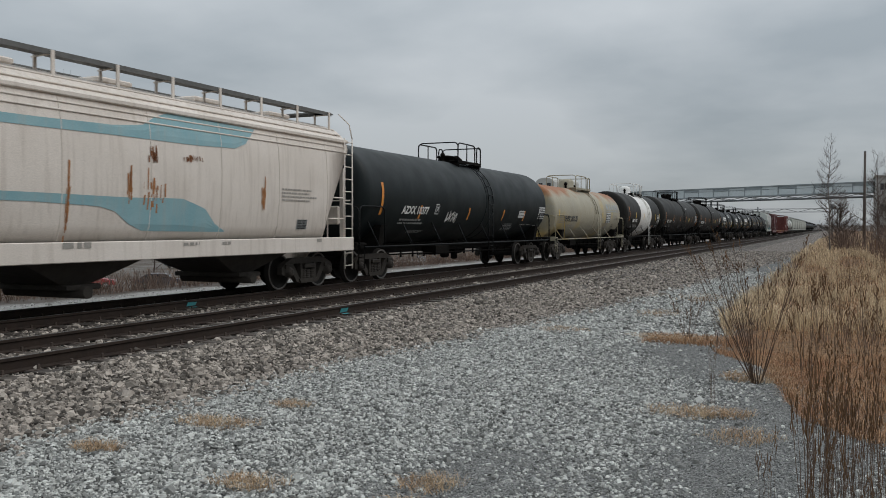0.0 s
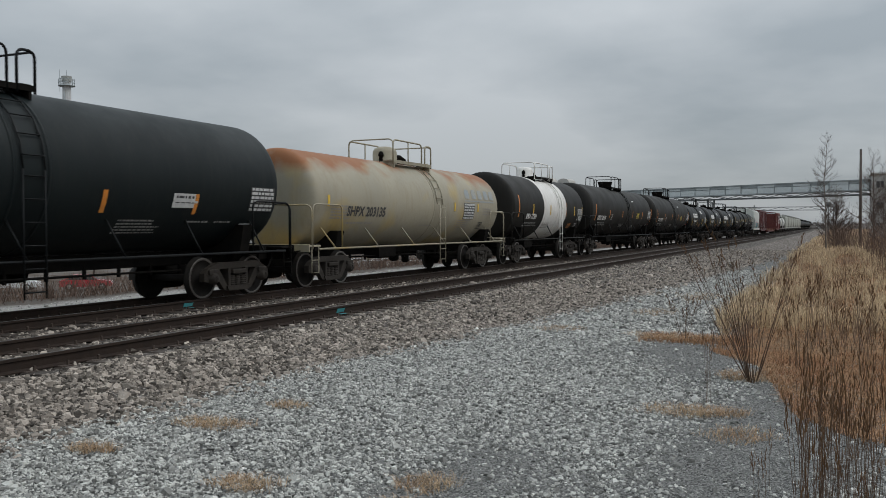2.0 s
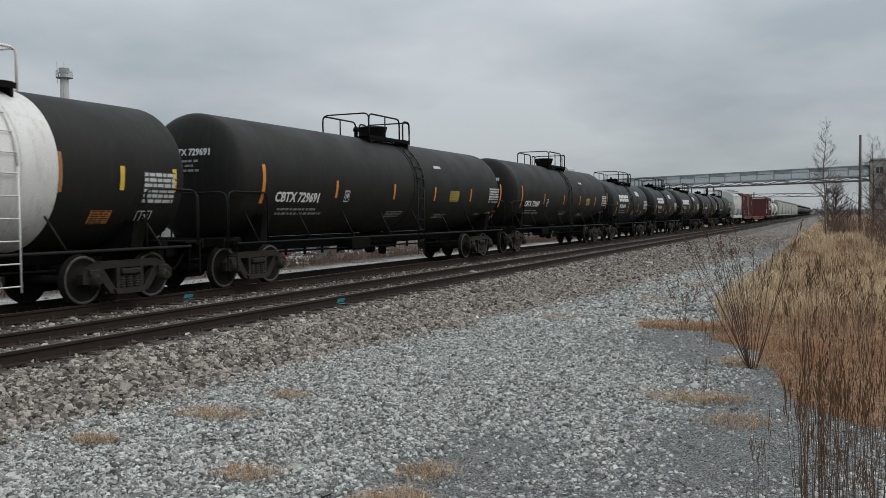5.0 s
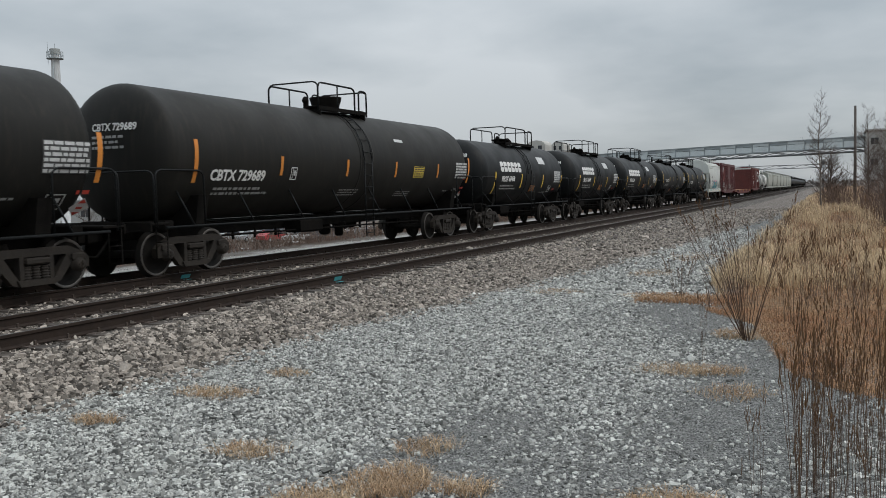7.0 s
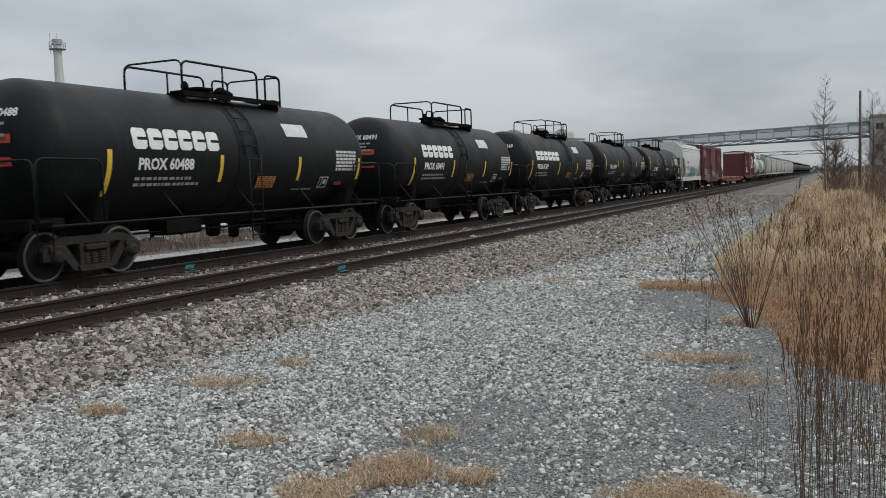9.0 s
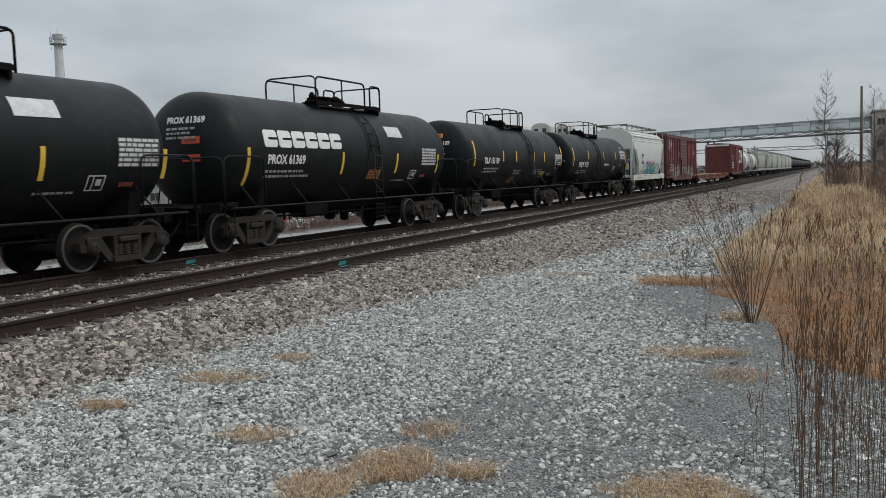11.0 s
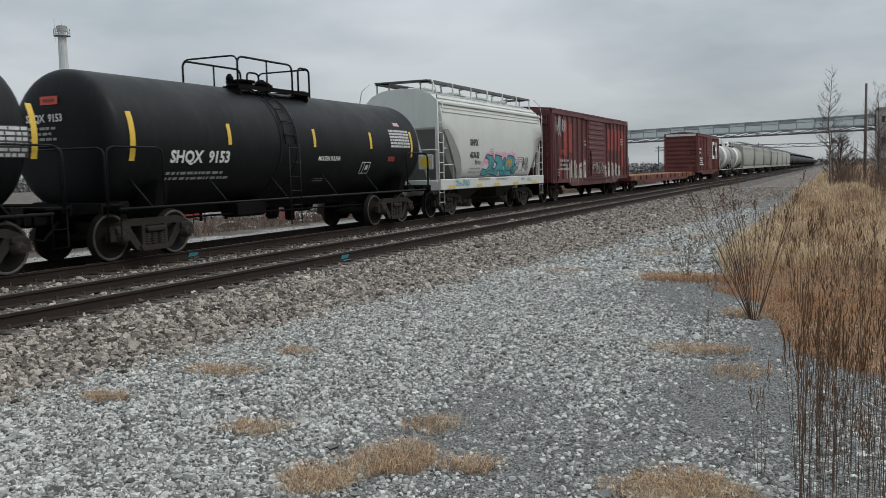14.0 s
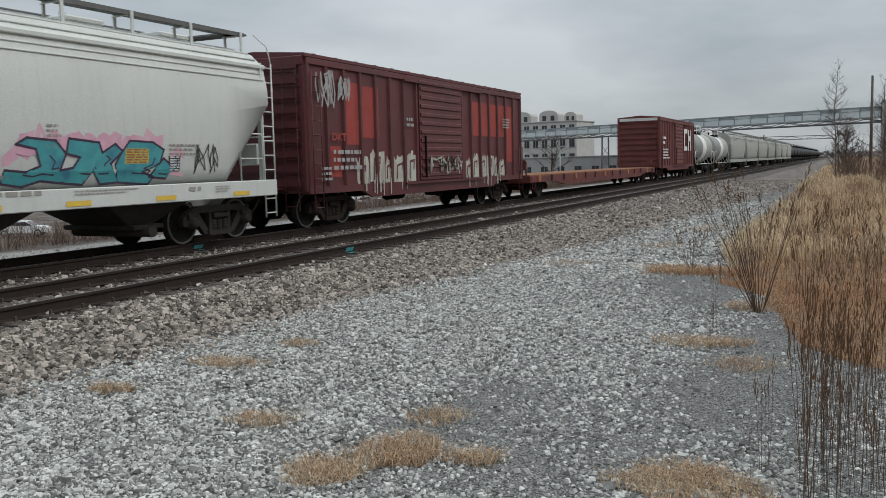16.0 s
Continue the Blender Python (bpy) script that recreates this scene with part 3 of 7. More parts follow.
def wheel_mesh():
    """The wheelset with its rim faces rubbed bright."""
    s = wheelset()
    me = s.mesh("wheelset")
    me.materials.append(M["wheel"])
    me.materials.append(M["rim"])
    for p in me.polygons:
        rr = [math.hypot(me.vertices[i].co.y, me.vertices[i].co.z) for i in p.vertices]
        if min(rr) > 0.398 and max(rr) < 0.47 and abs(p.center.x) > 0.78:
            p.material_index = 1
    return me


WHEELS = wheel_mesh()


def bogie(car, y, mat="truck"):
    b = part("bogie", kept("bolster " + mat, bolster), M[mat], car, at=pose(0, y, 0))
    for k in (1, -1):
        part("side_frame", kept("frame " + mat, side_frame), M[mat], b, at=pose(k * 1.0, 0, 0, 0, 0, 0 if k > 0 else 180))
        part("bolster_end", kept("bolster end " + mat, bolster_end), M[mat], b, at=pose(k * 1.0, 0, 0, 0, 0, 0 if k > 0 else 180))
        for y in (-0.19, 0.0, 0.19):
            part("spring", kept("spring " + mat, spring), M[mat], b, at=pose(k * 1.0, y, 0, 0, 0, 0 if k > 0 else 180))
        w = part("wheelset", WHEELS, M["wheel"], b, at=pose(0, k * 0.89, 0.457))
        ROLLING.append((w, k * 0.89))
    return b


def coupler():
    s = Shape()
    s.box(0, 0.35, 0.86, 0.16, 0.9, 0.18, 0.02)
    s.box(0.03, -0.03, 0.86, 0.30, 0.26, 0.28, 0.05)
    s.tube([(0.3, 0.25, 0.80), (0.34, 0.05, 0.62), (0.34, -0.12, 0.48), (0.32, -0.3, 0.50)], 0.03, 6)
    s.tube([(0.5, 0.4, 1.0), (0.9, 0.2, 0.95), (1.2, 0.2, 0.98)], 0.018, 5)
    return s


def put_couplers(car, L, mat="soot"):
    for k in (-1, 1):
        part("coupler", kept("coupler", coupler), M[mat], car, at=pose(0, k * (L / 2 - 0.12), 0, 0, 0, 0 if k < 0 else 180))


def ladder(s, x, y, z0, z1, w=0.42, step=0.36, r=0.014, lean=0.0):
    for k in (-1, 1):
        s.tube([(x, y + k * w / 2, z0), (x + lean, y + k * w / 2, z1)], r * 1.25, 5)
    n = int((z1 - z0) / step)
    for i in range(n + 1):
        z = z0 + (z1 - z0) * (i + 0.3) / (n + 0.6)
        xx = x + lean * (z - z0) / (z1 - z0)
        s.tube([(xx, y - w / 2, z), (xx, y + w / 2, z)], r, 5)


def loop(a, b, h, up=(0, 0, 1), bend=0.16):
    """Points of a hoop handrail from a up, over and down to b with rounded corners."""
    a, b, up = Vector(a), Vector(b), Vector(up)
    d = (b - a).normalized()
    p = [a, a + up * (h - bend)]
    for q in (0.3, 0.6, 1.0):
        an = q * math.pi / 2
        p.append(a + up * (h - bend + bend * math.sin(an)) + d * bend * (1 - math.cos(an)))
    for q in (0.0, 0.4, 0.7):
        an = math.pi / 2 - q * math.pi / 2
        p.append(b + up * (h - bend + bend * math.sin(an)) - d * bend * (1 - math.cos(an)))
    return p + [b + up * (h - bend), b]


# ---- tank cars ----
def tank_profile(half, r, head, knuckle=0.9):
    """A dished head: the smaller the knuckle, the flatter the dish and the sharper its rim."""
    p = []
    for i in range(17):
        a = math.pi / 2 * i / 16
        p.append((-half + head * (1 - max(0.0, math.cos(a)) ** knuckle), max(0.02, r * math.sin(a) ** knuckle)))
    return p


def tank_car(L, r, zc, label, mats, detail=True, head=0.52, dome="bonnet", ladder_at=0.9, rail_mat=None, end_mat=None, gear="truck", platform=(-0.3, 4.2), inset=2.05, top_mat=None, group="freight train", knuckle=0.9):
    """mats: list of (start, end, material) as fractions of the shell; the ends belong to the first and last."""
    car = thing("tank_car", label, "tank car", group=group)
    half = L / 2 - 0.72
    tail = tank_profile(half, r, head, knuckle)
    for i, (a, b, mt) in enumerate(mats):
        s = Shape()
        y0, y1 = -half + 2 * half * a, -half + 2 * half * b
        prof = [(y, r) for y in (max(y0, -half + head), min(y1, half - head))]
        if i == 0:
            prof = tail + prof[1:]
        if i == len(mats) - 1:
            prof = prof[:-1] + [(-y, q) for y, q in reversed(tail)]
        s.lathe(prof, 1, 48, (0, 0, zc), ends=(len(mats) == 1))
        part("tank_shell" if len(mats) == 1 else "tank_section", s, M[mt], car)
    top = zc + r
    rm, em = M[rail_mat or "tank_black"], M[end_mat or "soot"]
    # straps and seams round the shell
    for y in ((ladder_at - 0.35, ladder_at + 0.35) if detail else ()):
        part("shell_seam", Shape().lathe([(y - 0.03, r), (y - 0.028, r + 0.012), (y + 0.028, r + 0.012), (y + 0.03, r)], 1, 48, (0, 0, zc), ends=False), M[mats[len(mats) // 2][2]], car)
    # centre sill, saddles, bottom fittings
    part("centre_sill", Shape().box(0, 0, 0.90, 0.42, L - 0.9, 0.30, 0.02), M["soot"], car)
    for k in (-1, 1):
        s = Shape()
        yb = k * (L / 2 - inset)
        zb = zc - r
        s.prism([(-1.25, 1.0), (1.25, 1.0), (1.36, zc - 0.62 * r), (1.1, zc - 0.62 * r), (0.6, zb + 0.08), (-0.6, zb + 0.08), (-1.1, zc - 0.62 * r), (-1.36, zc - 0.62 * r)], yb - 0.16, yb + 0.16, axis=1)
        part("saddle", s, M["soot"], car)
        part("cross_bearer", Shape().box(0, k * (L / 2 - 1.2), 1.05, 2.3, 0.25, 0.2, 0.02), M["soot"], car)
    if detail:
        s = Shape()
        s.lathe([(0.45, 0.10), (0.5, 0.17), (0.95, 0.2), (1.0, 0.32), (zc - r + 0.1, 0.34)], 2, 14, (0, 0.25, 0))
        s.box(0.5, -1.6, 0.80, 0.5, 1.1, 0.35, 0.05)
        s.lathe([(-0.5, 0.16), (0.5, 0.16)], 1, 12, (-0.35, 2.0, 0.72))
        s.tube([(0.6, -L / 2 + 3.4, 0.72), (0.6, L / 2 - 3.4, 0.66)], 0.025, 5)
        for i in range(int(L / 0.9) - 6):
            y = -L / 2 + 3.6 + i * 0.9
            s.box(0.2, y, 0.70, 0.05, 0.06, 0.25)
        part("brake_rigging", s, M["soot"], car)
        part("bottom_outlet", Shape().lathe([(0.38, 0.07), (0.42, 0.13), (0.7, 0.13), (0.74, 0.2), (0.8, 0.2)], 2, 12, (0.1, 0.9, 0)), M["soot"], car)
    # long side rails on brackets
    for k in (1, -1):
        s = Shape()
        s.tube([(k * 1.47, -L / 2 + 0.75, 1.02), (k * 1.47, L / 2 - 0.75, 1.02)], 0.028, 6)
        n = max(4, int(L / 2.2))
        for i in range(n):
            y = -L / 2 + 1.6 + (L - 3.2) * i / (n - 1)
            zz = zc - 0.55 * r
            s.tube([(k * 1.47, y, 1.02), (k * (math.sqrt(max(0, r * r - (zz - zc) ** 2)) - 0.02), y - 0.22, zz)], 0.022, 5)
        part("side_rail", s, rm, car)
    # end platforms and their handrails
    for k in (-1, 1):
        ye = k * (L / 2 - 0.62)
        s = Shape()
        s.box(0, ye, 1.10, 2.9, 0.52, 0.05, 0.01)
        s.box(0, ye + k * 0.27, 1.05, 2.9, 0.04, 0.2, 0.01)
        for x in (-1.42, 1.42):
            s.tube([(x, ye - 0.12, 1.1), (x, ye - 0.12, 0.42), (x, ye + 0.2, 0.42), (x, ye + 0.2, 1.1)], 0.016, 5)
            s.tube([(x, ye - 0.12, 0.74), (x, ye + 0.2, 0.74)], 0.014, 5)
        part("end_platform", s, em, car)
        s = Shape()
        for x in (-1.44, 1.44):
            s.tube(loop((x, ye + k * 0.1, 1.02), (x, ye - k * 1.35, 1.02), 1.15), 0.02, 6)
        s.tube(loop((-1.44, ye + k * 0.15, 1.05), (1.44, ye + k * 0.15, 1.05), 1.1), 0.02, 6)
        part("handrail", s, rm, car)
    if detail:
        # ladder on the near side bends over the shell; its twin stands on the far side
        for k in (1, -1):
            s = Shape()
            ladder(s, k * 1.50, ladder_at, 0.40, zc, 0.44)
            for q in (-0.22, 0.22):
                s.tube([(k * (r + 0.04) * math.cos(a), ladder_at + q, zc + (r + 0.04) * math.sin(a)) for a in (0.0, 0.3, 0.6, 0.9, 1.2)], 0.017, 5)
            for i in range(5):
                a = 0.15 + i * 0.24
                s.tube([(k * (r + 0.05) * math.cos(a), ladder_at - 0.22, zc + (r + 0.05) * math.sin(a)), (k * (r + 0.05) * math.cos(a), ladder_at + 0.22, zc + (r + 0.05) * math.sin(a))], 0.014, 5)
            part("ladder", s, M[top_mat] if top_mat else rm, car)
    # top platform with safety rails
    pc, pw = platform
    s = Shape()
    for k in (-1, 1):
        s.box(k * 0.62, pc, top + 0.0, 0.34, pw, 0.05, 0.008)
        s.box(k * 0.80, pc, top - 0.03, 0.03, pw, 0.10)
        for y in (-pw / 2 + 0.1, pw / 2 - 0.1):
            s.box(k * 0.55, pc + y, top - 0.12, 0.5, 0.06, 0.22)
    s.box(0, pc + pw / 2 - 0.1, top + 0.03, 1.4, 0.22, 0.05)
    part("walkway", s, em, car)
    s = Shape()
    h = 0.67
    for k in (1, -1):
        x = k * 0.80
        s.tube(loop((x, pc - pw / 2, top - 0.12), (x, pc + pw * 0.24, top - 0.12), h + 0.1), 0.026, 6)
        s.tube([(x, pc - pw * 0.12, top - 0.1), (x, pc - pw * 0.12, top + h)], 0.022, 6)
        s.tube(loop((x, pc + pw * 0.33, top - 0.12), (x, pc + pw / 2, top - 0.12), h * 0.95 + 0.1, bend=0.12), 0.026, 6)
    s.tube(loop((-0.8, pc - pw / 2, top), (0.8, pc - pw / 2, top), h), 0.022, 6)
    s.tube(loop((-0.8, pc + pw / 2, top), (0.8, pc + pw / 2, top), h * 0.92, bend=0.12), 0.022, 6)
    part("safety_rail", s, M[top_mat] if top_mat else rm, car)
    # manway and valves
    if dome == "bonnet":
        part("valve_housing", Shape().lathe([(top - 0.2, 0.34), (top + 0.10, 0.38), (top + 0.36, 0.46), (top + 0.42, 0.47), (top + 0.44, 0.1)], 2, 20, (0, pc + 0.35, 0)), em, car)
    elif dome == "round":
        part("dome", Shape().lathe([(top - 0.2, 0.40), (top + 0.34, 0.40), (top + 0.46, 0.34), (top + 0.52, 0.18), (top + 0.53, 0.02)], 2, 20, (0, pc - 0.45, 0)), M[top_mat] if top_mat else rm, car)
    else:
        part("manway", Shape().lathe([(top - 0.2, 0.28), (top + 0.16, 0.28), (top + 0.17, 0.36), (top + 0.22, 0.36), (top + 0.26, 0.1)], 2, 18, (0, pc - 0.35, 0)), em, car)
    for y, q, hh in ((pc + 0.35, 0.10, 0.30), (pc + 0.62, 0.08, 0.24), (pc - 0.9, 0.06, 0.34)):
        s = Shape().lathe([(top - 0.1, q), (top + hh * 0.5, q), (top + hh * 0.55, q * 1.5), (top + hh * 0.75, q * 1.5), (top + hh, q * 0.6)], 2, 10, (0.1, y, 0))
        part("valve", s, M["soot"], car)
    part("valve_pipe", Shape().tube([(-0.1, pc + 0.2, top + 0.15), (0.15, pc + 0.75, top + 0.15)], 0.05, 6), M["soot"], car)
    for k in (-1, 1):
        bogie(car, k * (L / 2 - inset), gear)
    put_couplers(car, L)
    return car


def strips(car, skin, us, v0, h, mat="orange", w=0.11):
    for u in us:
        part("reflector", skin.rect(Shape(), u, v0, w, h, 0.004), M[mat], car)


def lettered(car, skin, words, mat, name="lettering", label=""):
    s = Shape()
    for text, u, v, size, sq in words:
        skin.letter(s, text, u, v, size, squeeze=sq)
    return part(name, s, M[mat], car, label)


def printed(car, skin, blocks, mat, seed, name="small_print"):
    rng = random.Random(seed)
    s = Shape()
    for u, v, du, rows, h in blocks:
        skin.bars(s, u, v, du, rows, h, rng)
    return tagged(part(name, s, M[mat], car), kind="stuff")


def data_panel(car, skin, u, v, du, dv, ground="stencil_black", ink="panel_white"):
    """A grid of lines of small print, framed."""
    rng = random.Random(int(u * 100) + int(L_SEED))
    base = part("data_panel", skin.rect(Shape(), u, v, du, dv, 0.003), M[ground], car)
    s = Shape()
    n = 6
    for i in range(n):
        vv = v + dv * (i + 0.2) / n
        a = u + 0.03
        while a < u + du - 0.06:
            w = rng.uniform(0.08, 0.22)
            skin.rect(s, a, vv, min(w, u + du - 0.03 - a), dv / n * 0.62, 0.006)
            a += w + 0.03
    tagged(part("panel_print", s, M[ink], base), kind="stuff")


L_SEED = 3


# ---- covered hoppers ----
def hopper_section(z_low, full=True):
    """Half outline of the body from the low edge up to the ridge: x, z."""
    pts = [(1.34, 1.28), (1.45, 1.6), (1.52, 2.2), (1.53, 2.8), (1.50, 3.4), (1.42, 3.78), (1.36, 3.92), (1.10, 4.16), (0.7, 4.32), (0.0, 4.40)]
    out = []
    for (x0, a), (x1, b) in zip(pts, pts[1:]):
        if b <= z_low:
            continue
        if a < z_low:
            k = (z_low - a) / (b - a)
            out.append((x0 + (x1 - x0) * k, z_low))
        else:
            out.append((x0, a))
    while len(out) < 9:
        out.insert(0, out[0])
    return out + [pts[-1]]


def covered_hopper(L, label, mat, trim, detail=True, gear="truck", seams=True, group="freight train", cut=1.45, cut_top=3.0, slope_shade_mat="hopper_dark"):
    car = thing("covered_hopper", label, "hopper car", group=group)
    e = L / 2 - 0.75
    st = [(-e, cut_top + 0.05), (-e + 0.02, cut_top), (-e + cut, 1.28)] + [(-e + cut + (2 * e - 2 * cut) * i / 6, 1.28) for i in range(1, 6)] + [(e - cut, 1.28), (e - 0.02, cut_top), (e, cut_top + 0.05)]
    s = Shape()
    n = 0
    for y, zl in st:
        half = hopper_section(zl)
        ring = [(x, y, z) for x, z in half] + [(-x, y, z) for x, z in reversed(half[:-1])]
        n = len(ring)
        s.v += ring
    for j in range(len(st) - 1):
        for i in range(n):
            s.f.append((j * n + i, j * n + n + i, j * n + n + (i + 1) % n, j * n + (i + 1) % n))
    s.f = [f[::-1] for f in s.f]
    s.s = [i % n not in (5, 6, n - 1) for i in range(len(s.f))]
    s.f += [tuple(range(n)), tuple(range((len(st) - 1) * n, len(st) * n))[::-1]]
    s.s += [False, False]
    part("hopper_body", s, M[mat], car)
    # slope sheets: shade under the cut ends put into a darker grey colour
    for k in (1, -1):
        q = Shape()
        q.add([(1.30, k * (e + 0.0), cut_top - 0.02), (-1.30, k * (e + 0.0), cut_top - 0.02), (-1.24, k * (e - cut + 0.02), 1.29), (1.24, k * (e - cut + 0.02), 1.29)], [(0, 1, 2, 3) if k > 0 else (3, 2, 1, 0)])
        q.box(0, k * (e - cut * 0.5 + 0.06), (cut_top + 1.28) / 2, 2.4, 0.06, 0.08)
        part("slope_sheet", q, M[slope_shade_mat], car)
    # eave rail, side sill, end sill
    s = Shape()
    for k in (1, -1):
        part("eave_rail", Shape().box(k * 1.42, 0, 3.86, 0.10, 2 * e, 0.10, 0.02), M[mat], car)
    for k in (1, -1):
        for j, (x, z) in enumerate(((1.475, 3.56), (1.44, 3.70), (1.27, 4.03), (1.08, 4.18))):
            part("eave_rib", Shape().tube([(k * x, -e + 0.1, z), (k * x, e - 0.1, z)], 0.022, 5), M[mat], car)
    for k in (1, -1):
        part("side_sill", Shape().box(k * 1.47, 0, 1.13, 0.10, L - 1.1, 0.36, 0.015), M[trim], car)
    s = Shape()
    for k in (1, -1):
        s.box(0, k * (L / 2 - 0.55), 1.1, 2.95, 0.08, 0.30, 0.01)
        s.box(0, k * (L / 2 - 1.0), 1.27, 2.8, 0.95, 0.04, 0.01)
        s.box(0, k * (L / 2 - 1.9), 0.92, 0.5, 2.8, 0.34, 0.02)
        for x in (-1.30, 1.30):
            s.box(x, k * (L / 2 - 0.78), 2.2, 0.10, 0.10, 1.9, 0.01)
        s.prism([(k * (e - 0.1), cut_top + 0.1), (k * (e - 0.1), cut_top - 0.05), (k * (e - cut), 1.30), (k * (e - cut), 1.45)], -0.06, 0.06, 0, (0, 0, 0.0))
    part("end_frame", s, M[trim], car)
    # discharge bays
    nb = 3 if L > 14 else 2
    span = 2 * e - 2 * cut
    for i in range(nb):
        y = -span / 2 + span * (i + 0.5) / nb
        w = span / nb * 0.46
        s = Shape()
        ring0 = [(1.30, y - w, 1.30), (1.30, y + w, 1.30), (-1.30, y + w, 1.30), (-1.30, y - w, 1.30)]
        ring1 = [(0.75, y - 0.35, 0.52), (0.75, y + 0.35, 0.52), (-0.75, y + 0.35, 0.52), (-0.75, y - 0.35, 0.52)]
        s.add(ring0 + ring1, [(0, 4, 5, 1), (1, 5, 6, 2), (2, 6, 7, 3), (3, 7, 4, 0), (4, 7, 6, 5)])
        s.box(0, y, 0.47, 1.9, 0.8, 0.10, 0.02)
        s.lathe([(-1.05, 0.12), (1.05, 0.12)], 0, 12, (0, y, 0.38))
        part("discharge_bay", s, M["soot" if not detail else "gear"], car)
    # running boards on posts
    s, p = Shape(), Shape()
    for k in (1, -1):
        s.box(k * 0.82, 0, 4.62, 0.42, 2 * e - 0.3, 0.045, 0.01)
        s.box(k * 1.03, 0, 4.60, 0.02, 2 * e - 0.3, 0.09)
        m = int(2 * e / 1.55)
        for i in range(m + 1):
            y = -e + 0.3 + (2 * e - 0.6) * i / m
            p = Shape()
            p.box(k * 1.06, y, 4.36, 0.03, 0.07, 0.55)
            p.box(k * 0.6, y + 0.02, 4.44, 0.03, 0.06, 0.32)
            p.tube([(k * 1.05, y, 4.58), (k * 0.55, y, 4.56)], 0.018, 5)
            part("board_bracket", p, M[mat], car)
    for y in (-e + 0.25, e - 0.25):
        s.box(0, y, 4.62, 2.0, 0.5, 0.045, 0.01)
    part("running_board", s, M["board"], car, "dark grating walkway")
    if detail:
        for i in range(nb * 2):
            y = -span / 2 - 1.0 + (span + 2) * (i + 0.5) / (nb * 2)
            part("roof_hatch", Shape().box(0, y, 4.46, 0.7, 0.9, 0.12, 0.03), M[mat], car)
        for i in range(int(2 * e / 2.1)):
            if seams:
                y = -e + 2.1 * (i + 0.6)
                zl = max(1.28, cut_top - (e - abs(y)) / cut * (cut_top - 1.28))
                half = hopper_section(zl)[:6]
                q = Shape()
                q.tube([(x + 0.002, y, z) for x, z in half], 0.012, 4)
                part("weld_seam", q, M[mat], car)
    for k in (1, -1):
        for x in (1.46, -1.46):
            s = Shape()
            ladder(s, x, k * (L / 2 - 0.72), 0.45, 3.95, 0.40, 0.34, 0.016)
            s.tube([(x, k * (L / 2 - 0.52), 3.95), (x * 0.95, k * (L / 2 - 0.55), 4.35), (x * 0.8, k * (L / 2 - 0.75), 4.62)], 0.018, 5)
            part("ladder", s, M[trim], car)
        if detail:
            s = Shape()
            for x in (1.44, -1.44):
                s.tube(loop((x, k * (L / 2 - 0.95), 1.3), (x, k * (L / 2 - 1.75), 1.3), 1.05, bend=0.05), 0.018, 5)
                s.tube([(x, k * (L / 2 - 0.95), 1.8), (x, k * (L / 2 - 1.75), 1.8)], 0.016, 5)
            s.tube([(-1.44, k * (L / 2 - 0.6), 2.3), (1.44, k * (L / 2 - 0.6), 2.3)], 0.018, 5)
            s.box(0.9, k * (L / 2 - 0.72), 1.9, 0.5, 0.12, 0.5, 0.03)
            part("end_rail", s, M[trim], car)
        bogie(car, k * (L / 2 - 2.1), gear)
    put_couplers(car, L)
    return car


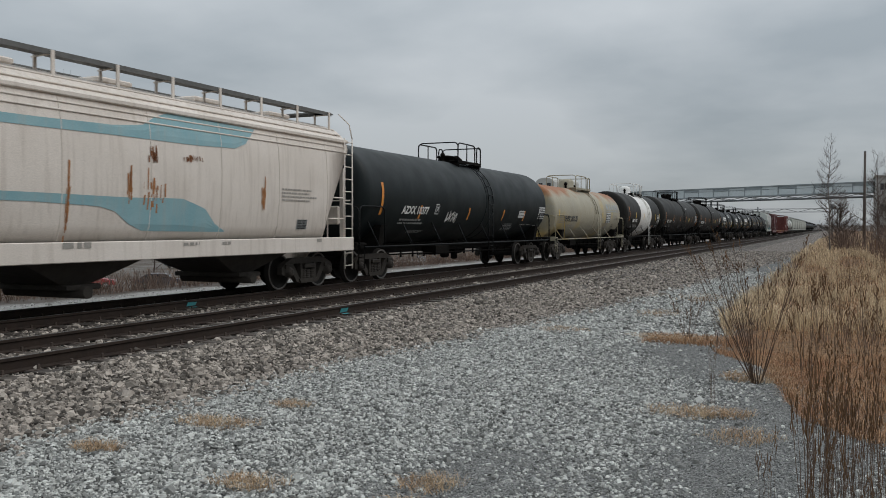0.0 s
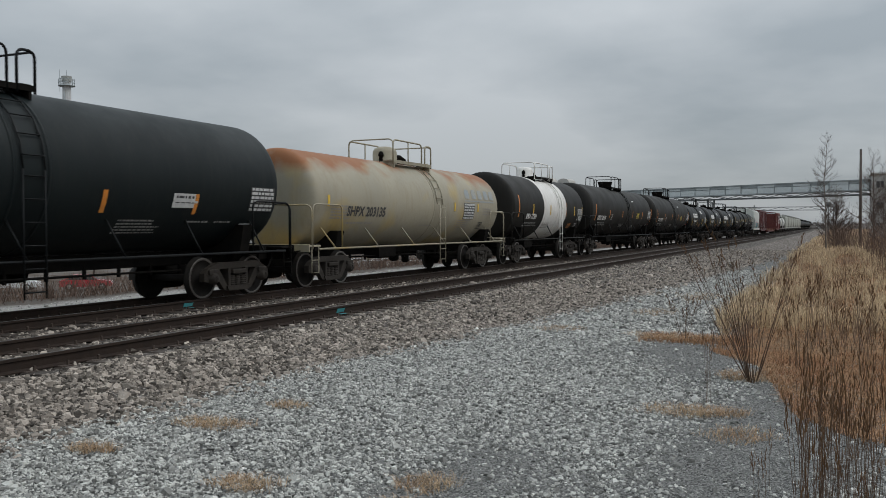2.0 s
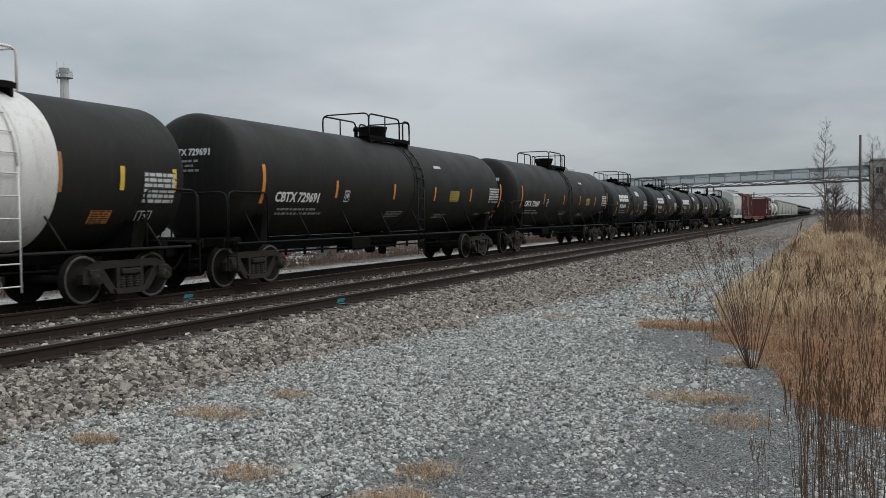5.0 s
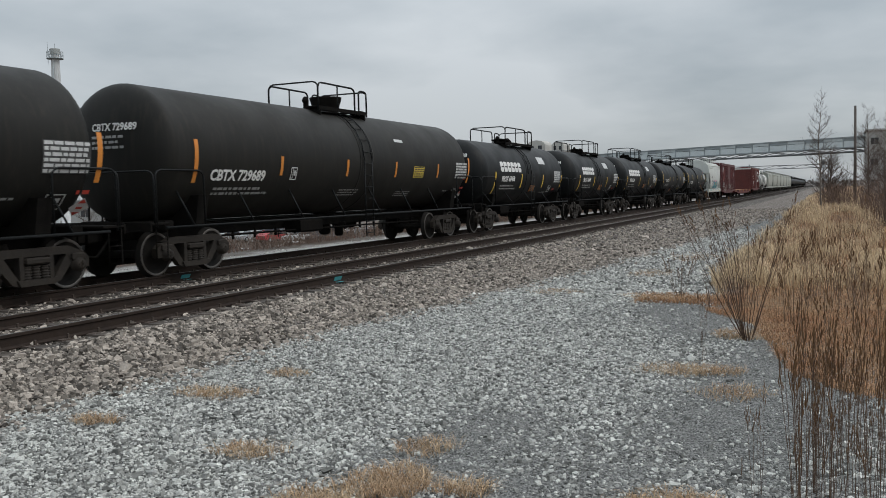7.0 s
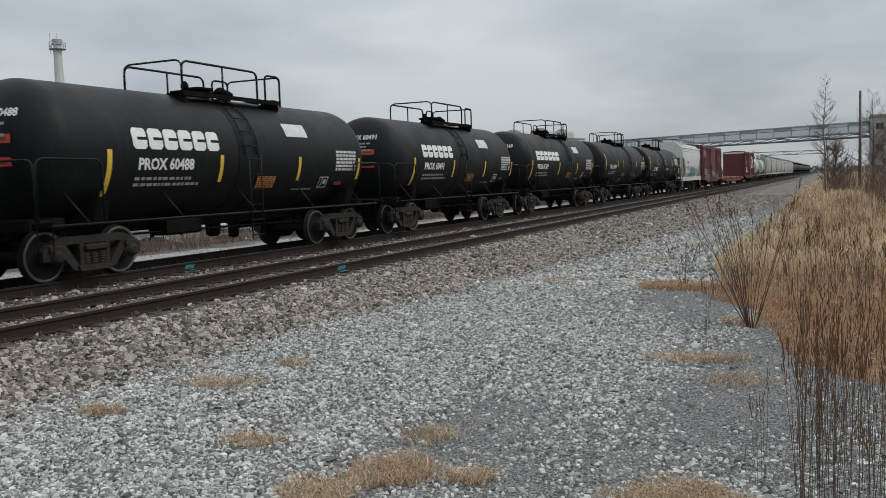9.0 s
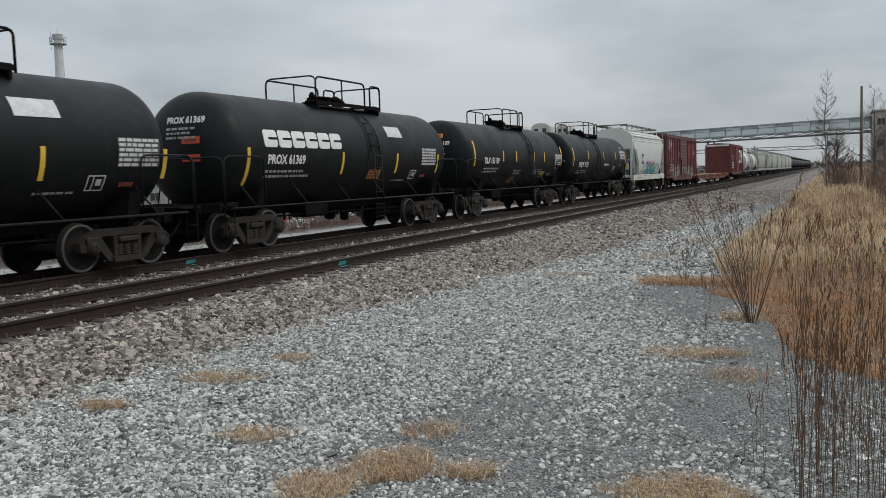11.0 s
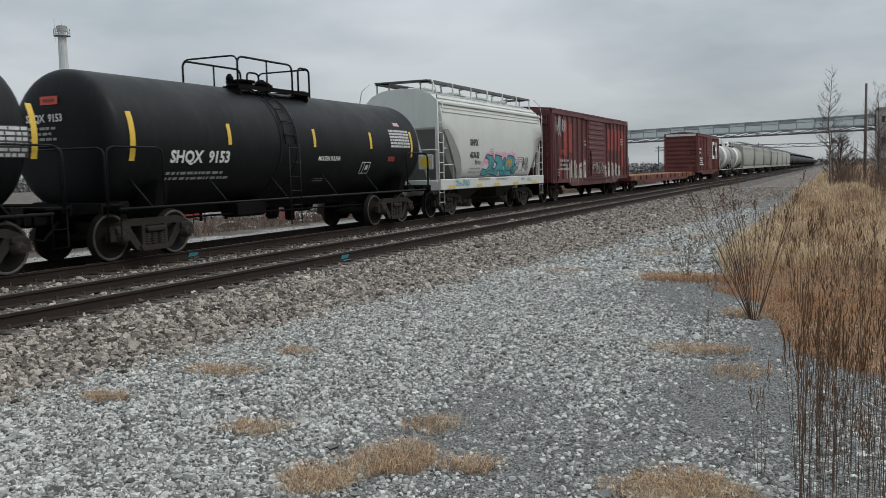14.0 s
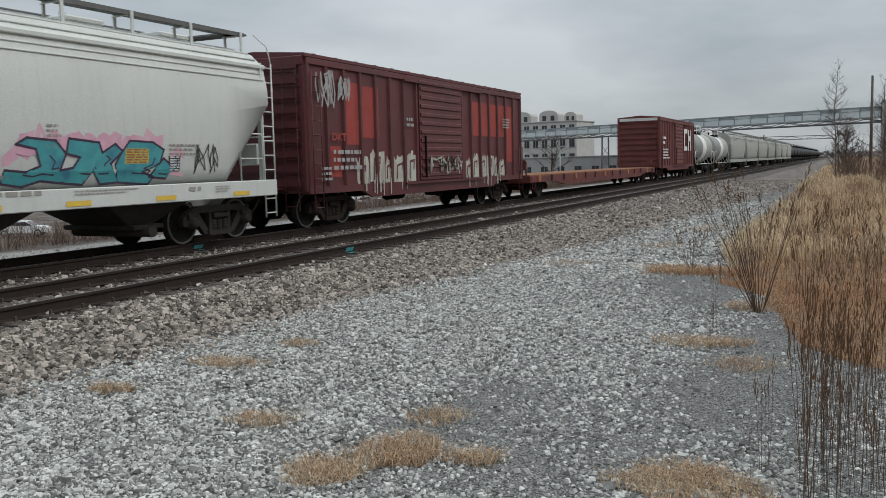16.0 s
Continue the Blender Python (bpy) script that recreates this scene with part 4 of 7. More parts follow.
# ---- box cars and flat car ----
def box_car(L, H, label, mat, door_mat, end_mat, posts=9, gear="gear_brown", group="freight train"):
    car = thing("box_car", label, "box car", group=group)
    b = L / 2 - 0.85
    w, z0 = 1.46, 0.92
    s = Shape()
    s.box(0, 0, (z0 + H - 0.12) / 2, 2 * w, 2 * b, H - 0.12 - z0)
    part("body", s, M[mat], car)
    s = Shape()
    s.prism([(-w - 0.06, H - 0.14), (w + 0.06, H - 0.14), (w + 0.06, H - 0.06), (0, H + 0.06), (-w - 0.06, H - 0.06)], -b - 0.05, b + 0.05, axis=1)
    for i in range(15):
        y = -b + 2 * b * (i + 0.5) / 15
        s.prism([(-w, H - 0.07), (0, H + 0.055), (w, H - 0.07), (w, H - 0.03), (0, H + 0.095), (-w, H - 0.03)], y - 0.035, y + 0.035, axis=1)
    part("roof", s, M[mat], car)
    dw = 1.62
    for k in (1, -1):
        part("side_sill", Shape().prism([(-b, z0 - 0.02), (-b + 2.6, z0 - 0.02), (-b + 3.2, z0 - 0.22), (b - 3.2, z0 - 0.22), (b - 2.6, z0 - 0.02), (b, z0 - 0.02), (b, z0 + 0.16), (-b, z0 + 0.16)], k * w - 0.05, k * w + 0.05), M[mat], car)
        part("top_chord", Shape().box(k * (w + 0.03), 0, H - 0.24, 0.08, 2 * b, 0.16, 0.01), M[mat], car)
        for side in (-1, 1):
            for i in range(posts):
                y = side * (dw + 0.12 + (b - dw - 0.18) * i / (posts - 1))
                q = Shape()
                q.prism([(y - 0.075, 0), (y + 0.075, 0), (y + 0.045, 0.075), (y - 0.045, 0.075)], z0 + 0.16, H - 0.32, axis=2)
                q.v = [(k * (w + v[1]), v[0], v[2]) for v in q.v]
                part("side_post", q, M[mat], car)
        q = Shape()
        q.box(k * (w + 0.06), 0, (z0 + H) / 2 - 0.04, 0.06, 2 * dw, H - z0 - 0.42, 0.015)
        door = part("sliding_door", q, M[door_mat], car)
        for i in range(11):
            part("door_rib", Shape().box(k * (w + 0.10), 0, z0 + 0.34 + (H - z0 - 0.85) * i / 10, 0.05, 2 * dw - 0.12, 0.13, 0.02), M[door_mat], door)
        part("door_bar", Shape().box(k * (w + 0.14), -dw + 0.3, z0 + 0.9, 0.05, 0.06, 1.3), M["soot"], door)
        q = Shape()
        q.box(k * (w + 0.12), 0.4, z0 + 0.10, 0.06, 4 * dw * 0.95, 0.05)
        q.box(k * (w + 0.12), 0.4, H - 0.33, 0.06, 4 * dw * 0.95, 0.06)
        part("door_track", q, M[mat], car)
        for y in (-b + 0.3, b - 0.3):
            q = Shape()
            ladder(q, k * (w + 0.13), y, 0.45, H - 0.5 if y < 0 else 2.2, 0.40, 0.38, 0.014)
            part("ladder", q, M[mat], car)
    for k in (-1, 1):
        for i in range(9):
            q = Shape()
            z = z0 + 0.24 + (H - z0 - 0.6) * i / 8
            q.prism([(-w + 0.08, z - 0.13), (w - 0.08, z - 0.13), (w - 0.12, z + 0.13), (-w + 0.12, z + 0.13)], min(0, k * 0.02) + k * b, k * b + k * 0.05, axis=1)
            q.prism([(-w + 0.16, z - 0.06), (w - 0.16, z - 0.06), (w - 0.16, z + 0.06), (-w + 0.16, z + 0.06)], k * b, k * b + k * 0.10, axis=1)
            part("end_rib", q, M[end_mat], car)
        q = Shape()
        q.box(0, k * (b + 0.05), H - 0.24, 2 * w, 0.10, 0.24, 0.02)
        for x in (-w + 0.04, w - 0.04):
            q.box(x, k * (b + 0.02), (z0 + H) / 2 - 0.1, 0.10, 0.10, H - z0 - 0.25, 0.02)
        part("end_frame", q, M[end_mat], car)
        q = Shape()
        ladder(q, 0, 0, 0.5, H - 0.4, 0.40, 0.38, 0.014)
        q.v = [(1.1 + v[1], k * (b + 0.16), v[2]) for v in q.v]
        q.box(0, k * (b + 0.25), 1.05, 1.6, 0.3, 0.04)
        part("end_ladder", q, M[end_mat], car)
        bogie(car, k * (L / 2 - 2.6), gear)
    s = Shape()
    s.box(0, 0, 0.82, 0.5, L - 1.0, 0.28, 0.02)
    for i in range(7):
        s.box(0, -b + 2 * b * (i + 0.5) / 7, 0.86, 2.6, 0.12, 0.14)
    s.lathe([(-0.5, 0.18), (0.5, 0.18)], 1, 12, (0.5, -1.5, 0.68))
    s.box(0.6, 1.2, 0.68, 0.4, 0.5, 0.3, 0.04)
    part("underframe", s, M["soot"], car)
    put_couplers(car, L)
    return car


def flat_car(L, label, group="freight train"):
    car = thing("flat_car", label, "flat car", group=group)
    b = L / 2 - 0.6
    for i in range(24):
        y = -b + 2 * b * (i + 0.5) / 24
        part("deck_plank", Shape().box(0, y, 0.98, 2.7, 2 * b / 24 - 0.02, 0.07, 0.01), M["rust"], car)
    for k in (1, -1):
        part("side_sill", Shape().prism([(-b, 0.70), (-b + 3.5, 0.66), (-b + 5.0, 0.48), (b - 5.0, 0.48), (b - 3.5, 0.66), (b, 0.70), (b, 0.95), (-b, 0.95)], k * 1.38 - 0.05, k * 1.38 + 0.05), M["box_brown"], car)
        for i in range(14):
            y = -b + 2 * b * (i + 0.5) / 14
            part("stake_pocket", Shape().prism([(y - 0.11, 0.72), (y + 0.11, 0.72), (y + 0.09, 0.99), (y - 0.09, 0.99)], k * 1.43, k * 1.43 + k * 0.08), M["box_red" if i % 3 else "rust_light"], car)
    s = Shape()
    s.box(0, 0, 0.80, 0.6, L - 1.0, 0.34, 0.02)
    for i in range(13):
        s.box(0, -b + 2 * b * (i + 0.5) / 13, 0.82, 2.6, 0.10, 0.2)
    part("underframe", s, M["soot"], car)
    for k in (1, -1):
        part("end_sill", Shape().box(0, k * (b + 0.05), 0.83, 2.8, 0.12, 0.32, 0.02), M["box_brown"], car)
        s = Shape()
        ladder(s, 1.4, k * (b - 0.4), 0.35, 0.9, 0.4, 0.3)
        s.tube([(1.2, k * b, 0.9), (1.2, k * b, 1.5)], 0.03, 6)
        s.lathe([(0, 0.25), (0.03, 0.25)], 1, 12, (1.0, k * b, 1.45))
        part("hand_brake", s, M["box_brown"], car)
        bogie(car, k * (L / 2 - 2.6), "gear_brown")
    put_couplers(car, L)
    return car


# ---- the train, from the head end back ----
TRAIN = []      # (car, place of its middle along the track at the start)


def couple(car, s0, s1):
    TRAIN.append((car, (s0 + s1) / 2))
    car.matrix_basis = on_track(FAR_X, (s0 + s1) / 2)
    return car


def whole(mt):
    return [(0, 1, mt)]


def diamond(car, skin, u, v, d, mat="red", ink="white"):
    base = part("placard", skin.poly(Shape(), [(u, v - d), (u + d, v), (u, v + d), (u - d, v)], 0.006), M[ink], car, "diamond hazard placard")
    s = Shape()
    skin.poly(s, [(u - d * 0.42, v + d * 0.48), (u, v + d * 0.9), (u + d * 0.42, v + d * 0.48)], 0.010)
    skin.poly(s, [(u - d * 0.42, v - d * 0.48), (u + d * 0.42, v - d * 0.48), (u, v - d * 0.9)][::-1], 0.010)
    skin.rect(s, u - d * 0.3, v - d * 0.13, d * 0.6, d * 0.26, 0.010)
    part("placard_print", s, M[mat], base)


def framed(car, skin, u, v, du, dv, mat="panel_white"):
    s = Shape()
    t = 0.025
    skin.rect(s, u, v, du, t, 0.004)
    skin.rect(s, u, v + dv - t, du, t, 0.004)
    skin.rect(s, u, v, t, dv, 0.004)
    skin.rect(s, u + du - t, v, t, dv, 0.004)
    skin.rect(s, u + du * 0.3, v, t, dv, 0.004)
    skin.rect(s, u + du * 0.5, v + dv * 0.35, du * 0.3, dv * 0.4, 0.004)
    part("inspection_stencil", s, M[mat], car)


def brand_blocks(car, skin, u, v, du, dv, n=6):
    """A brand panel: plain rounded white blocks in a row."""
    w = du / n
    for i in range(n):
        a, b = u + i * w + 0.025, u + (i + 1) * w - 0.025
        q = Shape()
        e = 0.06
        m = v + dv * 0.5
        skin.poly(q, [(a + e, v), (b - e, v), (b, v + e), (b, m - 0.03), (a, m - 0.03), (a, v + e)])
        skin.poly(q, [(a, m + 0.03), (b, m + 0.03), (b, v + dv - e), (b - e, v + dv), (a + e, v + dv), (a, v + dv - e)])
        skin.rect(q, a, m - 0.03, w * 0.3, 0.06)
        part("brand_block", q, M["white"], car)


def scrawl(car, skin, pts, w, mat, name="graffiti", label=""):
    """A sprayed line."""
    s = Shape()
    for (a, b), (c, d) in zip(pts, pts[1:]):
        L = math.hypot(c - a, d - b) or 1
        nx, ny = -(d - b) / L * w / 2, (c - a) / L * w / 2
        ex, ey = (c - a) / L * w * 0.4, (d - b) / L * w * 0.4
        skin.poly(s, [(a - nx - ex, b - ny - ey), (c - nx + ex, d - ny + ey), (c + nx + ex, d + ny + ey), (a + nx - ex, b + ny - ey)], 0.006)
    return part(name, s, M[mat], car, label)


def tag(seed, u, v, du, dv, n=14):
    """A scribbled name: one restless line that stays inside a rectangle."""
    rng = random.Random(seed)
    pts, cells = [], max(3, n // 3)
    for i in range(cells):
        low, high = rng.uniform(0, 0.3), rng.uniform(0.7, 1.0)
        for k in range(rng.randrange(4, 7)):
            w = (i + rng.uniform(-0.25, 1.2)) / cells
            h = (low if k % 2 else high) + rng.uniform(-0.25, 0.25)
            pts.append((u + du * min(1, max(0, w)), v + dv * min(1, max(0, h))))
    out = []
    for (a, b), (c, d) in zip(pts, pts[1:]):
        out += [(a, b), (a * 0.62 + c * 0.38 + (d - b) * 0.10, b * 0.62 + d * 0.38 - (c - a) * 0.10)]
    return out + [pts[-1]]


PRINT_UNDER = lambda u, v, w: (u, v, w, 2, 0.075)

class HeadSkin(Skin):
    """The dished front end of a tank: u across, v up from its middle."""

    def __init__(self, L, r, zc, head=0.52, knuckle=0.9):
        self.r, self.zc, self.x, self.off = r, zc, 0.0, 0.0
        self.half, self.head, self.knuckle = L / 2 - 0.72, head, knuckle

    def at(self, u, v, lift=0.0):
        q = min(0.995, math.hypot(u, v) / self.r) ** (1 / self.knuckle)
        dish = self.head * (1 - math.cos(math.asin(q)) ** self.knuckle)
        return (u, -self.half + dish - 0.02 - lift, self.zc + v)


def end_marks(car, skin, number, u, v, size, mat="white", plates=(), seed=5):
    """The car's number on its front end, small print under it, and coloured date plates."""
    lettered(car, skin, [(number, u, v, size, 0.92)], mat, "end_stencil")
    printed(car, skin, [(u, v - size * 0.75, size * 4.5, 3, size * 0.3)], "stencil_grey" if mat == "stencil_black" else "stencil_dim", seed)
    for a, b, colour in plates:
        plate = part("end_plate", skin.rect(Shape(), a, b, 0.46, 0.16, 0.002), M[colour], car)
        tagged(part("plate_print", skin.rect(Shape(), a + 0.08, b + 0.05, 0.3, 0.06, 0.005), M["rust"], plate), kind="stuff")


# cream hopper at the head
car = couple(covered_hopper(18.6, "cream covered hopper car with faded teal flash and rust", "hopper_beige", "hopper_beige", gear="gear", cut=1.15, cut_top=3.6), 2.5, 21.1)
skin = Skin(None, 0.0, 1.535, 0.004)


def hopper_skin(skin):
    """Follows the curved hopper side."""
    prof = [(1.34, 1.28), (1.45, 1.6), (1.52, 2.2), (1.53, 2.8), (1.50, 3.4), (1.42, 3.78), (1.36, 3.92)]

    def at(u, v, lift=0.0):
        x = prof[0][0]
        for (x0, a), (x1, b) in zip(prof, prof[1:]):
            if a <= v <= b:
                x = x0 + (x1 - x0) * (v - a) / (b - a)
        return (x + 0.010 + lift, u, v)
    skin.at = at
    return skin


hopper_skin(skin)


def swoosh(skin, upper, lower, name, mat, car, n=28):
    """A painted band between two curves, each given as (u, v) points."""
    s = Shape()

    def along(c, u):
        for (a, b), (d, e) in zip(c, c[1:]):
            if a <= u <= d:
                k = (u - a) / (d - a)
                return b + (e - b) * k * k * (3 - 2 * k)
        return c[-1][1]
    u0, u1 = upper[0][0], upper[-1][0]
    vs, m = [], 5
    for i in range(n + 1):
        u = u0 + (u1 - u0) * i / n
        a, b = along(lower, u), along(upper, u)
        vs += [skin.at(u, a + (b - a) * j / m, 0.0) for j in range(m + 1)]
    fs = [(i * (m + 1) + j, (i + 1) * (m + 1) + j, (i + 1) * (m + 1) + j + 1, i * (m + 1) + j + 1) for i in range(n) for j in range(m)]
    return part(name, s.add(vs, fs), M[mat], car)


swoosh(skin, [(-6.5, 3.30), (-1.8, 3.38), (0.2, 3.42), (0.9, 3.5), (1.6, 3.82), (3.2, 3.80), (4.45, 3.78)], [(-6.5, 3.14), (-1.8, 3.22), (0.4, 3.24), (2.2, 3.24), (3.7, 3.28), (4.1, 3.42), (4.45, 3.76)], "painted_flash", "teal", car)
swoosh(skin, [(-6.5, 2.16), (-1.8, 2.14), (0.6, 2.12), (2.0, 2.14), (2.7, 1.95), (3.1, 1.62), (3.4, 1.49)], [(-6.5, 2.02), (-1.8, 1.99), (-0.3, 1.95), (0.3, 1.85), (0.6, 1.62), (1.0, 1.49), (3.4, 1.47)], "painted_flash", "teal", car)
rng = random.Random(5)
for (u, v, w, h) in ((0.85, 2.35, 0.65, 0.55), (1.0, 3.05, 0.3, 0.25), (2.0, 3.0, 0.55, 0.12), (4.6, 2.4, 0.18, 0.5), (0.5, 2.45, 0.1, 0.5), (-0.9, 2.2, 0.06, 0.9)):
    q = Shape()
    for i in range(22):
        a = u + w * (0.5 + 0.22 * rng.gauss(0, 1))
        skin.rect(q, a, v - rng.uniform(0.05, h), rng.uniform(0.008, 0.04), rng.uniform(0.05, h * 0.8), 0.003, rng.uniform(-0.02, 0.02))
    tagged(part("rust_stain", q, M["rust_light" if v < 3 else "rust"], car), kind="stuff")
printed(car, skin, [(5.4, 2.45, 1.5, 4, 0.05)], "stencil_grey", 11)
data_panel(car, skin, 6.1, 1.52, 0.45, 0.24, "steel", "stencil_black")
sill = Skin(None, 0.0, 1.523)
printed(car, sill, [(-1.0, 1.2, 0.8, 1, 0.12), (2.0, 1.2, 0.5, 1, 0.07), (3.2, 1.2, 0.4, 1, 0.07), (6.9, 1.2, 0.3, 1, 0.1)], "stencil_grey", 12)

# black tank car with a small sprayed mark
car = couple(tank_car(18.3, 1.47, 2.55, "black tank car with white stencils and orange tape", whole("tank_green"), dome="manway", ladder_at=1.2, platform=(0.76, 2.18), knuckle=0.62), 20.5, 38.8)
skin = Skin(1.47, 2.55)
lettered(car, skin, [("AZXX 10377", -5.96, -0.56, 0.34, 0.98)], "white")
end_marks(car, HeadSkin(18.3, 1.47, 2.55, 0.52, 0.62), "AZXX 10377", -0.65, 0.3, 0.19)
printed(car, skin, [PRINT_UNDER(-5.95, -0.80, 2.0), (-4.9, -1.2, 1.3, 3, 0.03), (3.3, -0.90, 1.3, 5, 0.045), (5.2, -0.92, 0.9, 1, 0.05), (6.1, -0.92, 0.7, 1, 0.05)], "stencil_dim", 21)
strips(car, skin, (-7.4, ), -0.62, 0.95, "orange", 0.13)
strips(car, skin, (-4.75, -0.78, 2.75, 5.25), -0.72, 0.44)
framed(car, skin, -3.62, -0.55, 0.28, 0.34)
scrawl(car, skin, tag(7, -2.55, -0.85, 0.95, 0.42), 0.03, "white", label="white sprayed tag")
label_plate = part("label_plate", skin.rect(Shape(), 4.6, -0.58, 0.75, 0.3, 0.004), M["panel_white"], car)
printed(car, skin, [(4.68, -0.38, 0.6, 2, 0.06)], "stencil_black", 22)
data_panel(car, skin, 7.1, -0.62, 0.9, 0.56)
framed(car, skin, 7.0, -1.3, 0.45, 0.36)

# faded beige tank car
car = couple(tank_car(14.95, 1.36, 2.33, "faded beige tank car with rust streaks along the top", whole("tank_rusty"), dome="round", rail_mat="tank_beige", end_mat="tank_beige", gear="gear", ladder_at=0.95, platform=(0.1, 2.8), head=0.4, knuckle=0.5), 38.8, 53.75)
skin = Skin(1.36, 2.33)
lettered(car, skin, [("SHPX 203135", -5.05, -0.44, 0.38, 1.04)], "stencil_black")
end_marks(car, HeadSkin(14.95, 1.36, 2.33, 0.4, 0.5), "SHPX 203135", -0.95, 0.35, 0.2, "stencil_black")
printed(car, skin, [(-5.0, -0.68, 2.2, 1, 0.06), (-5.9, -0.2, 1.2, 5, 0.05), (2.75, -0.55, 1.3, 5, 0.05), (5.0, -0.1, 0.9, 3, 0.06), (-0.3, -0.75, 1.2, 1, 0.05)], "stencil_grey", 31)
data_panel(car, skin, 3.13, -0.48, 1.0, 0.58)
strips(car, skin, (2.25, 4.4, -6.1), -0.2, 0.3, "yellow")
framed(car, skin, 4.75, -0.88, 0.4, 0.3, "stencil_black")
part("placard", skin.poly(Shape(), [(4.97, -1.45), (5.17, -1.22), (4.97, -1.0), (4.77, -1.22)], 0.006), M["steel"], car)
for i, u in enumerate((3.3, 3.95, 4.55, 5.15, 5.7)):
    part("brand_block", skin.poly(Shape(), [(u, 0.27), (u + 0.36, 0.27), (u + 0.42, 0.40), (u + 0.42, 0.62), (u + 0.1, 0.62), (u, 0.5)], 0.006), M["brand_blue"], car)
part("brand_line", skin.rect(Shape(), 3.2, 0.16, 2.9, 0.05, 0.004), M["brand_blue"], car)

# dark tank car with a white band
car = couple(tank_car(12.45, 1.45, 2.45, "dark tank car with a broad white middle band", [(0, 0.376, "tank_brown"), (0.376, 0.70, "tank_white"), (0.70, 1, "tank_brown")], dome="round", rail_mat="tank_brown", ladder_at=1.12, platform=(0.55, 2.8), head=0.36, knuckle=0.45, top_mat="tank_white"), 53.75, 66.2)
skin = Skin(1.45, 2.45)
lettered(car, skin, [("IPBX 17581", -3.77, -0.52, 0.30, 1.0)], "white")
end_marks(car, HeadSkin(12.45, 1.45, 2.45, 0.36, 0.45), "IPBX 17581", -0.85, 0.2, 0.16)
printed(car, skin, [PRINT_UNDER(-3.85, -0.76, 2.0)], "stencil_dim", 41)
printed(car, skin, [(-1.2, -0.75, 1.2, 4, 0.045)], "stencil_grey", 42)
strips(car, skin, (-4.85, ), -0.45, 0.92)
strips(car, skin, (-2.96, -0.45, 3.6, 5.0), -0.33, 0.45, "yellow")
data_panel(car, skin, 4.2, -0.58, 0.9, 0.62)
data_panel(car, skin, 3.05, -1.03, 0.5, 0.3, "orange", "stencil_black")
framed(car, skin, 4.2, -1.03, 0.4, 0.3)
strips(car, skin, (2.2, ), -0.4, 0.7, "rust_light", 0.07)

# two long sooty tank cars
for number, s0, s1 in (("CBTX 729691", 66.2, 84.6), ("CBTX 729689", 84.6, 102.2)):
    L = s1 - s0
    car = couple(tank_car(L, 1.46, 2.56, "sooty black tank car with yellow label and orange tape", whole("tank_brown"), ladder_at=0.3 if L < 18 else 0.95, platform=(0.2, 2.7)), s0, s1)
    skin = Skin(1.46, 2.56)
    k = L / 17.6
    lettered(car, skin, [(number, -6.54 * k, -0.60, 0.34, 1.0)], "white")
    printed(car, skin, [PRINT_UNDER(-6.3 * k, -0.84, 2.2), (-0.9, -0.9, 1.1, 3, 0.05), (2.6, -1.0, 1.2, 3, 0.045), (6.2, -1.0, 0.5, 1, 0.06)], "stencil_dim", 51)
    strips(car, skin, (-7.1 * k, 7.9 * k), -0.66, 0.92, "orange", 0.12)
    strips(car, skin, (-3.97 * k, -0.82, 2.1, 5.2), -0.47, 0.46)
    data_panel(car, skin, 3.4, -0.48, 0.75, 0.36, "yellow_plate", "stencil_black")
    data_panel(car, skin, 6.75 * k, -0.5, 1.05, 0.58)
    framed(car, skin, -3.5 * k, -0.58, 0.26, 0.32)
    framed(car, skin, 7.0 * k, -1.25, 0.42, 0.36)
    part("label_plate", skin.rect(Shape(), 2.3, 0.62, 0.55, 0.1, 0.004), M["panel_white"], car)
    diamond(car, skin, 7.85 * k, -1.22, 0.24)
    printed(car, skin, [(7.6 * k, -0.9, 0.3, 1, 0.1)], "red", 52)
    end_marks(car, HeadSkin(L, 1.46, 2.56), number, -0.35, 0.45, 0.21)

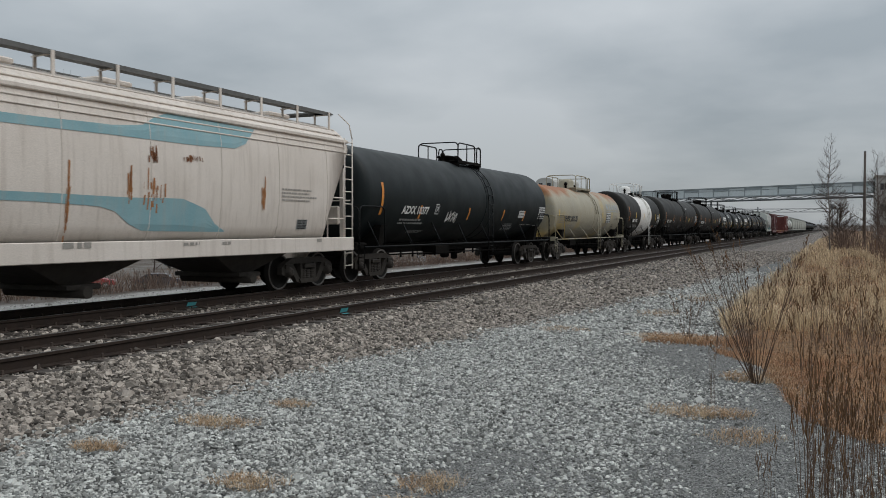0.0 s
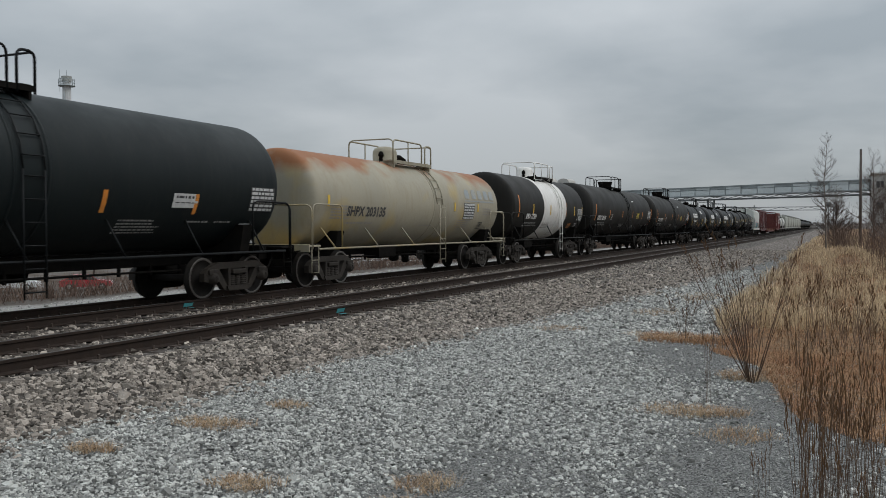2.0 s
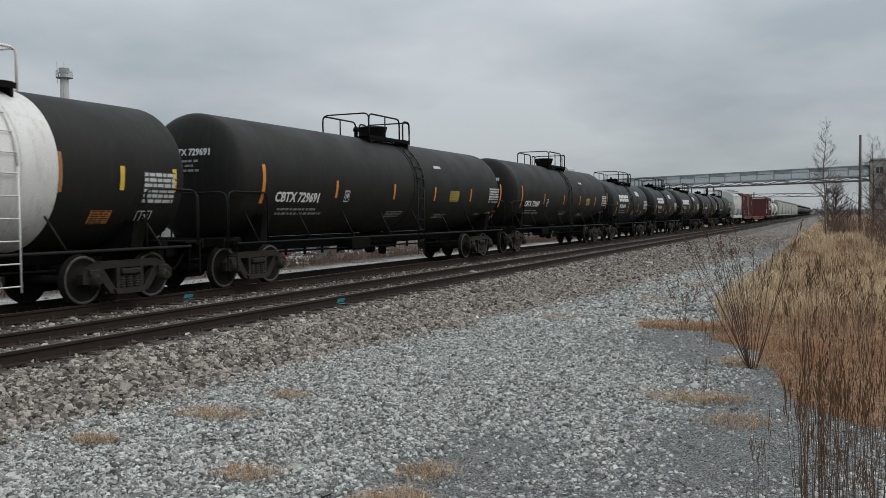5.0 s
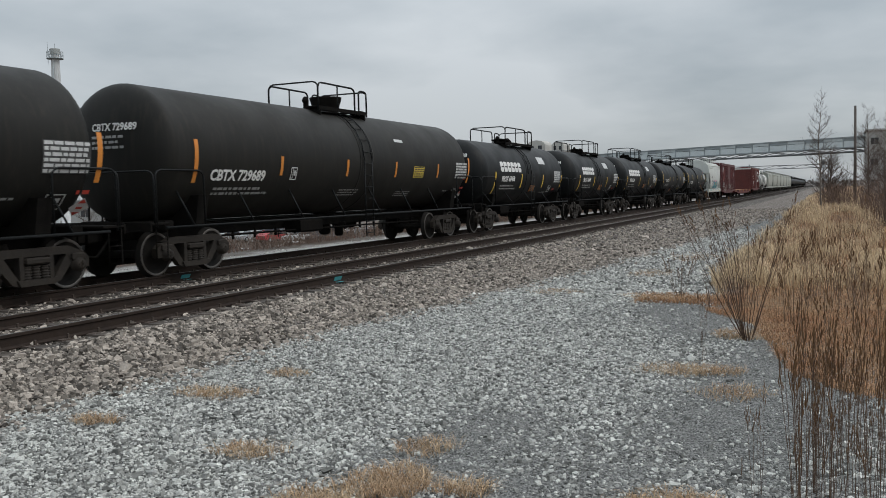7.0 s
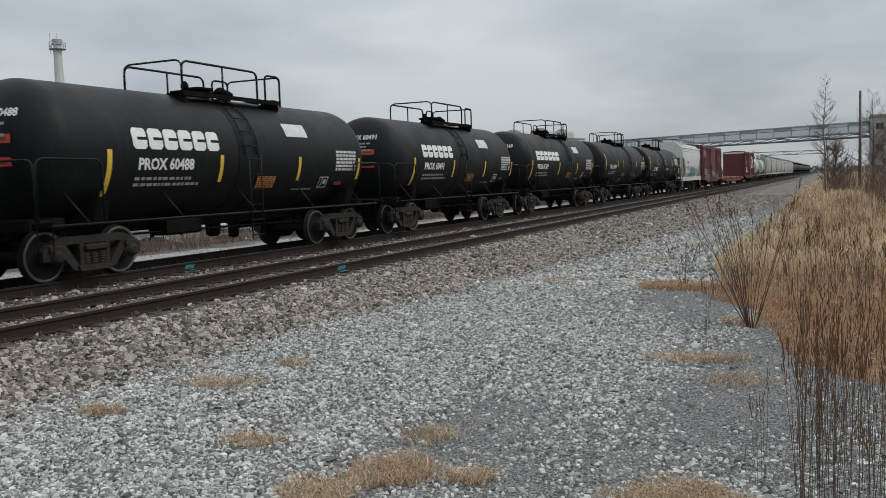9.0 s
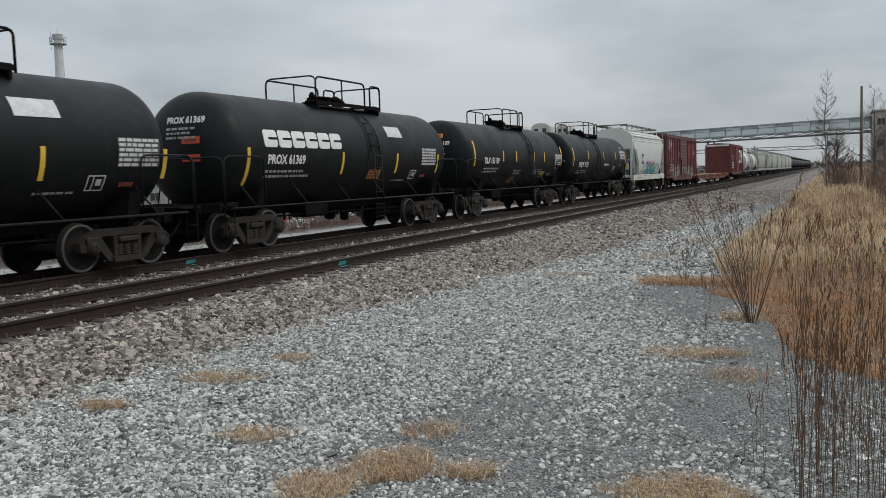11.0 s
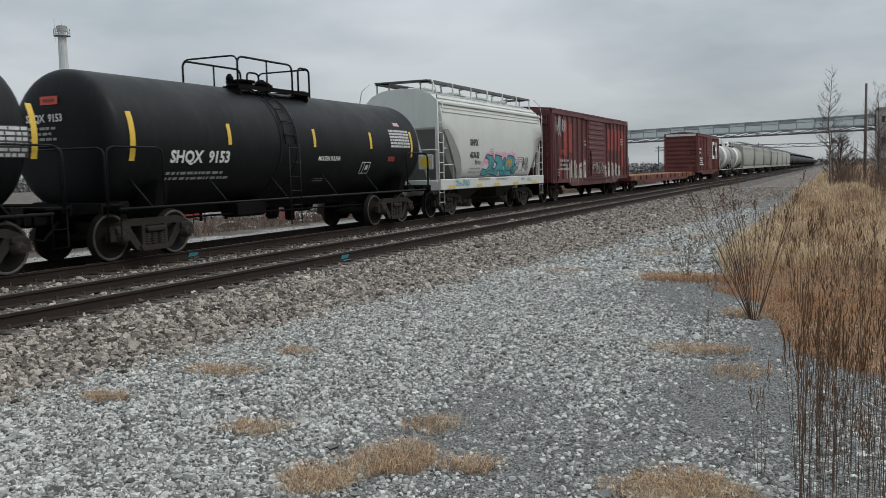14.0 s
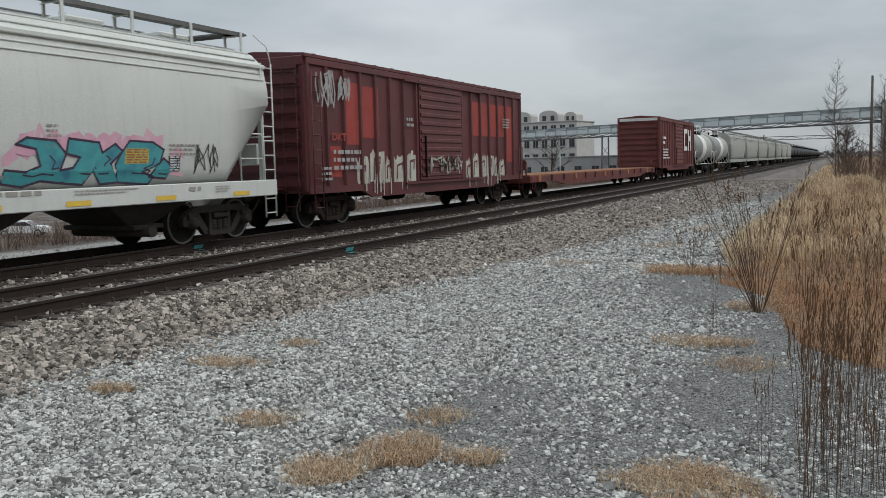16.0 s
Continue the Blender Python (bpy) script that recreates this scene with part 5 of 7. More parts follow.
# short black tank cars with brand blocks
for number, s0, s1, b0, bw in (("PROX 60488", 102.2, 115.2, -3.65, 2.6), ("PROX 60491", 115.2, 127.6, -3.5, 2.5), ("PROX 61369", 127.6, 141.3, -4.75, 3.55)):
    L = s1 - s0
    r, zc = (1.38, 2.34) if L > 13.5 else (1.36, 2.32)
    car = couple(tank_car(L, r, zc, "short black tank car with white block lettering", whole("tank_black"), dome="manway", ladder_at=0.0 if L < 13.5 else 0.6, platform=(0.3, 3.6), head=0.75), s0, s1)
    skin = Skin(r, zc)
    brand_blocks(car, skin, b0, 0.06, bw, 0.42)
    lettered(car, skin, [(number, b0 + 0.15, -0.33, 0.31, 0.95)], "white")
    printed(car, skin, [PRINT_UNDER(b0 + 0.1, -0.55, 1.9)], "stencil_dim", 61)
    strips(car, skin, (b0 - 0.65, ), -0.88, 0.92, "yellow", 0.12)
    strips(car, skin, (b0 + bw + 0.0, 2.0, 4.95), -0.62, 0.6, "yellow")
    part("label_plate", skin.rect(Shape(), 1.6, 0.48, 0.95, 0.36, 0.004), M["panel_white"], car)
    data_panel(car, skin, 3.75, -0.38, 1.1, 0.56)
    data_panel(car, skin, 0.4, -0.8, 0.7, 0.3, "orange", "stencil_black")
    data_panel(car, skin, 3.9, -0.78, 0.35, 0.1, "red", "stencil_black")
    framed(car, skin, 3.1, -0.85, 0.42, 0.32)
    printed(car, skin, [(2.0, -0.9, 0.9, 1, 0.06)], "stencil_dim", 62)
    end_marks(car, HeadSkin(L, r, zc, 0.75), number, -0.3, 0.62, 0.2, plates=((0.15, 0.15, "red"), (0.15, -0.25, "red")))

# tank car with yellow tape, and the molten sulfur car
car = couple(tank_car(13.5, 1.36, 2.32, "black tank car with yellow tape and orange label", whole("tank_black"), dome="manway", ladder_at=1.26, platform=(0.48, 2.55)), 141.4, 154.9)
skin = Skin(1.36, 2.32)
lettered(car, skin, [("TILX 151109", -4.37, -0.28, 0.31, 0.98)], "white")
end_marks(car, HeadSkin(13.5, 1.36, 2.32), "TILX 151109", -0.35, 0.42, 0.2, plates=((-0.1, 0.68, "orange"), (-0.1, 0.02, "red")))
printed(car, skin, [PRINT_UNDER(-4.4, -0.52, 2.1), (-0.8, -0.6, 1.0, 3, 0.05), (1.8, -0.6, 1.6, 3, 0.05), (4.0, -0.8, 0.7, 2, 0.05)], "stencil_dim", 71)
strips(car, skin, (-5.4, 5.75), -0.38, 0.94, "yellow", 0.12)
strips(car, skin, (-2.35, -0.78, 1.58, 3.05), -0.2, 0.42, "yellow")
data_panel(car, skin, -0.85, -1.25, 0.6, 0.34, "orange", "rust")
data_panel(car, skin, 2.95, -0.96, 0.6, 0.3, "yellow_plate", "stencil_black")
data_panel(car, skin, 4.75, -0.36, 0.95, 0.52)
data_panel(car, skin, 4.8, -0.56, 0.35, 0.12, "red", "stencil_black")
car = couple(tank_car(14.6, 1.37, 2.33, "black molten sulfur tank car with yellow tape", whole("tank_black"), dome="manway", ladder_at=-0.84, platform=(-0.5, 3.0), head=0.42, knuckle=0.5), 154.9, 169.5)
skin = Skin(1.37, 2.33)
lettered(car, skin, [("SHQX  9153", -4.98, -0.45, 0.35, 1.02), ("MOLTEN SULFUR", 0.5, -0.40, 0.155, 0.9)], "white")
printed(car, skin, [PRINT_UNDER(-5.0, -0.72, 2.1), (0.6, -0.95, 0.5, 2, 0.04)], "stencil_dim", 81)
strips(car, skin, (-6.1, ), -0.42, 0.95, "yellow", 0.14)
strips(car, skin, (-3.19, 0.22, 3.16), -0.06, 0.46, "yellow", 0.12)
strips(car, skin, (5.75, ), -0.3, 0.8, "yellow", 0.12)
data_panel(car, skin, 4.4, -0.02, 1.3, 0.56)
data_panel(car, skin, 4.9, 0.66, 0.4, 0.12, "red", "panel_white")
data_panel(car, skin, 4.3, -0.42, 0.4, 0.14, "red", "stencil_black")
framed(car, skin, 2.8, -0.8, 0.5, 0.36)
end_marks(car, HeadSkin(14.6, 1.37, 2.33, 0.42, 0.5), "SHQX  9153", -0.75, 0.36, 0.2, plates=((-0.35, 0.68, "red"),))

# light grey hopper with a mural
car = couple(covered_hopper(12.1, "light grey covered hopper car with bright graffiti", "hopper_white", "hopper_white", seams=False), 169.3, 181.4)
skin = hopper_skin(Skin(None, 0.0, 1.535, 0.004))
lettered(car, skin, [("SHPX", -2.95, 2.48, 0.31, 1.0), ("433132", -2.96, 2.03, 0.31, 0.95)], "stencil_black")
printed(car, skin, [PRINT_UNDER(-3.0, 1.62, 1.5), (-0.9, 2.35, 0.3, 5, 0.05), (2.0, 2.05, 0.9, 3, 0.05)], "stencil_grey", 91)
scrawl(car, skin, [(-2.45, 1.80), (-2.42, 1.95), (-2.3, 1.9), (-2.42, 1.87), (-2.28, 1.8), (-2.2, 1.93), (-2.15, 1.82), (-2.05, 1.92), (-1.98, 1.80), (-1.9, 1.93), (-1.85, 1.82)], 0.03, "stencil_black", "pen_mark")
# dull grey primer patch with a ragged edge down the slanted end of the side
rng = random.Random(21)
q = Shape()
rim = []
for i in range(15):
    v = 1.32 + 1.66 * i / 14
    u = -3.85 - 1.42 * (v - 1.28) / 1.72
    rim.append((u, u + 0.30 + 0.34 * math.sin(i / 14 * 2.9) + rng.uniform(0, 0.05), v))
for (a, b, v), (c, d, w) in zip(rim, rim[1:]):
    skin.poly(q, [(a, v), (b, v), (d, w), (c, w)], 0.006)
part("primer_patch", q, M["hopper_dark"], car, "dull grey ragged primer patch")
q = Shape()
q.prism([(0.90, 1.68), (1.12, 1.90), (0.90, 2.12), (0.68, 1.90)], -5.405, -5.393, axis=1)
part("placard", q, M["yellow_plate"], car, "yellow diamond hazard placard")
q = Shape()
q.tube([(0.45, -5.27, 3.02), (0.95, -5.27, 1.28)], 0.045, 6)
part("end_brace", q, M["hopper_white"], car)
# mural: pink splashes, teal block shapes with dark edges, an orange label
rng = random.Random(8)
for i in range(12):
    u = -1.5 + 0.27 * i
    q = Shape()
    skin.poly(q, [(u, 1.9), (u + 0.3, 1.85), (u + 0.34 + rng.uniform(0, 0.1), 2.1 + rng.uniform(0, 0.2)), (u + 0.2, 2.2 + rng.uniform(0, 0.22)), (u + 0.08, 2.12 + rng.uniform(0, 0.15))], 0.001)
    part("graffiti_splash", q, M["mural_pink"], car, "pink sprayed splash")
for k, (u, w) in enumerate(((-1.75, 0.5), (2.0, 0.45))):
    part("graffiti_splash", skin.poly(Shape(), [(u, 1.5), (u + w, 1.45), (u + w, 1.95), (u + w * 0.5, 2.05), (u, 1.85)], 0.001), M["mural_pink"], car)
MURAL = [[(-1.75, 1.42), (-1.35, 1.36), (-1.0, 1.45), (-0.55, 1.40), (-0.35, 1.66), (-0.62, 1.62), (-0.5, 1.9), (-0.72, 2.12), (-1.3, 2.16), (-1.5, 2.05), (-1.12, 1.98), (-1.02, 1.7), (-1.3, 1.6), (-1.7, 1.64)],
         [(-0.55, 1.40), (-0.1, 1.36), (0.1, 1.62), (0.3, 1.36), (0.72, 1.38), (0.5, 1.72), (0.78, 1.95), (0.6, 2.08), (0.3, 1.92), (0.22, 2.1), (-0.45, 2.16), (-0.5, 1.9), (-0.2, 1.84), (-0.35, 1.66)],
         [(0.72, 1.38), (1.5, 1.32), (1.62, 1.46), (1.3, 1.56), (1.75, 1.72), (1.85, 1.98), (1.55, 2.12), (0.95, 2.14), (0.78, 1.95), (0.62, 1.72)],
         [(1.5, 1.46), (1.95, 1.42), (2.3, 1.78), (2.05, 1.68), (1.85, 1.82), (1.62, 1.6)]]
for pts in MURAL:
    cu, cv = sum(p[0] for p in pts) / len(pts), sum(p[1] for p in pts) / len(pts)
    part("graffiti_letter", skin.patch(Shape(), pts, 0.003), M["mural_teal"], car, "teal sprayed block shape")
    scrawl(car, skin, [tuple(p) for p in pts] + [pts[0]], 0.04, "mural_ink", "graffiti_outline")
    inner = [(cu + (p[0] - cu) * 0.5 + 0.05, cv + (p[1] - cv) * 0.45 - 0.03) for p in pts]
    scrawl(car, skin, inner[: len(inner) // 2 + 1], 0.025, "mural_ink", "graffiti_stroke")
data_panel(car, skin, 0.85, 1.72, 0.6, 0.28, "yellow_plate", "rust_light")
scrawl(car, skin, tag(3, 2.65, 1.5, 0.85, 0.6), 0.025, "stencil_black", label="black sprayed tag")
data_panel(car, skin, 2.0, 1.56, 0.32, 0.3, "stencil_black", "panel_white")
sill = Skin(None, 0.0, 1.523)
strips(car, sill, (-4.9, -2.4, -0.6, 1.55, 3.9), 1.0, 0.09, "yellow", 0.55)
scrawl(car, sill, tag(5, -4.3, 1.02, 1.3, 0.26), 0.022, "mural_teal")
printed(car, sill, [(-2.2, 1.22, 1.4, 1, 0.09), (-0.4, 1.24, 1.5, 2, 0.03), (2.5, 1.15, 0.4, 1, 0.1), (3.3, 1.2, 0.5, 3, 0.03)], "stencil_grey", 92)
# red box car
car = couple(box_car(17.3, 4.42, "weathered red box car with white graffiti and repaint patches", "box_red", "box_red", "box_red", posts=8), 181.4, 198.7)
skin = Skin(None, 0.0, 1.462)
front = Skin(None, 0.0, 1.54)
for u, w, v0, v1 in ((-6.1, 1.05, 2.15, 3.8), (-5.05, 0.95, 2.35, 3.75), (2.8, 4.2, 2.55, 3.75), (6.1, 0.9, 1.6, 2.55), (-6.8, 0.6, 1.3, 2.1)):
    part("repaint_patch", skin.rect(Shape(), u, v0, w, v1 - v0, 0.002), M["box_orange"], car)
lettered(car, front, [("DKTT", -6.75, 2.25, 0.27, 1.3)], "box_orange")
rng = random.Random(17)
for (u, w, v0, v1) in ((-5.4, 3.3, 0.95, 2.1), (2.1, 3.6, 0.95, 2.0)):
    x = u
    while x < u + w:
        bw = rng.uniform(0.45, 0.85)
        top = v1 - rng.uniform(0, 0.35)
        n = 9
        pts = [(x + bw * i / n, v0 + rng.uniform(0, 0.22)) for i in range(n + 1)]
        pts += [(x + bw * (n - i) / n + rng.uniform(-0.03, 0.03), top - 0.25 * abs(i - n / 2) / n + rng.uniform(-0.12, 0.1)) for i in range(n + 1)]
        part("graffiti_block", skin.poly(Shape(), pts, 0.004), M["mural_white"], car, "pale peeling graffiti")
        scrawl(car, skin, [(x + bw * 0.25, v0 + 0.25), (x + bw * 0.3, top - 0.3), (x + bw * 0.7, top - 0.25), (x + bw * 0.65, v0 + 0.5)], 0.07, "box_red", "graffiti_gap")
        x += bw + rng.uniform(0.0, 0.12)
    for i in range(9):
        a = u + rng.uniform(0, w)
        part("graffiti_drip", front.rect(Shape(), a, rng.uniform(0.72, 0.9), rng.uniform(0.03, 0.07), rng.uniform(0.3, 0.8), 0.002), M["mural_white"], car)
door_skin = Skin(None, 0.0, 1.60)
scrawl(car, door_skin, tag(4, -1.0, 1.25, 2.6, 0.6, 20), 0.06, "mural_white", label="white sprayed scrawl")
scrawl(car, front, tag(9, -7.4, 3.1, 0.9, 0.9), 0.05, "stencil_dim")
scrawl(car, front, tag(13, -6.4, 3.3, 0.7, 0.6), 0.04, "stencil_dim")
printed(car, front, [(-6.7, 1.9, 1.6, 3, 0.12), (5.6, 3.2, 0.9, 4, 0.06), (-7.3, 1.5, 0.6, 3, 0.08), (-2.5, 2.9, 0.6, 2, 0.1)], "stencil_dim", 101)

car = couple(flat_car(27.7, "rusty red flat car with an empty deck"), 198.7, 226.4)
car = couple(box_car(17.0, 4.62, "oxide brown box car with a pale end band", "box_brown", "box_brown", "box_brown", posts=7), 226.4, 243.4)
front = Skin(None, 0.0, 1.545)
for u, w, v, h in ((2.3, 0.35, 2.2, 1.7), (2.3, 1.6, 3.6, 0.35), (2.3, 1.6, 2.2, 0.35), (4.3, 0.35, 2.2, 1.7), (4.65, 0.8, 3.0, 0.4), (5.5, 0.35, 2.2, 1.7)):
    part("brand_block", front.rect(Shape(), u, v, w, h, 0.004), M["white"], car)
printed(car, front, [(-6.8, 3.0, 1.2, 2, 0.2), (-6.6, 2.2, 2.6, 4, 0.12)], "white", 111)
q = Shape()
q.box(0, -8.5 + 0.85 - 0.06 - 0.07, 4.40, 2.7, 0.02, 0.2)
part("end_band", q, M["panel_white"], car)

s0 = 243.4
for i in range(2):
    couple(tank_car(12.6, 1.45, 2.5, "grey tank car with a white middle band", [(0, 0.40, "hopper_dark"), (0.40, 0.60, "tank_white"), (0.60, 1, "hopper_grey")], detail=False, dome="round", rail_mat="tank_white", platform=(0.3, 2.6)), s0, s0 + 12.6)
    s0 += 12.6
for i in range(7):
    couple(covered_hopper(18.0, "grey covered hopper car", "hopper_grey", "hopper_grey", detail=False), s0, s0 + 18.0)
    s0 += 18.0
for i in range(20):
    couple(tank_car(16.5, 1.45, 2.5, "black tank car far back in the train", whole("tank_black"), detail=False), s0, s0 + 16.5)
    s0 += 16.5


# ---- beyond the tracks ----
M.update(
    concrete=material("weathered concrete wall", (0.34, 0.34, 0.33), 0.85, second=(0.26, 0.26, 0.25), scale=0.6, fine=20, bump=0.1, streak=(0.2, 0.2, 0.19), streak_amount=0.4),
    pale_wall=material("pale plaster wall", (0.46, 0.45, 0.42), 0.85, second=(0.38, 0.37, 0.35), scale=0.4, fine=20, bump=0.1),
    bridge_panel=material("pale translucent bridge panel", (0.55, 0.60, 0.61), 0.5, second=(0.47, 0.52, 0.53), scale=0.5, fine=20, bump=0.05),
    bridge_steel=material("grey-blue bridge steel", (0.30, 0.34, 0.35), 0.6, second=(0.24, 0.27, 0.28), scale=1, fine=20, bump=0.05),
    dark_steel=material("dark truss steel", (0.09, 0.10, 0.105), 0.6, second=(0.13, 0.13, 0.13), scale=1, fine=20, bump=0.05),
    window=material("dark window glass", (0.03, 0.035, 0.04), 0.15, second=(0.05, 0.055, 0.06), scale=0.5, fine=5, bump=0.0),
    stack_white=material("white stack paint", (0.52, 0.53, 0.53), 0.6, second=(0.42, 0.43, 0.43), scale=0.4, fine=15, bump=0.05, streak=(0.2, 0.18, 0.16), streak_amount=0.6),
    pole_wood=material("weathered pole timber", (0.10, 0.085, 0.075), 0.9, second=(0.06, 0.05, 0.045), scale=3, fine=40, bump=0.3),
    bark=material("pale grey bark", (0.16, 0.135, 0.115), 0.9, second=(0.10, 0.08, 0.07), scale=4, fine=40, bump=0.3),
    twig=material("bare twig bark", (0.075, 0.052, 0.042), 0.9, second=(0.05, 0.036, 0.03), scale=8, fine=40, bump=0.2),
    # far woods: distance haze put into the colour as a paler grey
    far_brush=material("bare woods with painted haze", (0.20, 0.19, 0.185), 0.95, second=(0.26, 0.24, 0.23), scale=0.1, fine=5, bump=0.0, island=0.2),
    brush=material("dead brush", (0.13, 0.085, 0.065), 0.95, second=(0.20, 0.14, 0.10), scale=2, fine=30, bump=0.1, island=0.35),
    straw=material("dry straw grass", (0.60, 0.47, 0.31), 0.9, second=(0.44, 0.33, 0.20), scale=1.2, fine=30, bump=0.0, island=0.35, spec=0.2),
    straw_red=material("rusty dead grass litter", (0.33, 0.18, 0.10), 0.9, second=(0.48, 0.33, 0.20), scale=1.5, fine=30, bump=0.0, island=0.4, spec=0.2),
    straw_flat=material("flattened dry straw", (0.46, 0.34, 0.22), 0.9, second=(0.30, 0.17, 0.095), scale=3.0, fine=30, bump=0.0, island=0.45, spec=0.2),
    grit=material("packed grey grit", (0.29, 0.29, 0.275), 0.92, second=(0.17, 0.17, 0.162), scale=3, fine=70, bump=0.3, island=0.75, spec=0.2),
    stem=material("dead weed stems", (0.105, 0.068, 0.047), 0.9, second=(0.07, 0.048, 0.037), scale=3, fine=40, bump=0.1, island=0.3, spec=0.2),
    stem_dry=material("dry grey-brown weed stalks", (0.20, 0.14, 0.095), 0.9, second=(0.13, 0.088, 0.06), scale=3, fine=40, bump=0.1, island=0.4, spec=0.2),
    seed=material("brown seed heads", (0.11, 0.06, 0.03), 0.95, second=(0.17, 0.10, 0.05), scale=6, fine=60, bump=0.2, island=0.3, spec=0.2),
    stone=material("grey crushed stone", (0.38, 0.38, 0.357), 0.9, second=(0.26, 0.258, 0.24), scale=6, fine=70, bump=0.4, island=0.74, spec=0.25),
    stone_one=material("loose grey stone", (0.33, 0.33, 0.31), 0.9, second=(0.24, 0.245, 0.24), scale=8, fine=70, bump=0.4, rnd=0.4, spec=0.25),
    ballast_stone=material("brown-grey ballast stone", (0.285, 0.252, 0.218), 0.92, second=(0.155, 0.132, 0.113), scale=5, fine=60, bump=0.4, island=0.8, spec=0.2),
    paint_teal=material("teal survey paint", (0.03, 0.22, 0.24), 0.7, second=(0.05, 0.16, 0.17), scale=9, fine=60, bump=0.1),
    asphalt=material("parking lot asphalt", (0.10, 0.10, 0.10), 0.9, second=(0.15, 0.15, 0.145), scale=0.3, fine=20, bump=0.1),
    tyre=material("tyre rubber", (0.02, 0.02, 0.02), 0.9, scale=5, fine=40, bump=0.1),
)
for key, col in (("car_white", (0.62, 0.63, 0.63)), ("car_silver", (0.33, 0.34, 0.35)), ("car_red", (0.42, 0.03, 0.04)), ("car_dark", (0.05, 0.055, 0.07))):
    M[key] = material(key.replace("car_", "") + " car paint", col, 0.3, second=tuple(c * 0.85 for c in col), scale=2, fine=20, bump=0.0)
LOT_Z = -3.72


def footbridge():
    """A long covered bridge on trestles that crosses the tracks at a slant."""
    br = thing("footbridge", "long grey covered bridge on steel trusses over the tracks", "bridge", pose(6.0, 172.2, 0, 0, 0, math.degrees(math.atan2(41.2, -73.6))))
    L, z0, z1, w = 150.0, 7.45, 10.0, 1.3
    n = int(L / 3.7)
    for k in (-1, 1):
        part("top_chord", Shape().box(L / 2, k * w, z1, L, 0.22, 0.18, 0.02), M["bridge_steel"], br)
        part("deck_edge", Shape().box(L / 2, k * w, z0 + 0.78, L, 0.24, 0.22, 0.02), M["bridge_steel"], br)
        part("bottom_chord", Shape().box(L / 2, k * w, z0, L, 0.26, 0.24, 0.02), M["dark_steel"], br)
        for i in range(n):
            x = 3.7 * (i + 0.5)
            part("wall_panel", Shape().box(x, k * w, z0 + 1.42, 3.45, 0.06, 1.0, 0.01), M["bridge_panel"], br)
            part("glazing", Shape().box(x, k * (w - 0.02), z1 - 0.32, 3.45, 0.03, 0.42, 0.005), M["bridge_panel"] if i % 2 else M["bridge_steel"], br)
            part("post", Shape().box(3.7 * i, k * w, (z0 + 0.7 + z1) / 2, 0.16, 0.18, z1 - z0 - 0.7, 0.01), M["bridge_steel"], br)
            s = Shape()
            up, dn = (z0 + 0.7, z0 + 0.05)
            s.tube([(3.7 * i, k * w, up if i % 2 else dn), (3.7 * (i + 1), k * w, dn if i % 2 else up)], 0.07, 5)
            part("truss_diagonal", s, M["dark_steel"], br)
    part("deck", Shape().box(L / 2, 0, z0 + 0.78, L, 2 * w - 0.3, 0.12, 0.01), M["bridge_steel"], br)
    part("roof", Shape().box(L / 2, 0, z1 + 0.12, L, 2 * w + 0.3, 0.08, 0.01), M["bridge_steel"], br)
    for x in (-1.0, 34.0, 66.0, 98.0, 130.0):
        s = Shape()
        base = lie(6.0 - 0.873 * x, 172.2 + 0.488 * x) - 0.2
        for k in (-1, 1):
            s.tube([(x, k * 1.25, base), (x, k * 1.05, z0)], 0.18, 8)
        for z in (2.0, 4.6):
            s.tube([(x, -1.2, z - 1.6), (x, 1.2, z + 0.8)], 0.07, 5)
            s.tube([(x, 1.2, z - 1.6), (x, -1.2, z + 0.8)], 0.07, 5)
        part("trestle", s, M["dark_steel"], br)
    return br


def pipe_bridge():
    """A lower gantry farther down the line."""
    br = thing("signal_gantry", "thin dark steel gantry across the tracks far off", "gantry", pose(-2.0, 300.0, 0, 0, 0, 8))
    for z in (7.0, 8.0):
        part("beam", Shape().box(-26, 0, z, 56, 0.25, 0.2, 0.02), M["dark_steel"], br)
    for i in range(14):
        part("brace", Shape().tube([(-54 + 4 * i, 0, 7 if i % 2 else 8), (-50 + 4 * i, 0, 8 if i % 2 else 7)], 0.07, 5), M["dark_steel"], br)
    for x in (1.5, -22.0, -53.0):
        part("mast", Shape().tube([(x, 0, lie(x - 2, 300) - 0.3), (x, 0, 8.6)], 0.2, 8), M["dark_steel"], br)
    return br


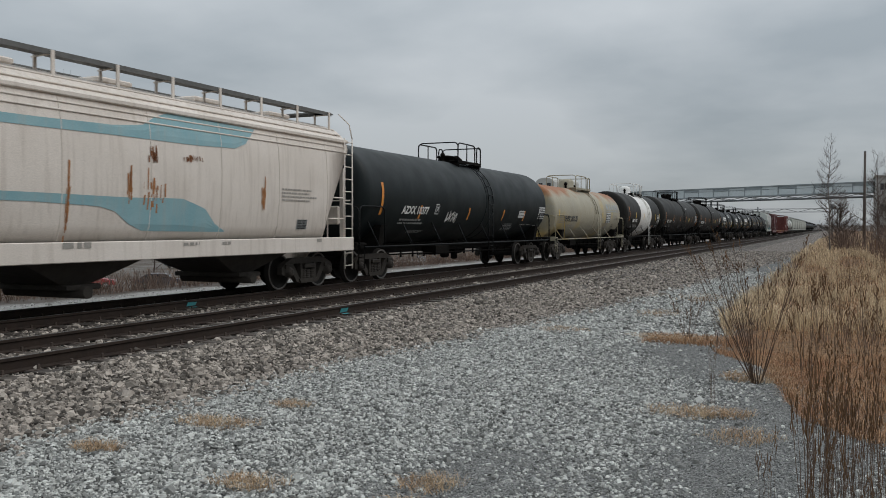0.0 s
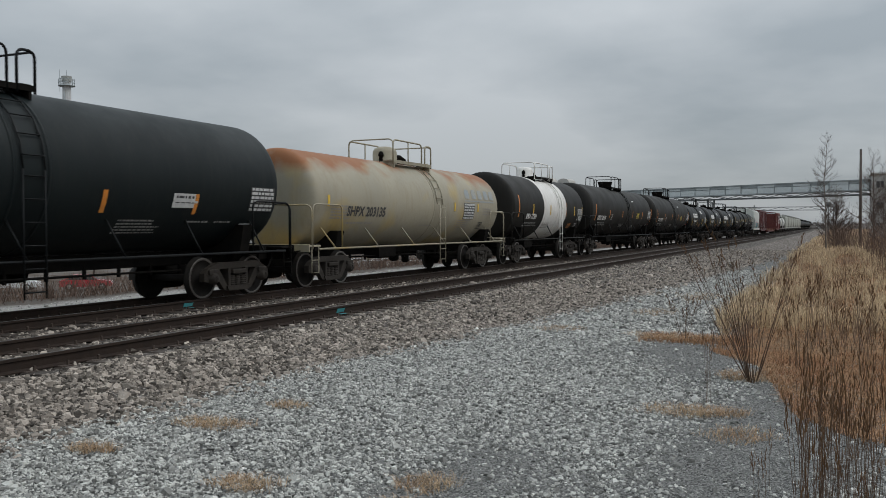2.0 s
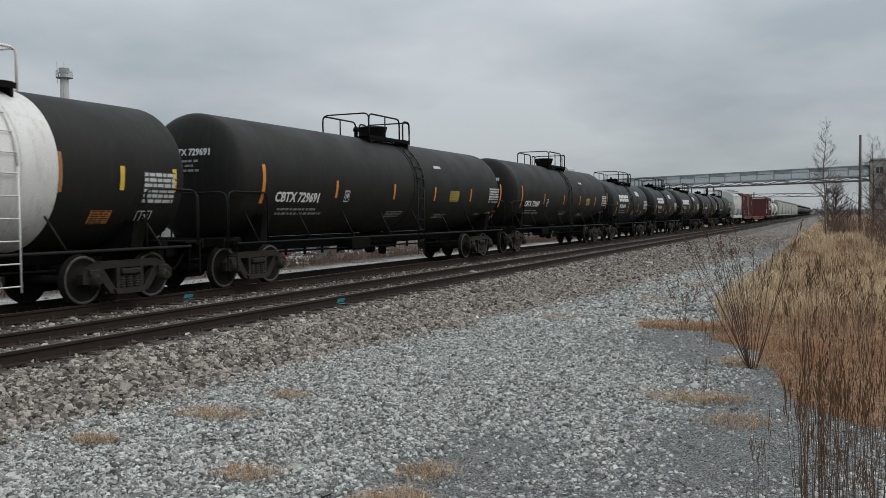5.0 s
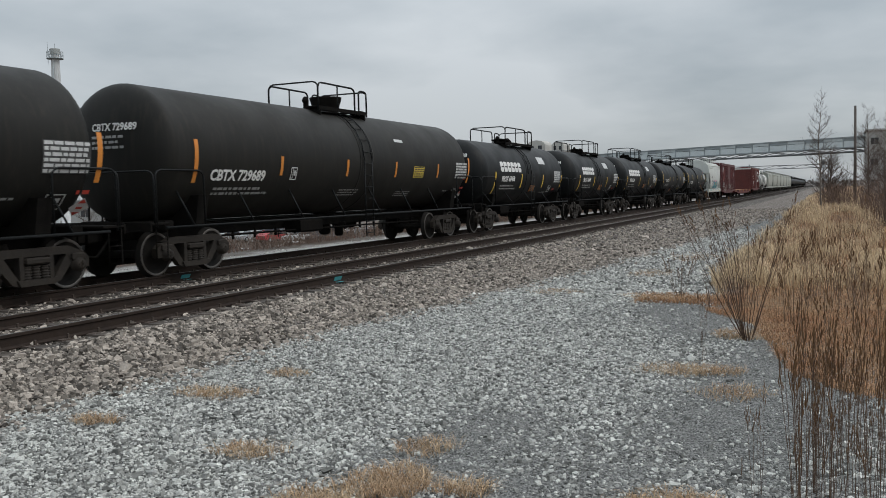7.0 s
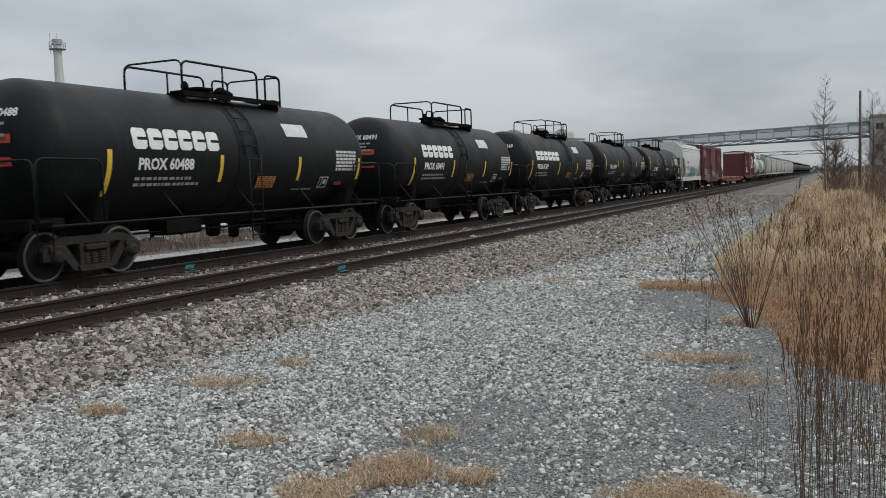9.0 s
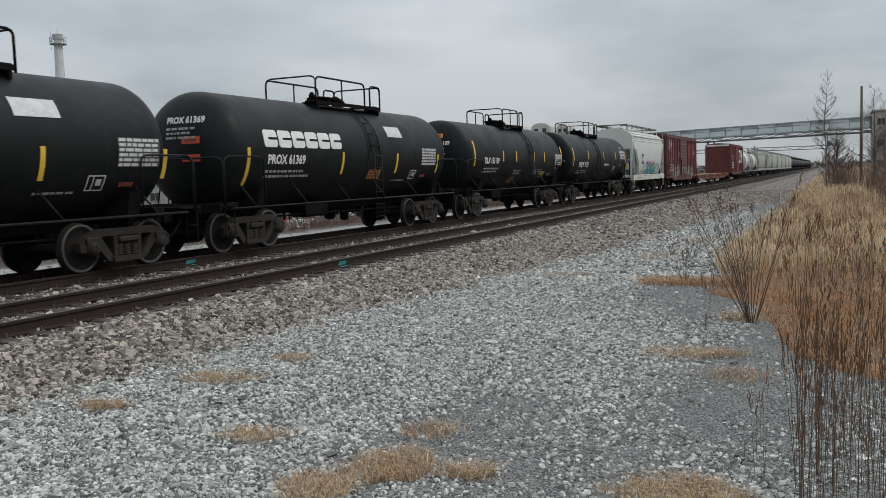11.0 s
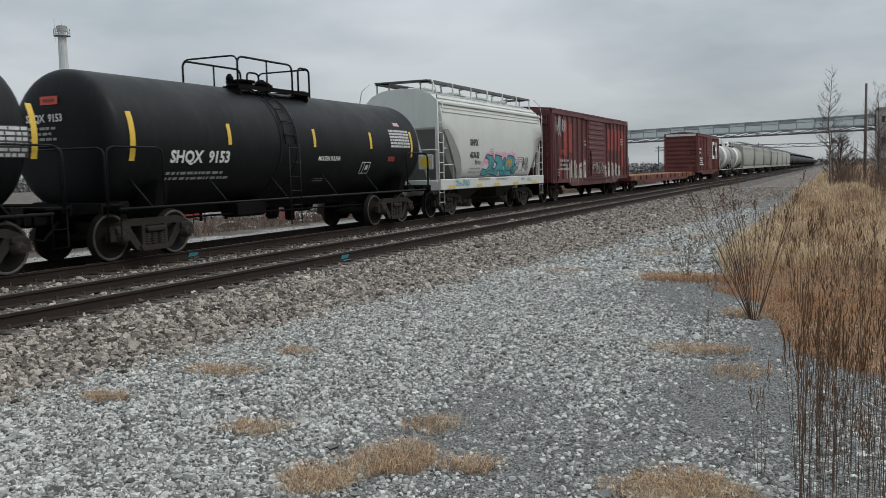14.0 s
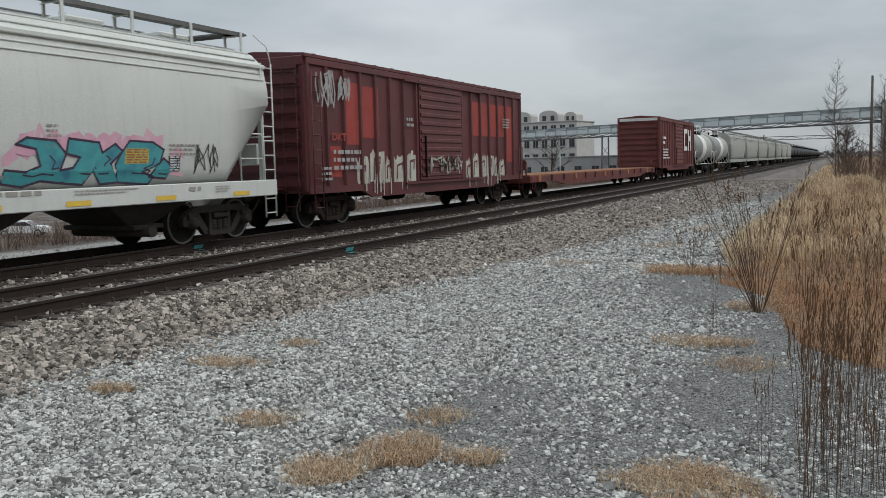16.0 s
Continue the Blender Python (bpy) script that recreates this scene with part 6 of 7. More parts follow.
def building(name, label, x, y, w, d, h, floors, cols, mat, base, gables=(), turn=0.0, wsize=(0.55, 0.55)):
    b = thing(name, label, "building", pose(x, y, base, 0, 0, turn))
    part("wall", Shape().box(0, 0, h / 2, w, d, h), M[mat], b)
    part("cornice", Shape().box(0, 0, h + 0.15, w + 0.5, d + 0.5, 0.35, 0.05), M["concrete"], b)
    fh = h / floors
    for f in range(floors):
        for c in range(cols):
            cx = -w / 2 + w * (c + 0.5) / cols
            win = part("window", Shape().box(cx, -d / 2 - 0.02, fh * (f + 0.52), w / cols * wsize[0], 0.12, fh * wsize[1], 0.02), M["window"], b)
            fr = Shape()
            fr.box(cx, -d / 2 - 0.06, fh * (f + 0.52 - wsize[1] / 2) - 0.08, w / cols * wsize[0] + 0.3, 0.2, 0.16, 0.02)
            fr.box(cx, -d / 2 - 0.1, fh * (f + 0.52), 0.08, 0.06, fh * wsize[1])
            part("window_sill", fr, M["concrete"], win)
    for gx, gw, gh in gables:
        o = [(gx - gw / 2, 0), (gx + gw / 2, 0), (gx + gw / 2, gh * 0.6)]
        o += [(gx + gw / 2 * math.cos(a), gh * 0.6 + gh * 0.4 * math.sin(a)) for a in (0.5, 1.0, 1.57, 2.14, 2.64)]
        o += [(gx - gw / 2, gh * 0.6)]
        g = part("gable", Shape().prism([(a, c + h) for a, c in o], -d / 2 - 0.1, -d / 2 + 5, axis=1), M[mat], b)
        for c in (-0.22, 0.22):
            part("window", Shape().box(gx + gw * c, -d / 2 - 0.15, h + gh * 0.35, gw * 0.2, 0.1, gh * 0.4, 0.02), M["window"], g)
    return b


def chimney():
    """A tall pale stack with a platform near its top."""
    c = thing("smoke_stack", "tall white smoke stack with a railed platform", "chimney", pose(-119.6, 110, LOT_Z))
    h = 27.9 - LOT_Z
    part("shaft", Shape().lathe([(0, 1.2), (h - 1.2, 0.66), (h - 0.9, 0.66)], 2, 24), M["stack_white"], c)
    part("cap", Shape().lathe([(h - 0.9, 0.78), (h - 0.1, 0.86), (h, 0.8)], 2, 24), M["hopper_dark"], c, "sooty grey cap")
    for z in (h - 1.7, h - 13.0):
        p = part("platform", Shape().lathe([(z, 0.7), (z, 1.35), (z + 0.12, 1.35), (z + 0.12, 0.7)], 2, 24), M["bridge_steel"], c)
        s = Shape()
        for i in range(12):
            a = i * math.pi / 6
            s.tube([(1.3 * math.cos(a), 1.3 * math.sin(a), z + 0.1), (1.3 * math.cos(a), 1.3 * math.sin(a), z + 1.15)], 0.04, 4)
        for hh in (0.6, 1.15):
            s.tube([(1.3 * math.cos(i * math.pi / 12), 1.3 * math.sin(i * math.pi / 12), z + hh) for i in range(25)], 0.035, 4)
        part("railing", s, M["bridge_steel"], p)
    s = Shape()
    for k in range(2):
        s.tube([(1.3 * math.cos(2.4 + k), 1.3 * math.sin(2.4 + k), h - 2.5), (1.3 * math.cos(2.4 + k), 1.3 * math.sin(2.4 + k), h + 1.2)], 0.03, 4)
    s.tube([(0.7, -1.2, 2), (0.55, -1.0, h - 3)], 0.06, 5)
    part("lightning_rod", s, M["bridge_steel"], c)
    return c


def parked_car(x, y, turn, mat, van=False):
    c = thing("parked_car", {"car_white": "white", "car_silver": "silver grey", "car_red": "red", "car_dark": "dark blue"}[mat] + (" van" if van else " car") + " parked in the lot behind the tracks", "car", pose(x, y, LOT_Z, 0, 0, turn), "cars in the parking lot")
    h = 1.85 if van else 1.42
    o = [(-2.2, 0.35), (2.2, 0.35), (2.25, 0.62), (2.1, 0.82), (1.05, 0.95), (0.45, h - 0.03), (-1.1 if not van else -2.0, h), (-1.95 if not van else -2.15, 0.98), (-2.25, 0.9), (-2.25, 0.5)]
    s = Shape()
    s.prism(o, -0.88, 0.88, axis=1)
    part("body", s, M[mat], c)
    g = [(0.98, 0.97), (0.42, h - 0.10), (-1.05 if not van else -1.9, h - 0.08), (-1.75 if not van else -2.0, 0.99)]
    for k in (-1, 1):
        part("side_window", Shape().prism(g, k * 0.882 - 0.004, k * 0.882 + 0.004, axis=1), M["window"], c)
    part("windscreen", Shape().add([(1.08, -0.75, 0.965), (1.08, 0.75, 0.965), (0.50, 0.68, h - 0.06), (0.50, -0.68, h - 0.06)], [(0, 1, 2, 3)]), M["window"], c)
    for a in (-1.4, 1.4):
        for k in (-1, 1):
            w = part("wheel", Shape().lathe([(-0.11, 0.2), (-0.11, 0.31), (-0.08, 0.33), (0.08, 0.33), (0.11, 0.31), (0.11, 0.2)], 1, 14, (a, k * 0.82, 0.33)), M["tyre"], c)
            part("rim", Shape().lathe([(-0.12, 0.05), (-0.12, 0.2), (0.12, 0.2), (0.12, 0.05)], 1, 10, (a, k * 0.82, 0.33)), M["steel"], w)
    for k in (-1, 1):
        part("headlight", Shape().box(2.2, k * 0.62, 0.72, 0.1, 0.35, 0.14, 0.03), M["panel_white"], c)
        part("tail_light", Shape().box(-2.24, k * 0.7, 0.8, 0.06, 0.25, 0.16, 0.02), M["red"], c)
    return c


def limb(s, p, d, length, r, depth, rng, droop=0.0, spread=0.55, kids=3):
    """A branch and its twigs."""
    pts, rad = [p], [r]
    n = 4
    for i in range(n):
        d = (d + Vector((rng.uniform(-1, 1), rng.uniform(-1, 1), rng.uniform(-0.6, 0.8) - droop)) * 0.13).normalized()
        pts.append(pts[-1] + d * (length / n))
        rad.append(r * (1 - 0.6 * (i + 1) / n))
    s.tube(pts, rad, 5 if r > 0.03 else 3, cap=False)
    if depth:
        for i in range(kids):
            q = rng.uniform(0.3, 1.0) * (len(pts) - 1)
            a = int(min(q, len(pts) - 2))
            base = pts[a].lerp(pts[a + 1], q - a)
            side = Vector((rng.uniform(-1, 1), rng.uniform(-1, 1), rng.uniform(-0.1, 0.8))).normalized()
            limb(s, base, (d * (1 - spread) + side * spread).normalized(), length * rng.uniform(0.4, 0.65), r * 0.5, depth - 1, rng, droop, spread, kids)


def bare_tree(x, y, z, h, r, seed, label, crown_from=0.25, mat="bark", wide=0.4, n=18):
    rng = random.Random(seed)
    t = thing("bare_tree", label, "tree", pose(x, y, z))
    s = Shape()
    pts = [Vector((0, 0, -0.3))]
    for i in range(8):
        pts.append(pts[-1] + Vector((rng.uniform(-0.04, 0.04) * h * 0.3, rng.uniform(-0.04, 0.04) * h * 0.3, h / 8)))
    s.tube(pts, [r * (1 - 0.92 * i / 8) for i in range(9)], 8)
    part("trunk", s, M[mat], t)
    c = Shape()
    for i in range(n):
        q = crown_from + (1 - crown_from) * (i + rng.random()) / n
        a = int(min(q * 8, 7))
        base = pts[a].lerp(pts[a + 1], q * 8 - a)
        an = rng.uniform(0, 6.28)
        ln = h * wide * (1.15 - q) * rng.uniform(0.6, 1.1) + 0.25
        limb(c, base, Vector((math.cos(an), math.sin(an), rng.uniform(0.5, 1.1))).normalized(), ln, r * 0.42 * (1.1 - q) + 0.008, 3, rng, 0.0, 0.5, 3)
    part("crown", c, M["twig"], t)
    return t


footbridge()
pipe_bridge()
chimney()
building("apartment_building", "pale plaster building with rounded gables", -97.0, 276, 44, 14, 14.2 - LOT_Z, 4, 14, "pale_wall", LOT_Z, gables=((-19, 5, 4.2), (3, 6.5, 3.8), (12.5, 6.5, 3.8), (20, 4, 3.0)), turn=-8)
building("low_shed", "low grey workshop beyond the parking lot", -62.0, 215, 26, 10, 6.5, 1, 6, "concrete", LOT_Z, wsize=(0.4, 0.3))
building("low_shed", "long low grey workshop beyond the parking lot", -150.0, 170, 60, 14, 6.0, 1, 12, "concrete", LOT_Z, turn=30, wsize=(0.4, 0.3))
building("bridge_tower", "grey concrete building where the bridge lands", 15.6, 170, 20, 10, 10.6, 3, 8, "concrete", 0.0, wsize=(0.45, 0.3))
rng = random.Random(21)
for i in range(26):
    mt = ("car_white", "car_silver", "car_red", "car_dark", "car_white")[rng.randrange(5)]
    row = i % 2
    k = i // 2
    parked_car(-37 - 4.0 * k - rng.uniform(0, 0.4), 88 + 14 * row + 0.8 * k + rng.uniform(-0.4, 0.4), 75 + rng.uniform(-4, 4) + 180 * rng.randrange(2), mt, rng.random() < 0.25)
for i in range(8):
    parked_car(-41 - 5.5 * i + rng.uniform(-0.4, 0.4), 74 - 3.5 * i, 40 + rng.uniform(-4, 4), ("car_red", "car_white", "car_silver", "car_dark")[i % 4])
pole = thing("utility_pole", "weathered timber utility pole in the brush", "pole", pose(2.24, 95, 0))
part("shaft", Shape().tube([(0, 0, -0.5), (0, 0, 9.4)], [0.16, 0.11], 10), M["pole_wood"], pole)
part("cap", Shape().lathe([(9.38, 0.12), (9.44, 0.10)], 2, 10), M["dark_steel"], pole)
lamp = thing("street_lamp", "dark lamp post beyond the brush", "street lamp", pose(-0.8, 120, 0))
part("post", Shape().tube([(0, 0, -0.3), (0, 0, 4.4)], 0.08, 8), M["dark_steel"], lamp)
part("lantern", Shape().lathe([(4.35, 0.1), (4.45, 0.32), (4.85, 0.25), (5.0, 0.05)], 2, 10), M["dark_steel"], lamp)
for k, x in enumerate((-46, -58)):
    lm = thing("street_lamp", "pale lot lamp post", "street lamp", pose(x, 150 + 12 * k, LOT_Z))
    part("post", Shape().tube([(0, 0, -0.2), (0, 0, 8.2)], 0.1, 8), M["steel"], lm)
    part("lantern", Shape().box(0.4, 0, 8.25, 1.0, 0.35, 0.18, 0.05), M["steel"], lm)
bare_tree(-0.62, 75, 0, 9.2, 0.075, 3, "slim bare birch in the brush by the track", 0.3, wide=0.17, n=46)
bare_tree(0.1, 90, 0, 5.4, 0.10, 4, "dense bare thorn tree in the brush", 0.05, "twig", 0.36, 80)
bare_tree(3.1, 84, 0, 8.6, 0.09, 14, "bare tree in the brush by the pole", 0.15, "twig", 0.26, 44)
bare_tree(4.2, 78, 0, 7.4, 0.09, 15, "bare tree in the brush by the pole", 0.1, "twig", 0.3, 44)
bare_tree(3.2, 60, 0, 5.6, 0.06, 5, "slender bare sapling in the brush", 0.2, "twig", 0.3, 16)
bare_tree(2.6, 50, 0, 4.2, 0.05, 6, "bare sapling in the brush", 0.2, "twig", 0.35, 16)
bare_tree(5.0, 70, 0, 7.0, 0.09, 7, "bare tree in the brush", 0.2, "twig", 0.35, 18)
bare_tree(-60, 190, LOT_Z, 11.5, 0.3, 8, "spreading bare tree behind the parking lot", 0.2, "twig", 0.6, 20)
for i in range(9):
    bare_tree(2.2 + 0.55 * i, 42 + 7 * ((i * 5) % 9), 0, 3.2 + 0.35 * (i % 5), 0.04, 60 + i, "bare sapling in the brush", 0.1, "twig", 0.4, 14)
for i in range(9):
    bare_tree(-34 - 9 * i - (i % 3) * 3, 95 + 7 * (i % 4) - 4 * i, LOT_Z, 5.5 + (i % 3), 0.10, 30 + i, "bare scrub tree on the slope behind the track", 0.15, "twig", 0.45, 14)


def far_wood(name, label, spans, z, seed, h, size=1.6, mat="far_brush", spread=(3, 6)):
    """A distant belt of bare woods: many small uneven clumps."""
    rng = np.random.default_rng(seed)
    vs, fs = [], []
    for (x0, y0, x1, y1, n) in spans:
        for i in range(n):
            k = rng.random()
            c = np.array([x0 + (x1 - x0) * k + rng.normal() * spread[0], y0 + (y1 - y0) * k + rng.normal() * spread[1], z + h * rng.random() ** 1.3])
            o = len(vs)
            for j in range(5):
                d = rng.normal(size=3)
                vs.append(tuple(c + d / np.linalg.norm(d) * size * np.array([1.0, 1.0, 0.85]) * rng.uniform(0.4, 1.2)))
            fs += [(o, o + 1, o + 2), (o, o + 2, o + 3), (o, o + 3, o + 4), (o + 1, o + 3, o + 4)]
    s = Shape()
    s.add(vs, fs)
    return tagged(part(name, s, M[mat]), label, "woods", kind="stuff")


far_wood("far_woods", "distant belt of bare grey-brown woods, paled by painted haze", [(-420, 420, -60, 560, 9000), (-60, 560, 60, 620, 2600), (30, 260, 120, 420, 2600), (-420, 420, -420, 60, 5000)], -3.5, 5, 7)


# ---- grass, brush and weeds ----
def blades(count, place, height, width, lean, seed, three=True):
    """Many thin bent blades; place(rng) gives x, y."""
    rng = np.random.default_rng(seed)
    s = Shape()
    for i in range(count):
        x, y = place(rng)
        z = lie(x, y) - 0.02
        h = height * rng.uniform(0.45, 1.15)
        a = rng.uniform(0, 6.283)
        c, q = math.cos(a), math.sin(a)
        b = rng.uniform(0, 6.283)
        lx, ly = math.cos(b) * lean * h * rng.uniform(0.2, 1.3), math.sin(b) * lean * h * rng.uniform(0.2, 1.3)
        w = width * rng.uniform(0.6, 1.3)
        o = len(s.v)
        s.v += [(x - c * w, y - q * w, z), (x + c * w, y + q * w, z), (x + lx * 0.35 + c * w * 0.8, y + ly * 0.35 + q * w * 0.8, z + h * 0.6), (x + lx * 0.35 - c * w * 0.8, y + ly * 0.35 - q * w * 0.8, z + h * 0.6), (x + lx, y + ly, z + h * (1 - 0.35 * lean))]
        s.f += [(o, o + 1, o + 2, o + 3), (o + 3, o + 2, o + 4)]
        s.s += [False, False]
    return s


def in_verge(y0, y1, depth, power=1.0):
    def place(rng):
        y = y0 + (y1 - y0) * rng.random() ** power
        x0 = verge_edge(y)
        return x0 + depth * rng.random() ** 1.15 * (1 + y / 40), y
    return place


def blob(cx, cy, rx, ry):
    def place(rng):
        a, k = rng.uniform(0, 6.283), rng.random() ** 0.6
        k *= 1.0 + 0.5 * noise.noise(Vector((math.cos(a) * 1.6 + cx, math.sin(a) * 1.6 + cy, 4)))
        return cx + rx * k * math.cos(a), cy + ry * k * math.sin(a)
    return place




def patchy(place, low, seed):
    """Keeps a place only where a slow noise is high."""
    def again(rng):
        for k in range(12):
            x, y = place(rng)
            if noise.noise(Vector((x * 0.8, y * 0.22, seed))) > low:
                break
        return x, y
    return again


tagged(part("dry_grass", blades(13000, patchy(in_verge(17, 75, 4.2, 1.3), 0.0, 5), 0.56, 0.006, 0.6, 1), M["straw"]), "tall pale dry grass in patches on the verge", "grass", kind="stuff")
tagged(part("dead_weeds", blades(4000, patchy(in_verge(14, 75, 4.5, 1.3), -0.2, 8), 0.62, 0.0045, 0.45, 4), M["brush"]), "thin dead brown weeds among the grass", "weeds", kind="stuff")
tagged(part("dead_grass", blades(14000, in_verge(20, 75, 4.2, 1.4), 0.26, 0.007, 1.1, 6), M["straw_red"]), "low rusty litter between the grass patches", "grass", kind="stuff")
tagged(part("dead_grass", blades(30000, in_verge(8.6, 30, 3.4, 1.3), 0.15, 0.0035, 1.2, 2), M["straw_red"]), "low rusty dead grass and litter under the weeds", "grass", kind="stuff")
tagged(part("dead_grass", blades(16000, in_verge(8.3, 14, 1.9, 1.0), 0.13, 0.004, 1.35, 77), M["straw_red"]), "matted rusty litter at the foot of the weeds", "grass", kind="stuff")
tagged(part("dry_grass", blades(4200, patchy(in_verge(15.5, 26, 3.4, 1.1), 0.0, 3), 0.5, 0.004, 0.7, 78), M["straw"]), "pale dry grass between the weeds", "grass", kind="stuff")
tagged(part("dead_grass", blades(2600, lambda g: (-3.0 + 1.7 * g.random(), 14.6 + 0.9 * g.random() + g.normal() * 0.12), 0.15, 0.004, 1.3, 79), M["straw_red"]), "rusty tongue of dead grass across the road edge", "grass", kind="stuff")
tagged(part("dry_grass_far", blades(9000, in_verge(60, 200, 9, 1.3), 0.45, 0.03, 0.5, 3), M["straw"]), "far dry grass along the track", "grass", kind="stuff")
PATCH = [(-5.5, 6.76, 0.42, 0.22, 320), (-5.82, 5.56, 0.26, 0.13, 200), (-3.95, 5.23, 0.26, 0.18, 220), (-4.64, 15.57, 0.45, 0.5, 260), (-5.29, 7.76, 0.25, 0.15, 120),
         (-2.73, 5.78, 0.22, 0.2, 160), (-2.5, 15.2, 0.8, 0.5, 1100), (-1.25, 9.15, 0.55, 0.25, 420), (-2.9, 4.5, 0.28, 0.3, 520), (-2.62, 4.95, 0.30, 0.34, 700), (-0.75, 5.0, 0.42, 0.30, 900),
         (-2.1, 5.0, 0.2, 0.15, 200), (-3.6, 19.5, 0.5, 0.9, 300), (-3.3, 24, 0.6, 1.5, 400), (-0.75, 8.2, 0.3, 0.3, 160), (-0.9, 11.5, 0.5, 0.4, 500)]
for i, (cx, cy, rx, ry, n) in enumerate(PATCH):
    tagged(part("straw_patch", blades(n * 2, blob(cx, cy, rx, ry), 0.14, 0.0024, 1.3, 50 + i), M["straw_flat"]), "flattened patch of dry straw grass in the gravel", "grass", group="straw patches on the road", kind="stuff")
tagged(part("thorn_thicket", blades(700, blob(0.5, 88, 1.5, 6.0), 2.9, 0.009, 0.9, 71), M["brush"]), "dense brown thicket of twigs by the track", "brush", kind="stuff")
tagged(part("thorn_thicket", blades(2600, lambda rng: (1.8 + 6 * rng.random(), 38 + 45 * rng.random()), 2.7, 0.009, 0.6, 72), M["brush"]), "brown thicket of twigs on the verge", "brush", kind="stuff")
tagged(part("slope_brush", blades(30000, lambda rng: (-20.2 - 5.5 * rng.random() ** 1.2, -2 + 110 * rng.random()), 1.15, 0.007, 1.1, 9), M["brush"]), "brown brush on the slope behind the far track", "brush", kind="stuff")


def weed(seed, h, stems=1, splay=0.12, heads=True):
    """Dead weed: tapered stems, short side shoots and seed heads."""
    rng = random.Random(seed)
    s, q = Shape(), Shape()
    for i in range(stems):
        a = rng.uniform(0, 6.283)
        d = Vector((math.cos(a) * splay * rng.uniform(0.3, 1.3), math.sin(a) * splay * rng.uniform(0.3, 1.3), 1)).normalized()
        hh = h * rng.uniform(0.7, 1.05)
        p = Vector((math.cos(a) * 0.03, math.sin(a) * 0.03, -0.05))
        pts = [p]
        for j in range(5):
            d = (d + Vector((rng.uniform(-0.07, 0.07), rng.uniform(-0.07, 0.07), 0.02))).normalized()
            pts.append(pts[-1] + d * hh / 5)
        r = 0.0022 + 0.0022 * h
        s.tube(pts, [r * (1 - 0.7 * j / 5) for j in range(6)], 4, cap=False)
        for j in range(rng.randrange(3, 8)):
            k = rng.uniform(1.6, 4.8)
            b = pts[int(k)].lerp(pts[int(k) + 1], k % 1)
            an = rng.uniform(0, 6.283)
            e = b + (d * 0.8 + Vector((math.cos(an), math.sin(an), 0)) * 0.45) * hh * rng.uniform(0.05, 0.16)
            s.tube([b, e], [r * 0.5, r * 0.25], 3, cap=False)
            if heads and k > 3.4:
                q.tube([b.lerp(e, 0.7), b.lerp(e, 1.05), e + d * 0.03], [0.002, 0.0055, 0.002], 4, cap=False)
        if heads:
            t = pts[-1]
            n = rng.randrange(3, 7)
            for j in range(n):
                c = t - d * (0.03 * j) + Vector((rng.uniform(-0.015, 0.015), rng.uniform(-0.015, 0.015), 0))
                q.tube([c - d * 0.02, c, c + d * 0.025], [0.002, rng.uniform(0.005, 0.0085), 0.002], 5, cap=False)
    return s, q


def weed_thing(name, label, category, x, y, data, group=""):
    t = thing(name, label, category, pose(x, y, lie(x, y)), group)
    part("stem", data[0], M["stem"], t)
    if data[1].v:
        tagged(part("seed_head", data[1], M["seed"], t), kind="stuff")
    return t


# the shrub at the road's edge, with many splayed stems
weed_thing("weed_shrub", "bare brown weed shrub with splayed stems at the road edge", "shrub", -0.89, 11.2, weed(101, 1.85, 22, 0.5))
weed_thing("weed_shrub", "small bare weed shrub in the gravel", "shrub", -2.32, 15.2, weed(102, 0.85, 12, 0.5))
KINDS = [weed(200 + i, 1.0, 1 + i % 3, 0.10) for i in range(6)]
KIND_MESH = [(a.mesh("stem"), b.mesh("seed_head")) for a, b in KINDS]
rng = random.Random(31)
NEAR_WEEDS = [(-0.13 + 0.55 * rng.random() ** 1.1, rng.uniform(4.7, 6.9), rng.uniform(0.55, 1.25)) for i in range(62)]
NEAR_WEEDS += [(-0.16 + rng.uniform(-0.02, 0.03), rng.uniform(5.4, 6.1), rng.uniform(1.1, 1.5)) for i in range(5)]
NEAR_WEEDS += [(-0.38, 5.42, 0.75), (-0.36, 5.5, 0.72), (-0.41, 5.1, 0.45), (-1.23, 9.63, 0.95), (-1.21, 9.7, 0.7), (-0.55, 6.9, 0.4)]
for i, (x, y, h) in enumerate(NEAR_WEEDS):
    t = thing("dead_weed", "thin dead weed stalk with brown seed heads", "weed", pose(x, y, lie(x, y), 0, 0, rng.uniform(0, 360)), "weeds by the road")
    t.scale = (h * 0.5, h * 0.5, h)
    a, b = KIND_MESH[i % 6]
    part("stem", a, M["stem"], t)
    tagged(part("seed_head", b, M["seed"], t), kind="stuff")


def weed_field(count, place, h, seed, hmin=0.5, top=True):
    s, q = Shape(), Shape()
    rng = np.random.default_rng(seed)
    for i in range(count):
        x, y = place(rng)
        a, b = KINDS[i % 6]
        an, sc = rng.uniform(0, 6.283), h * rng.uniform(hmin, 1.1)
        m = Matrix.Translation((x, y, lie(x, y))) @ Matrix.Rotation(an, 4, "Z") @ Matrix.Diagonal((sc, sc, sc, 1))
        for src, dst in ((a, s), (b, q)):
            o = len(dst.v)
            dst.v += [tuple(m @ Vector(v)) for v in src.v]
            dst.f += [tuple(k + o for k in f) for f in src.f]
            dst.s += src.s
    return s, q


